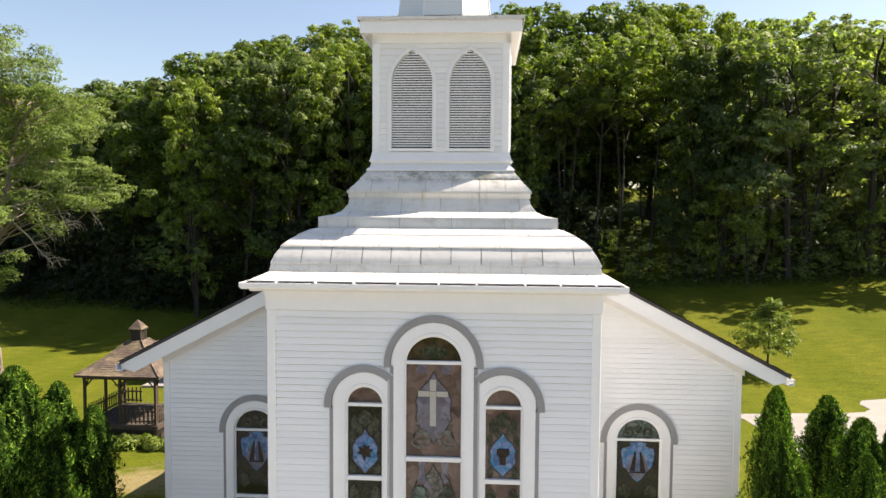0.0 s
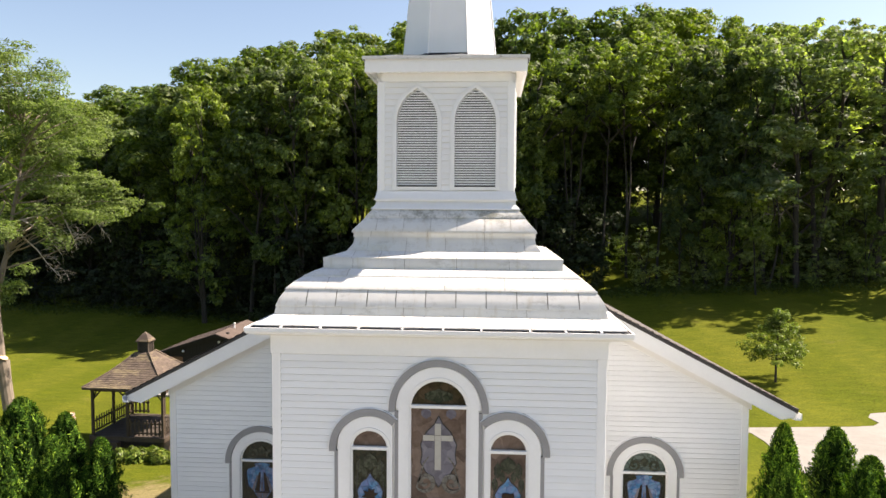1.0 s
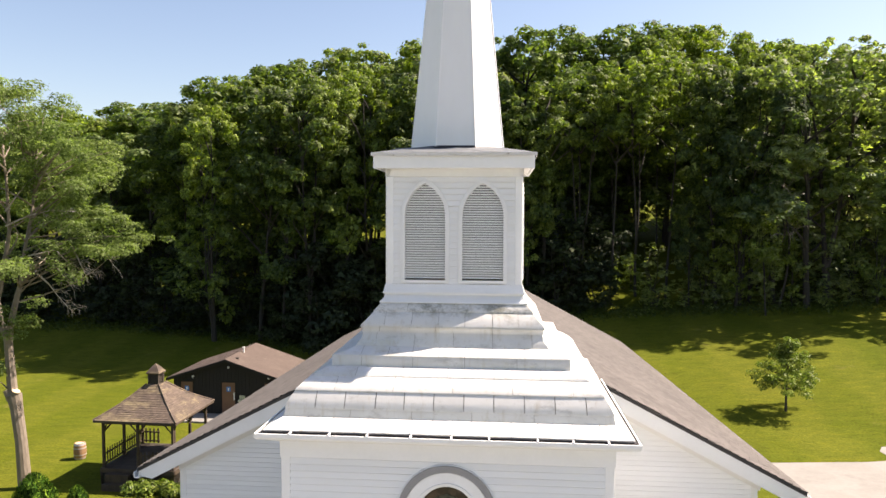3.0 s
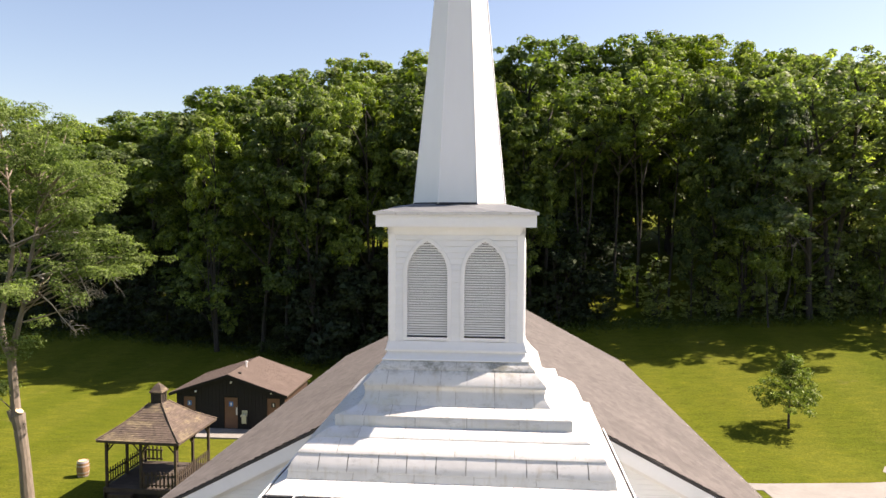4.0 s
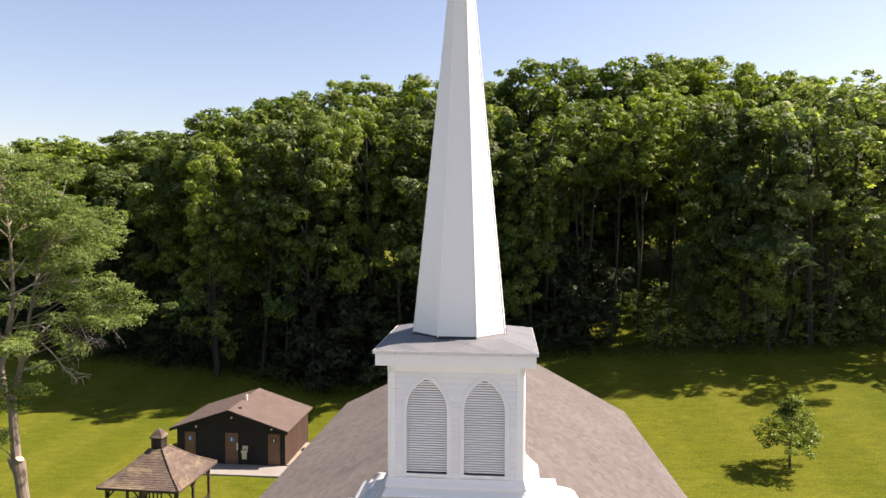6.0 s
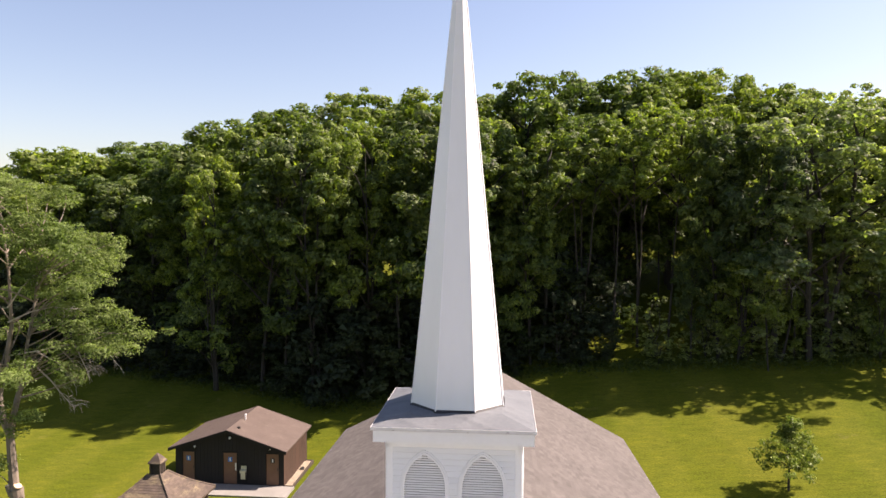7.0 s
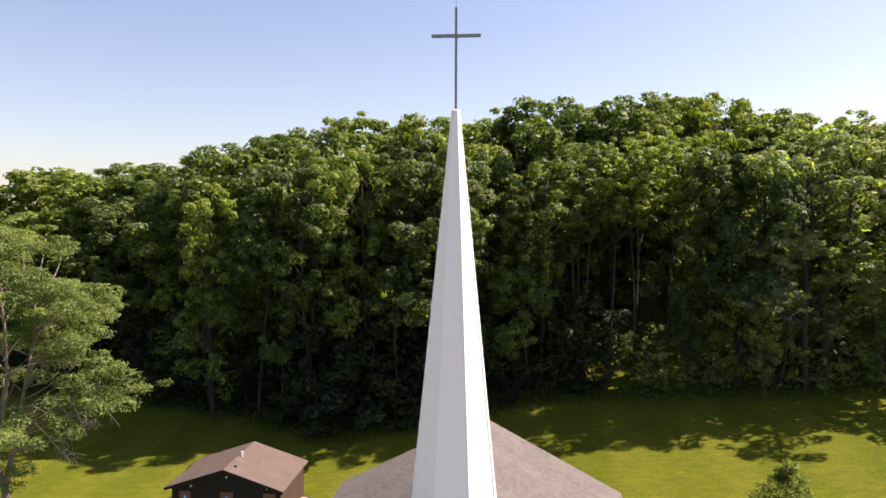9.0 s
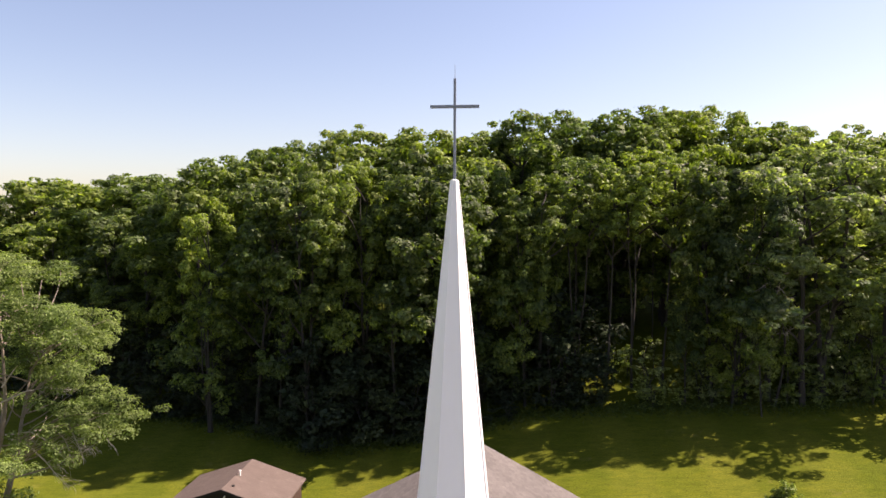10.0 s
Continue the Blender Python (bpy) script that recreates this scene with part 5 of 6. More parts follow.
            a, b = (-0.22, 2.62 - d * 0.22 + k * 0.16), (0.22, 2.62 + d * 0.22 + k * 0.16)
            pts = [(a[0] + (b[0] - a[0]) * f, a[1] + (b[1] - a[1]) * f) for f in np.linspace(0, 1, 15)]
            pts = [p for p in pts if 2.3 < p[1] < 2.94]
            if len(pts) > 2:
                strip(bm, [(x, z - 0.016) for x, z in pts], [(x, z + 0.016) for x, z in pts], -0.262 - 0.006 * d, -0.254 - 0.006 * d)
                ob = part("lattice_strip", bm, M_DECK, cup)
                ob.matrix_basis = R
            else:
                bm.free()
bm = bmesh.new()
low = [bm.verts.new((x * 0.35, y * 0.35, 2.92)) for x, y in ((-1, -1), (1, -1), (1, 1), (-1, 1))]
mid = [bm.verts.new((x * 0.35, y * 0.35, 2.97)) for x, y in ((-1, -1), (1, -1), (1, 1), (-1, 1))]
upv = [bm.verts.new((x * 0.18, y * 0.18, 3.22)) for x, y in ((-1, -1), (1, -1), (1, 1), (-1, 1))]
tip = bm.verts.new((0, 0, 3.42))
bm.faces.new(low[::-1])
for a, b in ((low, mid), (mid, upv)):
    for k in range(4):
        bm.faces.new((a[k], a[(k + 1) % 4], b[(k + 1) % 4], b[k]))
for k in range(4):
    bm.faces.new((upv[k], upv[(k + 1) % 4], tip))
part("cupola_roof", bm, M_CEDAR, cup, "small hipped cedar cap")
PX = 1.80
posts = [(-PX, -PX), (0, -PX), (PX, -PX), (PX, 0), (PX, PX), (0, PX), (-PX, PX), (-PX, 0)]
for x, y in posts:
    part("post", boxes((x - 0.06, x + 0.06, y - 0.06, y + 0.06, gz0 - 0.3, 0.88), bevel=0.008), M_GAZWOOD, gazebo)
    for dx, dy in ((1, 0), (-1, 0), (0, 1), (0, -1)):
        if abs(x + dx * 0.6) <= PX and abs(y + dy * 0.6) <= PX and (abs(x + dx * 0.1) > 1.7 or abs(y + dy * 0.1) > 1.7) and (abs(y) > 1.7 if dx else abs(x) > 1.7):
            bm = bmesh.new()
            tube(bm, [(x, y, 0.30), (x + dx * 0.48, y + dy * 0.48, 0.84)], [0.045, 0.045], 4)
            part("brace", bm, M_GAZWOOD, gazebo)
for s in (-1, 1):
    part("header_beam", boxes((-PX - 0.08, PX + 0.08, s * PX - 0.05, s * PX + 0.05, 0.74, 0.88)), M_GAZWOOD, gazebo)
    part("header_beam", boxes((s * PX - 0.05, s * PX + 0.05, -PX + 0.05, PX - 0.05, 0.742, 0.878)), M_GAZWOOD, gazebo)
for k in range(24):
    y = -1.92 + k * 0.16
    part("deck_board", boxes((-1.92, 1.92, y, y + 0.15, GFL - 0.04, GFL)), M_DECK, gazebo)
for s in (-1, 1):
    part("deck_rim", boxes((-1.92, 1.92, s * 1.93 - 0.02, s * 1.93 + 0.02, GFL - 0.22, GFL - 0.02)), M_GAZWOOD, gazebo)
    part("deck_rim", boxes((s * 1.93 - 0.02, s * 1.93 + 0.02, -1.9, 1.9, GFL - 0.22, GFL - 0.02)), M_GAZWOOD, gazebo)


def fence_run(side, x0, x1):
    """A low picket rail on one side of the gazebo."""
    R = Matrix.Rotation(side * math.pi / 2, 4, "Z")
    rail = new("railing")
    rail.parent, rail.matrix_basis = gazebo, R
    for z in (GFL + 0.14, GFL + 0.62):
        part("rail", boxes((x0, x1, -PX - 0.025, -PX + 0.025, z, z + 0.07)), M_GAZWOOD, rail)
    n = int((x1 - x0) / 0.21)
    for k in range(n):
        x = x0 + (k + 0.5) * (x1 - x0) / n
        bm = bmesh.new()
        prism(bm, [(x - 0.045, GFL + 0.06), (x + 0.045, GFL + 0.06), (x + 0.045, GFL + 0.72), (x + 0.03, GFL + 0.74), (x + 0.045, GFL + 0.80), (x, GFL + 0.88), (x - 0.045, GFL + 0.80), (x - 0.03, GFL + 0.74), (x - 0.045, GFL + 0.72)], -PX - 0.05, -PX - 0.026)
        bmesh.ops.recalc_face_normals(bm, faces=bm.faces[:])
        part("picket", bm, M_GAZWOOD, rail)


for side, x0, x1 in ((0, 0.06, 1.74), (1, -1.74, -0.06), (1, 0.06, 1.74), (2, 0.82, 1.74), (3, -1.74, -0.06), (3, 0.06, 1.74)):
    fence_run(side, x0, x1)
# lattice skirt under the deck
for side in range(4):
    R = Matrix.Rotation(side * math.pi / 2, 4, "Z")
    skirt = new("lattice_skirt")
    skirt.parent, skirt.matrix_basis = gazebo, R
    for d in (-1, 1):
        for k in range(26):
            x = -1.9 + k * 0.15
            h = (GFL - 0.2) - (gz0 - 0.1)
            bm = bmesh.new()
            xa, xb = (x, x + h) if d > 0 else (x + h, x)
            tube(bm, [(max(-1.9, min(1.9, xa)), -1.915 - 0.01 * d, gz0 - 0.1), (max(-1.9, min(1.9, xb)), -1.915 - 0.01 * d, GFL - 0.2)], [0.02, 0.02], 4)
            part("lattice_strip", bm, M_GAZWOOD, skirt)
    part("skirt_backing", boxes((-1.85, 1.85, -1.86, -1.83, gz0 - 0.2, GFL - 0.05)), M_LEAD, skirt)
part("step", boxes((-1.5, -0.3, -2.55, -1.95, gz0 - 0.1, gz0 + 0.35), (-1.5, -0.3, -2.25, -1.95, gz0 + 0.35, GFL - 0.2)), M_GAZWOOD, gazebo)

# ---- restroom building ----
TF, TR, TL0, TL1 = 33.4, 38.75, -21.12, -13.68
TB = -2.28
rest = thing("restroom_building", "dark brown park restroom building with three doors", "building")
DOORS = [(-20.70, -19.76), (-17.86, -16.83), (-14.92, -13.95)]
tg = [(TL0, TB - 0.3), (TL1, TB - 0.3), (TL1, 0.12), (-17.45, 1.34), (TL0, 0.12)]
holes = [[(b, TB), (b, -0.12), (a, -0.12), (a, TB)] for a, b in DOORS]
rwall = part("front_wall", wall_with_holes(tg, holes, TF, TF + 0.15), M_BROWNWALL, rest, "dark brown board wall")
for k in range(30):
    x = TL0 + 0.02 + k * 0.248
    ztop = 0.10 + (1.22 * (1 - abs(x + 0.12 + 17.45) / 3.72))
    for a, b in [(TB, ztop)] if not any(d0 - 0.15 < x < d1 - 0.02 for d0, d1 in DOORS) else [(-0.06, ztop)]:
        if b - a > 0.05:
            part("wall_board", boxes((x, x + 0.235, TF - 0.02, TF + 0.002, a, b)), M_BROWNWALL, rwall)
for xw in (TL0, TL1):
    # sunward wall gets lighter red-brown boards, its sunlight put into the colour
    sw = part("side_wall", boxes((min(xw, xw - 0.15 * np.sign(xw + 17)), max(xw, xw - 0.15 * np.sign(xw + 17)), TF + 0.15, TR, TB - 0.3, 0.12)), M_REDBOARD_LIT if xw == TL1 else M_BROWNWALL, rest, "brown side wall")
    for k in range(21):
        y = TF + 0.03 + k * 0.252
        sgn = 1 if xw == TL1 else -1
        part("wall_board", boxes((min(xw, xw + sgn * 0.02), max(xw, xw + sgn * 0.02), y, y + 0.24, TB, 0.08)), M_REDBOARD_LIT if xw == TL1 else M_BROWNWALL, sw)
part("rear_wall", wall_with_holes(tg, [], TR + 0.15, TR), M_BROWNWALL, rest)
part("floor_slab", boxes((TL0, TL1, TF, TR, TB - 0.6, TB - 0.004)), M_CONCRETE, rest)
for s in (-1, 1):
    bm = bmesh.new()
    xe = -17.45 + s * 4.06
    prism(bm, [(-17.45, 1.46), (xe, 0.12), (xe, 0.02), (-17.45, 1.36)], TF - 0.32, TR + 0.35)
    bmesh.ops.recalc_face_normals(bm, faces=bm.faces[:])
    rf = part("roof_slope", bm, M_BROWNROOF, rest, "brown low-pitched roof")
    for k in range(19):
        y = TF - 0.25 + k * 0.32
        bm = bmesh.new()
        prism(bm, [(-17.45 + s * 0.05, 1.46 - 0.0165 + 0.006), (xe, 0.12 + 0.006), (xe, 0.12 - 0.01), (-17.45 + s * 0.05, 1.46 - 0.0165 - 0.01)], y, y + 0.025)
        bmesh.ops.recalc_face_normals(bm, faces=bm.faces[:])
        part("roof_rib", bm, M_BROWNROOF, rf)
    bm = bmesh.new()
    prism(bm, [(-17.45, 1.43), (xe, 0.09), (xe, -0.08), (-17.45, 1.26)], TF - 0.345, TF - 0.322)
    bmesh.ops.recalc_face_normals(bm, faces=bm.faces[:])
    part("barge_board", bm, M_BROWNWALL, rest)
bm = bmesh.new()
tube(bm, [(-17.2, 35.9, 1.2), (-17.2, 35.9, 1.68), (-17.2, 35.9, 1.70), (-17.2, 35.9, 1.76)], [0.055, 0.055, 0.085, 0.085], 10)
part("vent_pipe", bm, M_WHITE, rest, "white vent pipe")
bm = bmesh.new()
tube(bm, [(-17.0, 34.1, 1.24), (-17.0, 34.1, 1.38), (-17.0, 34.1, 1.40)], [0.11, 0.12, 0.02], 10)
part("roof_vent", bm, M_BROWNWALL, rest)
for i, (a, b) in enumerate(DOORS):
    d = part("door", boxes((a + 0.05, b - 0.05, TF + 0.03, TF + 0.08, TB + 0.01, -0.17), bevel=0.006), M_BROWNDOOR, rest, "closed brown door")
    bm = bmesh.new()
    box(bm, a - 0.02, a + 0.05, TF - 0.03, TF + 0.1, TB, -0.10)
    box(bm, b - 0.05, b + 0.02, TF - 0.03, TF + 0.1, TB, -0.10)
    box(bm, a + 0.05, b - 0.05, TF - 0.03, TF + 0.1, -0.17, -0.10)
    part("door_casing", bm, M_BROWNWALL, d)
    cx = (a + b) / 2
    part("sign_plate", boxes((cx - 0.14, cx + 0.14, TF + 0.015, TF + 0.029, -0.78, -0.46)), M_BLUE if i < 2 else M_LEAD, d, "small square restroom sign")
    part("sign_bar", boxes((cx - 0.04, cx + 0.04, TF + 0.008, TF + 0.014, -0.72, -0.52)), M_WHITE, d)
    part("door_pull", boxes((b - 0.17, b - 0.09, TF - 0.005, TF + 0.03, -1.35, -0.85) if i == 1 else (b - 0.15, b - 0.11, TF + 0.0, TF + 0.03, -1.3, -1.1)), M_WHITE if i == 1 else M_LEAD, d)
for x in (-19.75, -17.3, -14.55):
    bm = bmesh.new()
    zl = 0.22 if x != -17.3 else 0.88
    tube(bm, [(x, TF - 0.02, zl), (x, TF - 0.10, zl), (x, TF - 0.16, zl - 0.04)], [0.06, 0.08, 0.05], 8)
    part("wall_lamp", bm, M_WHITE, rest, "small white wall lamp")
ft = thing("drinking_fountain", "putty-coloured drinking fountain on the wall", "drinking fountain")
part("cabinet", boxes((-16.58, -16.20, TF - 0.20, TF - 0.022, -1.88, -1.25), bevel=0.015), M_LEAD, ft, "dark lower cabinet")
part("back_panel", boxes((-16.58, -16.20, TF - 0.06, TF - 0.022, -1.24, -1.01), bevel=0.01), M_PUTTY, ft)
part("basin", boxes((-16.59, -16.19, TF - 0.34, TF - 0.062, -1.40, -1.24), bevel=0.03), M_PUTTY, ft)
part("front_apron", boxes((-16.55, -16.23, TF - 0.215, TF - 0.203, -1.86, -1.42), bevel=0.004), M_PUTTY, ft)
bm = bmesh.new()
tube(bm, [(-16.4, TF - 0.15, -1.25), (-16.4, TF - 0.15, -1.17), (-16.4, TF - 0.22, -1.15)], [0.015, 0.015, 0.012], 6)
part("spout", bm, M_CROSSMETAL, ft)
tagged(part("walkway", boxes((-21.2, -12.95, 31.5, TF - 0.03, TB - 0.35, TB)), M_CONCRETE), "pale concrete walkway before the restroom doors", "walkway", kind="structure")

# ---- gravel bed with timber edging along the restroom's side wall ----
bed_z = gz(-13.3, 36)
bed = thing("gravel_bed", "pale gravel bed with dark timber edging beside the restroom", "gravel bed")
bed_rng = np.random.default_rng(19)
gravel = grid_sheet(np.linspace(-13.64, -13.14, 8), np.linspace(33.45, 38.3, 60))
for v in gravel.vertices:
    v.co.z = bed_z + 0.15 + bed_rng.uniform(-0.02, 0.03)
mesh_part("gravel", gravel, M_GRAVEL, bed, "pale tan gravel")
for x0, x1, y0, y1 in ((-13.14, -13.02, 33.35, 38.4), (-13.66, -13.14, 33.33, 33.45), (-13.66, -13.14, 38.3, 38.42)):
    part("timber_edge", boxes((x0, x1, y0, y1, bed_z - 0.15, bed_z + 0.2), bevel=0.015), M_GAZWOOD, bed, "dark timber edging")
stone = thing("stone", "dark rounded stone lying on the gravel", "stone", pose(-13.35, 36.6, bed_z + 0.20))
bm = bmesh.new()
bmesh.ops.create_icosphere(bm, subdivisions=2, radius=0.17)
for v in bm.verts:
    v.co = Vector((v.co.x * 0.9, v.co.y * 1.3, v.co.z * 0.7)) * (1 + 0.12 * math.sin(v.co.x * 31 + v.co.y * 23))
part("stone_body", bm, M_BROWNWALL, stone)

# ---- wooden barrel on the lawn ----
bx, by = -22.35, 24.75
bz = gz(bx, by)
barrel = thing("wooden_barrel", "worn oak barrel with pale hoops standing on the lawn", "barrel", pose(bx, by, bz))


def barrel_r(z):
    return 0.27 + 0.06 * (1 - ((z - 0.45) / 0.45) ** 2)


for k in range(18):
    a0, a1 = math.tau * k / 18 + 0.012, math.tau * (k + 1) / 18 - 0.012
    bm = bmesh.new()
    zs = (0, 0.15, 0.3, 0.45, 0.6, 0.75, 0.9)
    outer = [[bm.verts.new((barrel_r(z) * math.cos(a), barrel_r(z) * math.sin(a), z)) for a in (a0, a1)] for z in zs]
    inner = [[bm.verts.new(((barrel_r(z) - 0.03) * math.cos(a), (barrel_r(z) - 0.03) * math.sin(a), z)) for a in (a0, a1)] for z in zs]
    for p, q in zip(outer, outer[1:]):
        bm.faces.new((p[0], p[1], q[1], q[0]))
    for p, q in zip(inner, inner[1:]):
        bm.faces.new((q[0], q[1], p[1], p[0]))
    bm.faces.new((outer[-1][0], outer[-1][1], inner[-1][1], inner[-1][0]))
    part("stave", bm, M_BARREL, barrel)
for z0, z1 in ((0.04, 0.10), (0.24, 0.29), (0.60, 0.66), (0.78, 0.88)):
    bm = bmesh.new()
    rings = [[bm.verts.new((r * math.cos(math.tau * k / 24), r * math.sin(math.tau * k / 24), z)) for k in range(24)] for r, z in ((barrel_r(z0) - 0.02, z0), (barrel_r(z0) + 0.006, z0), (barrel_r(z1) + 0.006, z1), (barrel_r(z1) - 0.02, z1))]
    for p, q in zip(rings, rings[1:]):
        for k in range(24):
            bm.faces.new((p[k], p[(k + 1) % 24], q[(k + 1) % 24], q[k]))
    part("hoop", bm, M_HOOP, barrel, "pale metal hoop")
bm = bmesh.new()
tube(bm, [(0, 0, 0.84), (0, 0, 0.87)], [0.255, 0.25], 20)
part("barrel_head", bm, M_CUTWOOD, barrel, "pale wooden barrel head")


# ---- trees ----
def limb(rng, bm, a, b, r0, r1, sag=0.1, n=5, sides=5):
    """A bent limb from a to b."""
    a, b = Vector(a), Vector(b)
    side = Vector(rng.normal(size=3)) * (b - a).length * 0.08
    pts = [a.lerp(b, i / n) + side * math.sin(math.pi * i / n) + Vector((0, 0, sag * (b - a).length * math.sin(math.pi * i / n))) for i in range(n + 1)]
    tube(bm, pts, [r0 + (r1 - r0) * i / n for i in range(n + 1)], sides)
    return pts


def make_tree(seed, height, radius, base, leaf, per_area, name="tree", mat=None, nlobe=16, nclump=16, stems=1, label="tall leafy deciduous tree at the wood's edge", inner=60, fine=1.0):
    """A woodland tree: tapered stems, limbs to rounded lobes, and on each lobe many small leafy clumps with gaps between."""
    rng = np.random.default_rng(seed)
    tree = thing(name, label, "tree", None, "trees of the wood")
    bm = bmesh.new()
    trunks = []
    for s in range(stems):
        a = s * 2.4 + rng.uniform(0, 1)
        out = (0.3 + 0.25 * radius) if stems > 1 else 0.5 * rng.uniform(0.3, 1)
        trunk = [(0.12 * s + out * math.cos(a) * (i / 6) ** 1.4 + rng.normal() * 0.07, out * math.sin(a) * (i / 6) ** 1.4 + rng.normal() * 0.07, -0.6 + (height * 0.86 + 0.6) * i / 6) for i in range(7)]
        tube(bm, trunk, [(0.10 if base > 8 else 0.24 if stems == 1 else 0.17) * height / 18 * (1 - 0.13 * i) for i in range(7)], 6)
        trunks.append(trunk)
    lobes = []
    for k in range(nlobe):
        f = (k + 0.5) / nlobe
        env = radius * math.sin(math.pi * (0.17 + 0.68 * f)) ** 0.6
        a = k * 2.39996 + rng.uniform(-0.5, 0.5)
        d = env * rng.uniform(0.35, 0.85) * (1 if f < 0.95 else 0.3)
        r = radius * rng.uniform(0.29, 0.43) * (1.1 - 0.25 * f)
        lobes.append((d * math.cos(a), d * math.sin(a), base + (height - base) * f ** 0.75 - r * 0.75, r))
    for x, y, z, r in lobes:
        zt = max(base * 0.7, z - 1.0 - 0.5 * math.hypot(x, y))
        i = min(5, max(0, int(zt / (height * 0.86) * 6)))
        tr = min(trunks, key=lambda q: math.hypot(q[i][0] - x, q[i][1] - y))
        t = Vector(tr[i]).lerp(Vector(tr[i + 1]), 0.5)
        limb(rng, bm, (t.x, t.y, zt), (x, y, z), 0.085 * height / 18, 0.02)
    part("trunk", bm, M_BARK, tree, "dark bark trunk with limbs")
    clumps, fill = [], []
    for x, y, z, r in lobes:
        for _ in range(nclump):
            d = rng.normal(size=3)
            d[2] = d[2] * 0.85 + 0.28
            d = d / np.linalg.norm(d) * r * rng.uniform(0.62, 1.15)
            clumps.append((x + d[0], y + d[1], z + d[2] * 0.8, min(1.0, r * fine * rng.uniform(0.20, 0.46))))
        fill.append((x, y, z, r * 0.72))
    q = np.concatenate([puff_leaves(rng, fill, inner, leaf * 2.0, 0.75, 0.3, make=leaf_tris, shell=0.3), puff_leaves(rng, clumps, per_area, leaf, 0.62, 0.35, make=leaf_tris, shell=0.72, jitter=0.28)])
    mesh_part("crown", tris_mesh("crown", q, mat or M_LEAF), mat or M_LEAF, tree, "green broadleaf crown")
    return tree


def place_trees(kinds, spots):
    """kinds: built trees with their heights; spots: (x, y, top height or None, width factor)."""
    rng = np.random.default_rng(77)
    used = set()
    for i, (x, y, top, wide) in enumerate(spots):
        k = i % len(kinds) if i < len(kinds) else int(rng.integers(len(kinds)))
        tree, h = kinds[k]
        g = gz(x, y)
        s = (top - g) / h
        w = s * wide
        m = pose(x, y, g - 0.1, rng.uniform(-3, 3), rng.uniform(-3, 3), rng.uniform(0, 360)) @ Matrix.Diagonal((w, w, s, 1))
        if k not in used:
            tree.matrix_basis = m
            used.add(k)
        else:
            c = copy_thing(tree, Matrix.Identity(4))
            c.matrix_basis = m


KINDS = [(make_tree(100 + i, h, r, b, 0.135, 420, nlobe=n, nclump=12, stems=st, inner=55), h) for i, (h, r, b, n, st) in enumerate([(18, 5.0, 6.0, 17, 1), (17, 5.2, 4.0, 18, 1), (18, 4.4, 6.5, 16, 2), (16, 5.0, 3.0, 18, 1)])]
TALL = [(make_tree(120 + i, h, r, b, 0.125, 460, nlobe=n - 4, nclump=11, stems=st, label="tall leafy tree with bare lower stems", inner=12, fine=0.8), h) for i, (h, r, b, n, st) in enumerate([(19, 4.7, 12.5, 14, 2), (20, 4.8, 13.5, 14, 3), (19, 4.4, 13.0, 13, 1)])]
FAR = [(make_tree(150 + i, h, r, b, 0.20, 105, nlobe=16, nclump=13, label="leafy tree deep in the wood"), h) for i, (h, r, b) in enumerate([(18, 5.2, 5.0), (17, 5.0, 4.0)])]
# skyline trees of the wood: x, y, height of the top, breadth
SKY = [(-50, 80, 26, 1.37), (-43, 77, 25.8, 1.37), (-37, 74, 26.2, 1.31), (-31, 67, 26.8, 1.2), (-25.5, 64, 27.2, 1.14), (-20.5, 66, 28.8, 1.14), (-15.4, 68, 30.6, 1.14), (-10.5, 68, 29.4, 1.14), (-6.2, 66, 29.8, 1.14), (-1.2, 67, 30, 1.08), (3.6, 66, 32, 1.08), (9.2, 67, 31, 1.14), (14.3, 67, 31.9, 1.14), (19.2, 68, 32.5, 1.03), (23.6, 70.5, 33.2, 1.03), (31.5, 69.5, 30.9, 1.14), (42, 65, 28.8, 1.25), (48, 65, 28.6, 1.25)]
# edge of the wood, in front of them
EDGE = [(-46, 70, 20.5, 1.1), (-39, 65.5, 21.5, 0.95), (-34.0, 63.5, 22.5, 0.75), (-27.2, 54.6, 22.0, 0.75), (-22.6, 54.6, 23.4, 0.75), (-17.2, 52.8, 23.4, 0.8), (-11.8, 55.2, 25.2, 0.8), (-5.2, 53.8, 24.6, 1.0), (-20.0, 56.0, 24.4, 0.9), (-14.5, 58.5, 25.5, 0.9), (-9.0, 59.0, 26.0, 0.9), (-2.8, 61.0, 26.0, 0.9), (-25.0, 60.5, 24.0, 0.7), (-30.5, 62.5, 23.0, 0.7), (-1.2, 57.5, 25.2, 0.85), (3.4, 55.2, 21.5, 0.78), (6.8, 60, 21.0, 0.7), (20.2, 53.8, 25.6, 0.72), (22.4, 53.4, 24.0, 0.85), (25.2, 53.4, 26.0, 1.15), (30.0, 53.8, 27.0, 1.4), (35.0, 53.2, 26.8, 1.5), (27.6, 52.4, 26.8, 1.25), (40.5, 53.5, 25.4, 1.4), (17.8, 53.5, 12.5, 0.7), (23.5, 50.5, 11.5, 0.85)]
# thin-stemmed trees standing open behind the edge
OPEN = [(4.8, 55.4, 24.0, 1.0), (8.4, 56.2, 26.0, 1.05), (10.9, 55.2, 25.5, 1.05), (13.6, 56.4, 26.5, 1.05), (16.2, 55.4, 26.5, 1.05), (12.6, 63, 28.5, 0.75), (16.8, 63, 29.5, 0.8), (-13.0, 60, 26.5, 0.8), (-19.5, 61, 26.0, 0.8), (33.0, 59, 27.0, 0.8)]
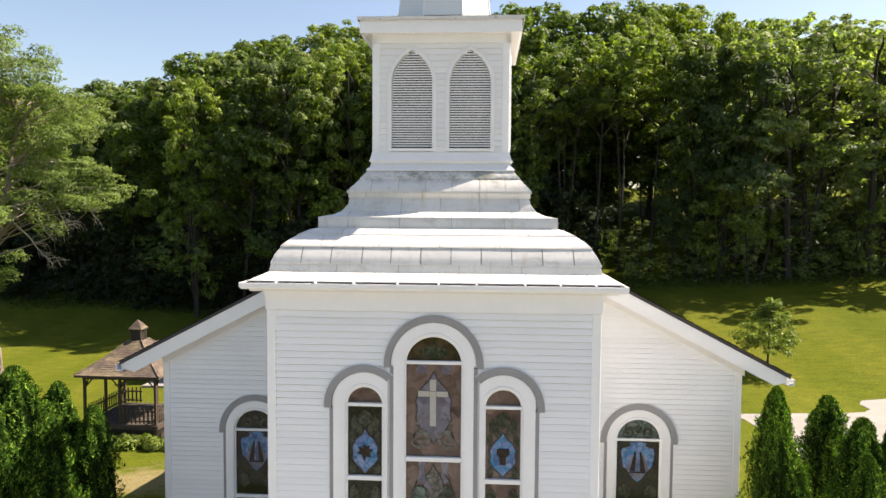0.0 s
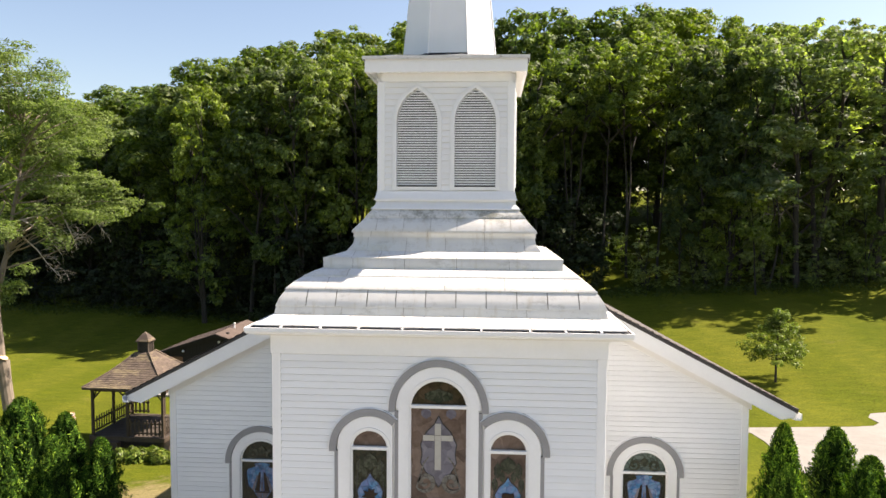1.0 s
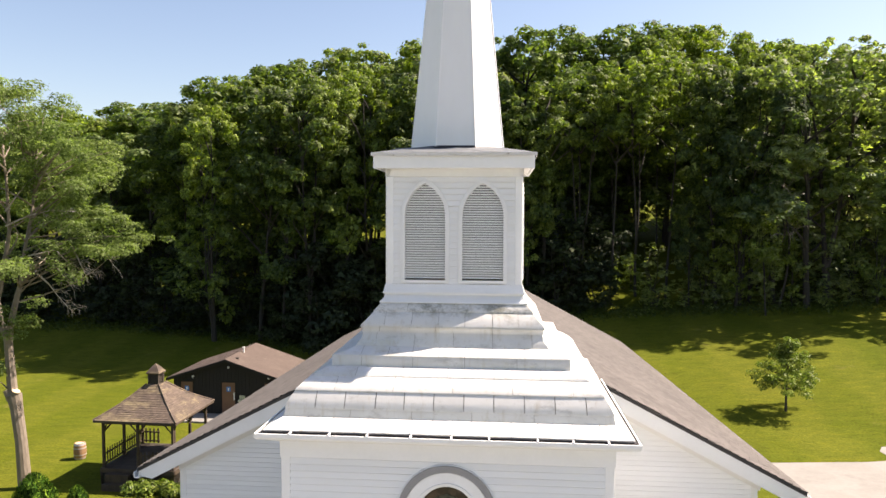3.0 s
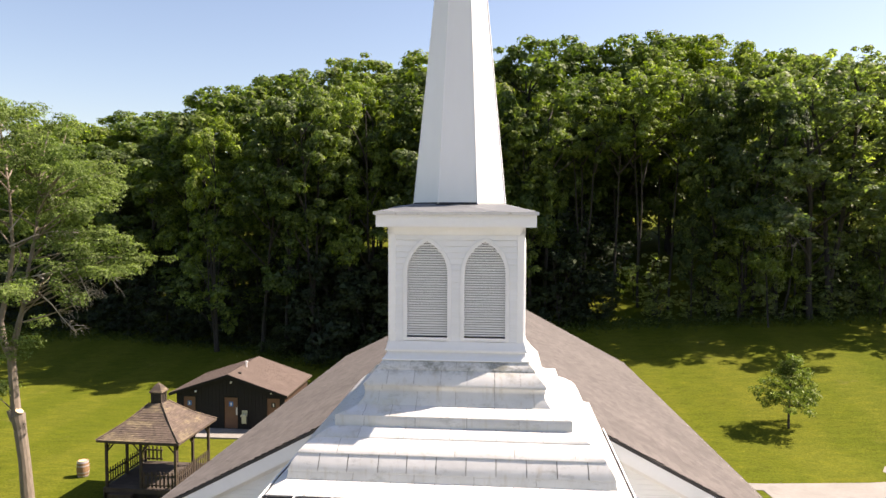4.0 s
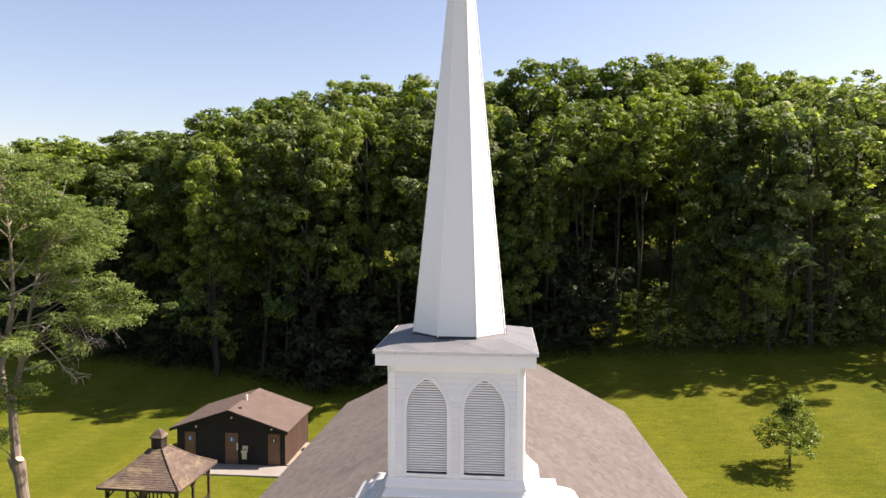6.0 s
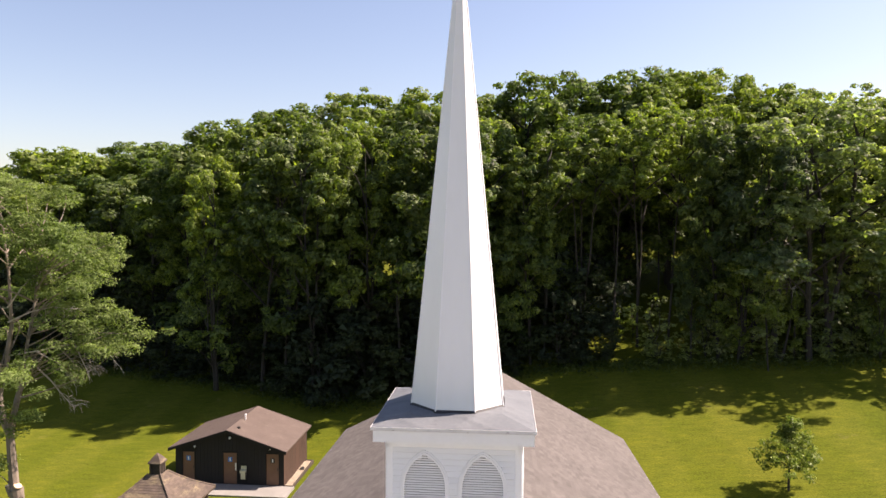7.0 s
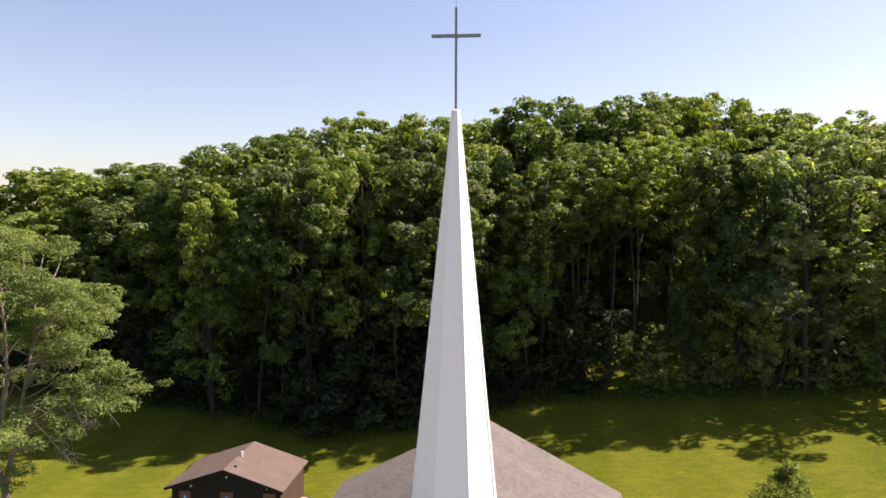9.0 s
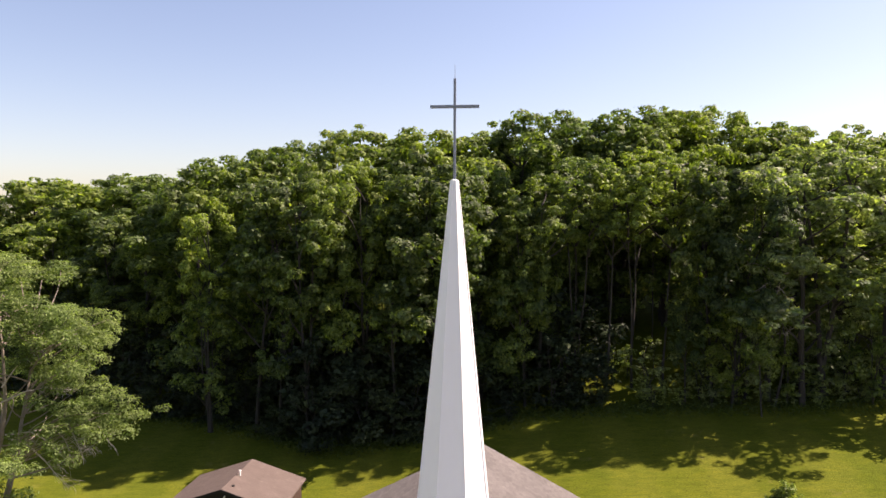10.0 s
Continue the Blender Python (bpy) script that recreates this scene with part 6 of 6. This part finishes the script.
BACK = [(float(x), 86 + 3 * math.sin(x * 0.9), 24.6 + 1.0 * math.sin(x * 0.37), 1.35) for x in np.arange(-84, -24, 5.5)] + [(x, 82 + 4 * math.sin(x), gz(x, 82) + 15.5 + 1.5 * math.sin(x * 1.7), 1.25) for x in range(-96, 64, 10)] + [(x, 74 + 2 * math.sin(x * 2.1), float(np.interp(x, [-20, 4, 22, 34, 60], [26.5, 28.5, 30.4, 29.8, 28.5])) + math.sin(x * 1.3), 1.15) for x in range(-12, 62, 4)] + [(-58, 79, 25.5, 1.2), (-65, 84, 26.0, 1.2), (-55, 72, 20.0, 1.1), (-64, 73, 19.5, 1.2), (-74, 78, 24.0, 1.3), (-84, 80, 25.0, 1.3), (56, 64, 28, 1.2), (64, 62, 28, 1.2)]
PALE = [(make_tree(170 + i, h, r, b, 0.12, 480, mat=M_LEAF_PALE, nlobe=n - 3, nclump=14, stems=st, label="pale green tree at the wood's edge", inner=25, fine=0.7), h) for i, (h, r, b, n, st) in enumerate([(18, 4.6, 5.0, 15, 2), (19, 4.2, 7.0, 14, 2), (17, 4.4, 4.0, 15, 1)])]
EAST = [s for s in EDGE if s[0] > 22.5] + [(28.6, 71.0, 31.3, 1.1), (32.0, 69.0, 30.2, 1.1), (36.5, 65, 29.8, 1.05)]
SPARSE = [(make_tree(140 + i, 18, r, b, 0.135, 430, nlobe=11, nclump=9, stems=2, label="leafy tree with an open crown", inner=15), 18) for i, (r, b) in enumerate([(4.8, 6.0), (4.4, 7.5)])]
# leaf colour darkened to stand for shade below the lit skyline crowns
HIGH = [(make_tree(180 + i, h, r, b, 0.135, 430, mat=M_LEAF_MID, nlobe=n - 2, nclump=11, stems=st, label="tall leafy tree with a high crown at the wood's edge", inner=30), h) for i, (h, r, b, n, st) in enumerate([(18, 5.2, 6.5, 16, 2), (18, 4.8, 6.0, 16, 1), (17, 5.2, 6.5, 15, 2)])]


def thin(spot):
    """Where the sun comes through the crowns in streaks."""
    return -18 < spot[0] < -10 or -36 < spot[0] < -22


place_trees(KINDS, SKY + [s for s in EDGE if -4 < s[0] < 8])
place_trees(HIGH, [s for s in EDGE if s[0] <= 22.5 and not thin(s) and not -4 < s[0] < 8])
place_trees(SPARSE, [s for s in EDGE if thin(s)])
place_trees(TALL, OPEN)
place_trees(PALE, EAST)
place_trees(FAR, BACK)

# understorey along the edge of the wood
UNDER = [(make_tree(200 + i, h, r, b, 0.11, 360, "young_tree", M_LEAF_DARK, n, 8, 2, "leafy understorey tree, leaf colour darkened for shade, below the tall trees", inner=110), h) for i, (h, r, b, n) in enumerate([(7, 3.0, 0.4, 9), (6, 3.4, 0.3, 9), (8, 2.6, 1.0, 9)])]
under_rng = np.random.default_rng(21)
SPOTS = []
for x in np.arange(-60, 52, 4.4):
    ye = float(np.interp(x, [-60, -47, -42, -24, -15, -5, 3, 11, 31, 52], [66, 62, 62, 56.0, 51.0, 52.0, 53.8, 53.4, 53.2, 53])) + under_rng.uniform(0, 1.4)
    SPOTS.append((float(x), ye, gz(x, ye) + (under_rng.uniform(6.5, 8.5) if -19 < x < -3 else under_rng.uniform(3.5, 8.0)), 1.2))
    SPOTS.append((float(x) + 1.2, ye + 2.2, gz(x, ye + 2) + under_rng.uniform(6, 11), 1.1))
    SPOTS.append((float(x) + 2.0, ye + 4.5, gz(x, ye + 4.5) + under_rng.uniform(7, 12), 1.1))
for x in np.arange(-58, 50, 2.6):
    ye = float(np.interp(x, [-60, -47, -42, -24, -15, -5, 3, 11, 31, 52], [66, 62, 62, 56.0, 51.0, 52.0, 53.8, 53.4, 53.2, 53])) + under_rng.uniform(-0.8, 0.8)
    SPOTS.append((float(x), ye, gz(x, ye) + under_rng.uniform(1.6, 3.6), 1.7))
for x, y in ((6, 71), (9, 69.5), (11.5, 71), (14, 69), (16.5, 71), (19, 69.5), (22, 71), (26, 70), (30, 71)):
    SPOTS.append((x, y, gz(x, y) + 8.5, 1.3))
# an opening in the edge, where the sun reaches the floor of the wood
SPOTS = [s for s in SPOTS if not (abs(s[0] - 0.18 * (s[1] + 14)) < 1.7 and s[1] < 57 and s[2] > 5.0) and not (11.5 < s[0] < 27 and abs(s[1] - 57.3 - 0.323 * (s[0] - 12.8)) < 2.4)]
# east understorey takes the lighter leaves, a colour standing for its sun flecks
EASTERN = [(make_tree(220 + i, h, r, b, 0.12, 340, "young_tree", M_LEAF_PALE, n, 9, 2, "grey-green understorey tree below the tall trees", inner=20, fine=0.8), h) for i, (h, r, b, n) in enumerate([(7, 3.0, 0.4, 9), (8, 2.7, 1.0, 9)])]
place_trees(EASTERN, [s for s in SPOTS if s[0] > 14])
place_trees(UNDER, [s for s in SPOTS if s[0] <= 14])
SHRUB = [(make_tree(210 + i, 5, r, 0.2, 0.10, 300, "shrub", M_LEAF_PALE, 8, 9, 2, "grey-green shrub at the foot of the wood"), 5) for i, r in enumerate((2.6, 2.2))]
place_trees(SHRUB, [(float(x), 52.8 + 0.6 * math.sin(x * 1.9), gz(x, 52.8) + 3.2 + 1.6 * math.sin(x * 2.7 + 1), 1.0) for x in np.arange(24.5, 46, 2.3)])

# sunlit young trees in front of the dark edge
YOUNG = [(make_tree(230 + i, 9, r, b, 0.115, 330, "young_tree", M_LEAF, 11, 11, 2, "young sunlit tree before the wood"), 9) for i, (r, b) in enumerate([(3.2, 1.5), (2.7, 2.2)])]
place_trees(YOUNG, [(21.6, 52.6, 13.2, 0.95), (23.4, 54.0, 17.2, 0.8), (33.6, 52.4, 11.8, 0.85), (-27.5, 54.5, 13.0, 0.9), (26.6, 53.0, 9.8, 0.8), (13.4, 58.0, 7.4, 0.8), (11.9, 57.6, 7.0, 0.6)])

LIT = [(make_tree(240 + i, 13, r, 7.8, 0.115, 330, "young_tree", M_LEAF, 8, 11, 1, "slim young tree with a sunlit crown before the wood"), 13) for i, r in enumerate((2.0, 2.4))]
place_trees(LIT, [(-14.0, 53.0, 14.2, 0.95), (-8.9, 53.2, 14.0, 1.0), (-20.0, 53.6, 13.8, 0.9)])

# a dead tree with bare grey twigs among the leafy ones
dead_rng = np.random.default_rng(44)
dead = thing("dead_tree", "bare grey dead tree leaning out of the wood", "tree")
bm = bmesh.new()
dx0, dy0 = 25.3, 52.6
top = limb(dead_rng, bm, (dx0, dy0, gz(dx0, dy0) - 0.3), (dx0 - 1.6, dy0 - 0.6, 15.5), 0.12, 0.03, 0.0, 8, 6)
part("trunk", bm, M_BARK, dead, "dark bark trunk")
for p in top[4:]:
    for _ in range(4):
        bm = bmesh.new()
        a = dead_rng.uniform(0, math.tau)
        reach = dead_rng.uniform(1.2, 2.8)
        tip = p + Vector((reach * math.cos(a), reach * 0.7 * math.sin(a) - 0.5, dead_rng.uniform(-1.3, 1.2)))
        way = limb(dead_rng, bm, p, tip, 0.045, 0.012, 0.12, 5, 4)
        for w in way[2:]:
            for _ in range(2):
                limb(dead_rng, bm, w, w + Vector(dead_rng.normal(size=3)) * 0.55, 0.018, 0.006, 0.1, 3, 3)
        part("branch", bm, M_TWIG, dead, "bare grey branch with fine twigs")

# tall grass and weeds where the mowing stops
wrng = np.random.default_rng(8)
n = 16000
wx = wrng.uniform(-55, 48, n)
wy = np.interp(wx, [-60, -47, -42, -24, -15, -5, 3, 11, 31, 52], [66, 62, 62, 56.0, 51.0, 52.0, 53.8, 53.4, 53.2, 53]) - 1.0 + wrng.normal(0, 0.9, n)
c = np.stack([wx, wy, ground_z(wx, wy) + wrng.uniform(0.03, 0.5, n)], 1)
weeds = mesh_part("tall_grass", quads_mesh("tall_grass", leaf_quads(wrng, c, wrng.normal(size=(n, 3)) * np.array((1, 1, 0.5)), 0.12, 0.3), M_GRASSBLADE), M_GRASSBLADE)
tagged(weeds, "unmown tall grass and weeds at the wood's edge", "tall grass", kind="stuff")

# pale-leaved tree on the lawn with a sawn-off stem
ash_rng = np.random.default_rng(31)
AX, AY = -22.75, 20.3
AZ = gz(AX, AY)
ash = thing("ash_tree", "tall pale-barked tree with sawn stem and dead twigs", "tree")
bm = bmesh.new()
tube(bm, [(AX + 0.42, AY, AZ - 0.4), (AX + 0.38, AY, AZ + 0.15), (AX + 0.24, AY, 0.0), (AX + 0.05, AY, 1.6), (AX - 0.06, AY, 2.3)], [0.42, 0.31, 0.27, 0.28, 0.34], 12)
stems = [[(AX - 0.12, AY, 2.1), (AX - 0.28, AY + 0.1, 3.5), (AX - 0.30, AY, 5.0), (AX - 0.69, AY, 5.9), (AX - 0.88, AY + 0.1, 6.9), (AX - 0.50, AY + 0.2, 8.55), (AX - 0.22, AY + 0.2, 10.3), (AX - 0.4, AY + 0.3, 13.0), (AX - 0.6, AY, 16.5)],
         [(AX - 0.30, AY, 4.8), (AX - 0.05, AY - 0.1, 5.8), (AX + 0.28, AY - 0.2, 6.8), (AX + 0.60, AY - 0.2, 7.85), (AX + 0.85, AY - 0.2, 9.5), (AX + 1.15, AY, 11.5), (AX + 1.35, AY, 14.0)],
         [(AX - 0.70, AY, 8.0), (AX - 1.4, AY + 0.1, 10.0), (AX - 2.8, AY, 12.0), (AX - 4.3, AY, 14.0)]]
for st, r in zip(stems, (0.24, 0.18, 0.13)):
    tube(bm, st, [r * (1 - 0.85 * i / (len(st) - 1)) for i in range(len(st))], 8)
ash_puffs = []
ends = []
for k in range(84):
    z = ash_rng.uniform(8.9, 17.4)
    reach = 6.6 * math.sin(math.pi * min(1, max(0.05, (z - 5.5) / 13.0))) ** 0.6
    a = k * 2.4
    d = reach * ash_rng.uniform(0.35, 1.0)
    x, y = AX - 0.8 + d * math.cos(a), AY + 0.8 * d * math.sin(a)
    ends.append((x, y, z))
ends += [(AX + 2.0, AY + 0.4, 9.4), (AX + 3.0, AY - 0.4, 10.2), (AX + 4.0, AY + 0.3, 10.6), (AX + 2.6, AY, 11.8), (AX + 3.6, AY + 0.2, 12.6), (AX + 1.2, AY - 0.3, 10.6), (AX + 5.0, AY - 0.2, 9.0), (AX + 2.5, AY - 0.5, 8.6), (AX + 3.6, AY, 9.3), (AX + 4.4, AY, 9.6), (AX + 5.1, AY + 0.1, 10.1), (AX + 5.7, AY, 10.0), (AX + 3.2, AY + 0.5, 11.0), (AX + 1.6, AY, 12.6), (AX + 2.4, AY + 0.3, 14.4), (AX + 0.3, AY - 0.4, 6.6), (AX + 0.1, AY - 0.6, 5.6), (AX - 0.9, AY - 0.3, 3.2)]
for x, y, z in ends:
    st = stems[1] if x > AX - 0.2 else stems[0] if x > AX - 2.4 else stems[2]
    zt = min(st[-1][2] - 0.3, max(st[0][2] + 0.1, z - 0.7 - 0.30 * abs(x - AX)))
    k = max(i for i in range(len(st) - 1) if st[i][2] <= zt)
    p = Vector(st[k]).lerp(Vector(st[k + 1]), (zt - st[k][2]) / (st[k + 1][2] - st[k][2]))
    limb(ash_rng, bm, p, (x, y, z), 0.046, 0.012, 0.05)
    if z < 11.2 and math.hypot(x - AX, y - AY) < 2.4 and z > 7:
        continue
    for _ in range(4):
        r = ash_rng.uniform(0.36, 0.80)
        ash_puffs.append((x + ash_rng.normal() * 0.6, y + ash_rng.normal() * 0.6, z + ash_rng.normal() * 0.28, r))
part("trunk", bm, M_PALEBARK, ash, "pale grey-brown bark with forked stems")
mesh_part("crown", quads_mesh("crown", puff_leaves(ash_rng, ash_puffs, 680, 0.066, 0.45, 0.7, 0.45, jitter=0.4), M_LEAF_ASH), M_LEAF_ASH, ash, "layered pale green foliage")
for x, y, z, dx in ((AX - 0.36, AY - 0.05, 2.52, -0.2), (AX + 0.12, AY - 0.1, 2.50, 0.35)):
    bm = bmesh.new()
    tube(bm, [(x - dx * 0.8, y + 0.05, z - 0.5), (x, y, z)], [0.22, 0.20], 12)
    part("sawn_stub", bm, M_PALEBARK, ash, "sawn-off stub")
    bm = bmesh.new()
    d = Vector((dx * 0.8, -0.05, 0.5)).normalized()
    tube(bm, [Vector((x, y, z)), Vector((x, y, z)) + d * 0.015], [0.185, 0.18], 12)
    part("sawn_face", bm, M_CUTWOOD, ash, "pale fresh sawn face")
DEAD = [[(0.0, 8.9), (1.42, 9.15), (3.25, 9.55), (4.5, 9.45), (5.4, 8.55)], [(1.1, 8.5), (2.0, 7.75), (2.3, 7.15), (3.1, 6.4)], [(1.42, 9.15), (2.3, 8.5), (3.05, 7.6)], [(-0.1, 10.5), (1.0, 11.0), (2.1, 11.25), (3.45, 11.2)], [(3.25, 9.55), (3.7, 8.8), (3.95, 8.15)], [(-0.1, 11.2), (0.4, 12.1), (0.9, 12.55), (1.8, 13.1)], [(0.1, 8.7), (0.6, 8.5), (1.1, 8.5)], [(2.3, 9.3), (2.9, 8.7), (3.3, 8.0)]]
for line in DEAD:
    bm = bmesh.new()
    pts = [Vector((AX + dx, AY - 0.15 + 0.25 * math.sin(3 * dx), z)) for dx, z in line]
    n = len(pts)
    tube(bm, pts, [0.045 * (1 - 0.8 * i / (n - 1)) for i in range(n)], 5)
    for k in range(16):
        f = ash_rng.uniform(0.35, 1.0) * (n - 1)
        i = min(n - 2, int(f))
        p = pts[i].lerp(pts[i + 1], f - i)
        q = p + Vector((ash_rng.uniform(-0.1, 0.8), ash_rng.uniform(-0.5, 0.5), ash_rng.uniform(-0.75, 0.25)))
        mid = limb(ash_rng, bm, p, q, 0.011, 0.004, 0.18, 4, 4)
        for _ in range(2):
            limb(ash_rng, bm, mid[2], mid[2] + Vector((ash_rng.uniform(-0.1, 0.4), ash_rng.uniform(-0.3, 0.3), ash_rng.uniform(-0.4, 0.1))), 0.006, 0.003, 0.15, 3, 3)
    part("dead_branch", bm, M_TWIG, ash, "bare grey dead branch")

# staked young tree on the lawn
sap_rng = np.random.default_rng(12)
SX, SY = 17.5, 30.6
SZ = gz(SX, SY)
sap = thing("sapling", "young tree with open crown standing on the lawn", "tree")
bm = bmesh.new()
tube(bm, [(SX, SY, SZ - 0.2), (SX, SY, SZ + 1.5), (SX + 0.08, SY, SZ + 3.0), (SX + 0.1, SY, SZ + 4.0)], [0.075, 0.055, 0.04, 0.012], 7)
puffs = []
for k in range(46):
    f = ((k + 0.5) / 46) ** 1.25
    z = SZ + 1.35 + 2.65 * f
    env = 1.75 * (1 - f) ** 1.25 + 0.22 + 0.30 * math.sin(5 * f)
    a = k * 2.4
    d = env * sap_rng.uniform(0.3, 1.0)
    p = (SX + d * math.cos(a), SY + d * math.sin(a), z + sap_rng.normal() * 0.12)
    bb = bmesh.new()
    limb(sap_rng, bb, (SX + 0.05, SY, max(SZ + 1.3, z - 0.35 * d)), p, 0.02, 0.005, 0.05)
    part("bough", bb, M_BARK, sap)
    for _ in range(6):
        puffs.append((p[0] + sap_rng.normal() * 0.26, p[1] + sap_rng.normal() * 0.26, p[2] + sap_rng.normal() * 0.15, sap_rng.uniform(0.12, 0.30)))
part("trunk", bm, M_BARK, sap, "slim dark stem")
mesh_part("crown", quads_mesh("crown", puff_leaves(sap_rng, puffs, 780, 0.065, 0.7, 0.5, 0.55), M_LEAF_SAP), M_LEAF_SAP, sap, "open grey-green crown")


# ---- arborvitae beside the church ----
def make_arb(seed, h, r):
    rng = np.random.default_rng(seed)
    t = thing("arborvitae", "dense conical green arborvitae shrub", "shrub", None, "arborvitae beside the church")
    bm = bmesh.new()
    tube(bm, [(0, 0, -0.3), (0, 0, h * 0.5), (0, 0, h * 0.9)], [0.09, 0.06, 0.02], 7)
    part("trunk", bm, M_BARK, t)
    # upright feathery sprays set all over an egg-shaped body, and a dark inner mass
    nc = 520
    z0 = h * (1 - rng.uniform(0, 1, nc) ** 1.25) * 0.985
    a0 = rng.uniform(0, math.tau, nc)

    def body(z):
        t = np.clip(z / h, 0, 1)
        return r * (0.80 + 0.20 * np.clip(t / 0.22, 0, 1)) * np.clip(1 - t ** 3.8, 0, 1) ** 0.7

    # broad uneven lobes over the whole shrub
    la, lz, lw = rng.uniform(0, math.tau, 26), h * rng.uniform(0.1, 0.97, 26), rng.uniform(0.06, 0.20, 26)
    near = np.cos(a0[:, None] - la[None, :]) - 1
    lobe = (lw * np.exp(near * 5 - ((z0[:, None] - lz) / 0.42) ** 2)).sum(1)
    per = 64
    da = rng.normal(0, 1, nc * per) * 0.095
    dz = rng.normal(0, 1, nc * per) * 0.12
    a = np.repeat(a0, per) + da
    z = np.repeat(z0 + 0.5 * lobe * rng.uniform(-0.2, 1, nc), per) + dz
    # each spray cluster is a bump with a dark cleft round it
    cleft = 1.10 - 0.26 * np.minimum(1.5, (da / 0.095) ** 2 + (np.minimum(dz, 0) / 0.10) ** 2 + (np.maximum(dz, 0) / 0.18) ** 2)
    rad = np.maximum(0.015, body(np.clip(z, 0, h * 0.995)) * np.repeat(rng.uniform(0.84, 1.10, nc) * (0.93 + lobe) * (1 + 0.10 * np.sin(3 * a0 + 4 * z0 + seed) + 0.07 * np.sin(5 * a0 - 7 * z0)), per) * rng.uniform(0.90, 1.02, nc * per) * cleft)
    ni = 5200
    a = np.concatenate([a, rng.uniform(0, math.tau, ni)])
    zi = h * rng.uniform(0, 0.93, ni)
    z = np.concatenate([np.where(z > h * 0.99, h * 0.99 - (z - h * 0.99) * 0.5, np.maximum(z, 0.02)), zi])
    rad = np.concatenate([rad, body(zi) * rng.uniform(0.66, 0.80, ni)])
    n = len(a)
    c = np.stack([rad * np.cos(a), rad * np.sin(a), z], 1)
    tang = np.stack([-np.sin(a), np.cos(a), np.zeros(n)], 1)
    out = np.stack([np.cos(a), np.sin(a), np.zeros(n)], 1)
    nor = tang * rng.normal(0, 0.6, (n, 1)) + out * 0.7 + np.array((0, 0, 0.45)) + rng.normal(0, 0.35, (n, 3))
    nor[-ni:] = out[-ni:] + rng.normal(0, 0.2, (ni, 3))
    nor /= np.linalg.norm(nor, axis=1, keepdims=True)
    upv = out * 0.8 + np.array((0, 0, 0.9)) + rng.normal(0, 0.45, (n, 3))
    upv -= nor * (upv * nor).sum(1, keepdims=True)
    upv /= np.linalg.norm(upv, axis=1, keepdims=True)
    s = np.cross(nor, upv)
    L = 0.036 * rng.uniform(0.6, 1.4, n)
    L[-ni:] *= 2.2
    L = L[:, None]
    q = np.stack([c - upv * L * 0.7 - s * L * 0.36, c - upv * L * 0.7 + s * L * 0.36, c + upv * L * 1.5], 1)
    mesh_part("foliage", tris_mesh("foliage", q[:-ni], M_ARB), M_ARB, t, "flat green scale-leaf sprays")
    # darkened foliage that shows as shade in the clefts
    mesh_part("core", tris_mesh("core", q[-ni:], M_ARB_DEEP), M_ARB_DEEP, t, "inner sprays in a green darkened for shade")
    return t


ARBS = [make_arb(61 + i, 5.0, r) for i, r in enumerate((0.72, 0.66, 0.78))]
ARB_SPOTS = [(-6.74, 1.25, 5.32, 0.74), (-7.12, 0.35, 5.66, 0.85), (-8.5, 1.5, 6.0, 1.0), (-7.75, -0.3, 6.10, 0.80), (-7.85, 1.9, 5.6, 0.95), (5.92, 1.0, 6.04, 0.66), (5.50, -0.2, 5.74, 0.60), (7.85, 3.2, 5.34, 0.95), (7.26, 0.7, 5.60, 0.82), (6.80, -0.35, 5.33, 0.56), (5.80, -0.3, 5.10, 0.48), (7.85, 0.7, 5.55, 0.80), (7.4, -0.5, 5.1, 0.70), (5.20, -0.4, 4.95, 0.42)]
for i, (x, y, top, w) in enumerate(ARB_SPOTS):
    g = gz(x, y)
    m = pose(x, y, g, 0, 0, 70 * i) @ Matrix.Diagonal((w * 1.0, w * 1.0, (top - g) / 5.0, 1))
    if i < 3:
        ARBS[i].matrix_basis = m
    else:
        copy_thing(ARBS[i % 3], Matrix.Identity(4)).matrix_basis = m

# leafy bed beside the gazebo
h_rng = np.random.default_rng(3)
for k in range(11):
    x, y = -16.8 + 0.30 * k + h_rng.uniform(-0.1, 0.1), 20.25 + h_rng.uniform(-0.35, 0.35)
    plant = thing("hosta_plant", "clump of broad yellow-green leaves beside the gazebo", "plant", pose(x, y, gz(x, y)), "plants by the gazebo")
    n = 300
    a = h_rng.uniform(0, math.tau, n)
    d = h_rng.uniform(0.05, 0.45, n)
    c = np.stack([d * np.cos(a), d * np.sin(a), 0.62 * h_rng.uniform(0.15, 1.0, n) * (1.15 - d)], 1)
    nor = np.stack([np.cos(a), np.sin(a), np.full(n, 1.1)], 1) + h_rng.normal(0, 0.35, (n, 3))
    mesh_part("leaves", quads_mesh("leaves", leaf_quads(h_rng, c, nor, 0.095, 0.38), M_HOSTA), M_HOSTA, plant)
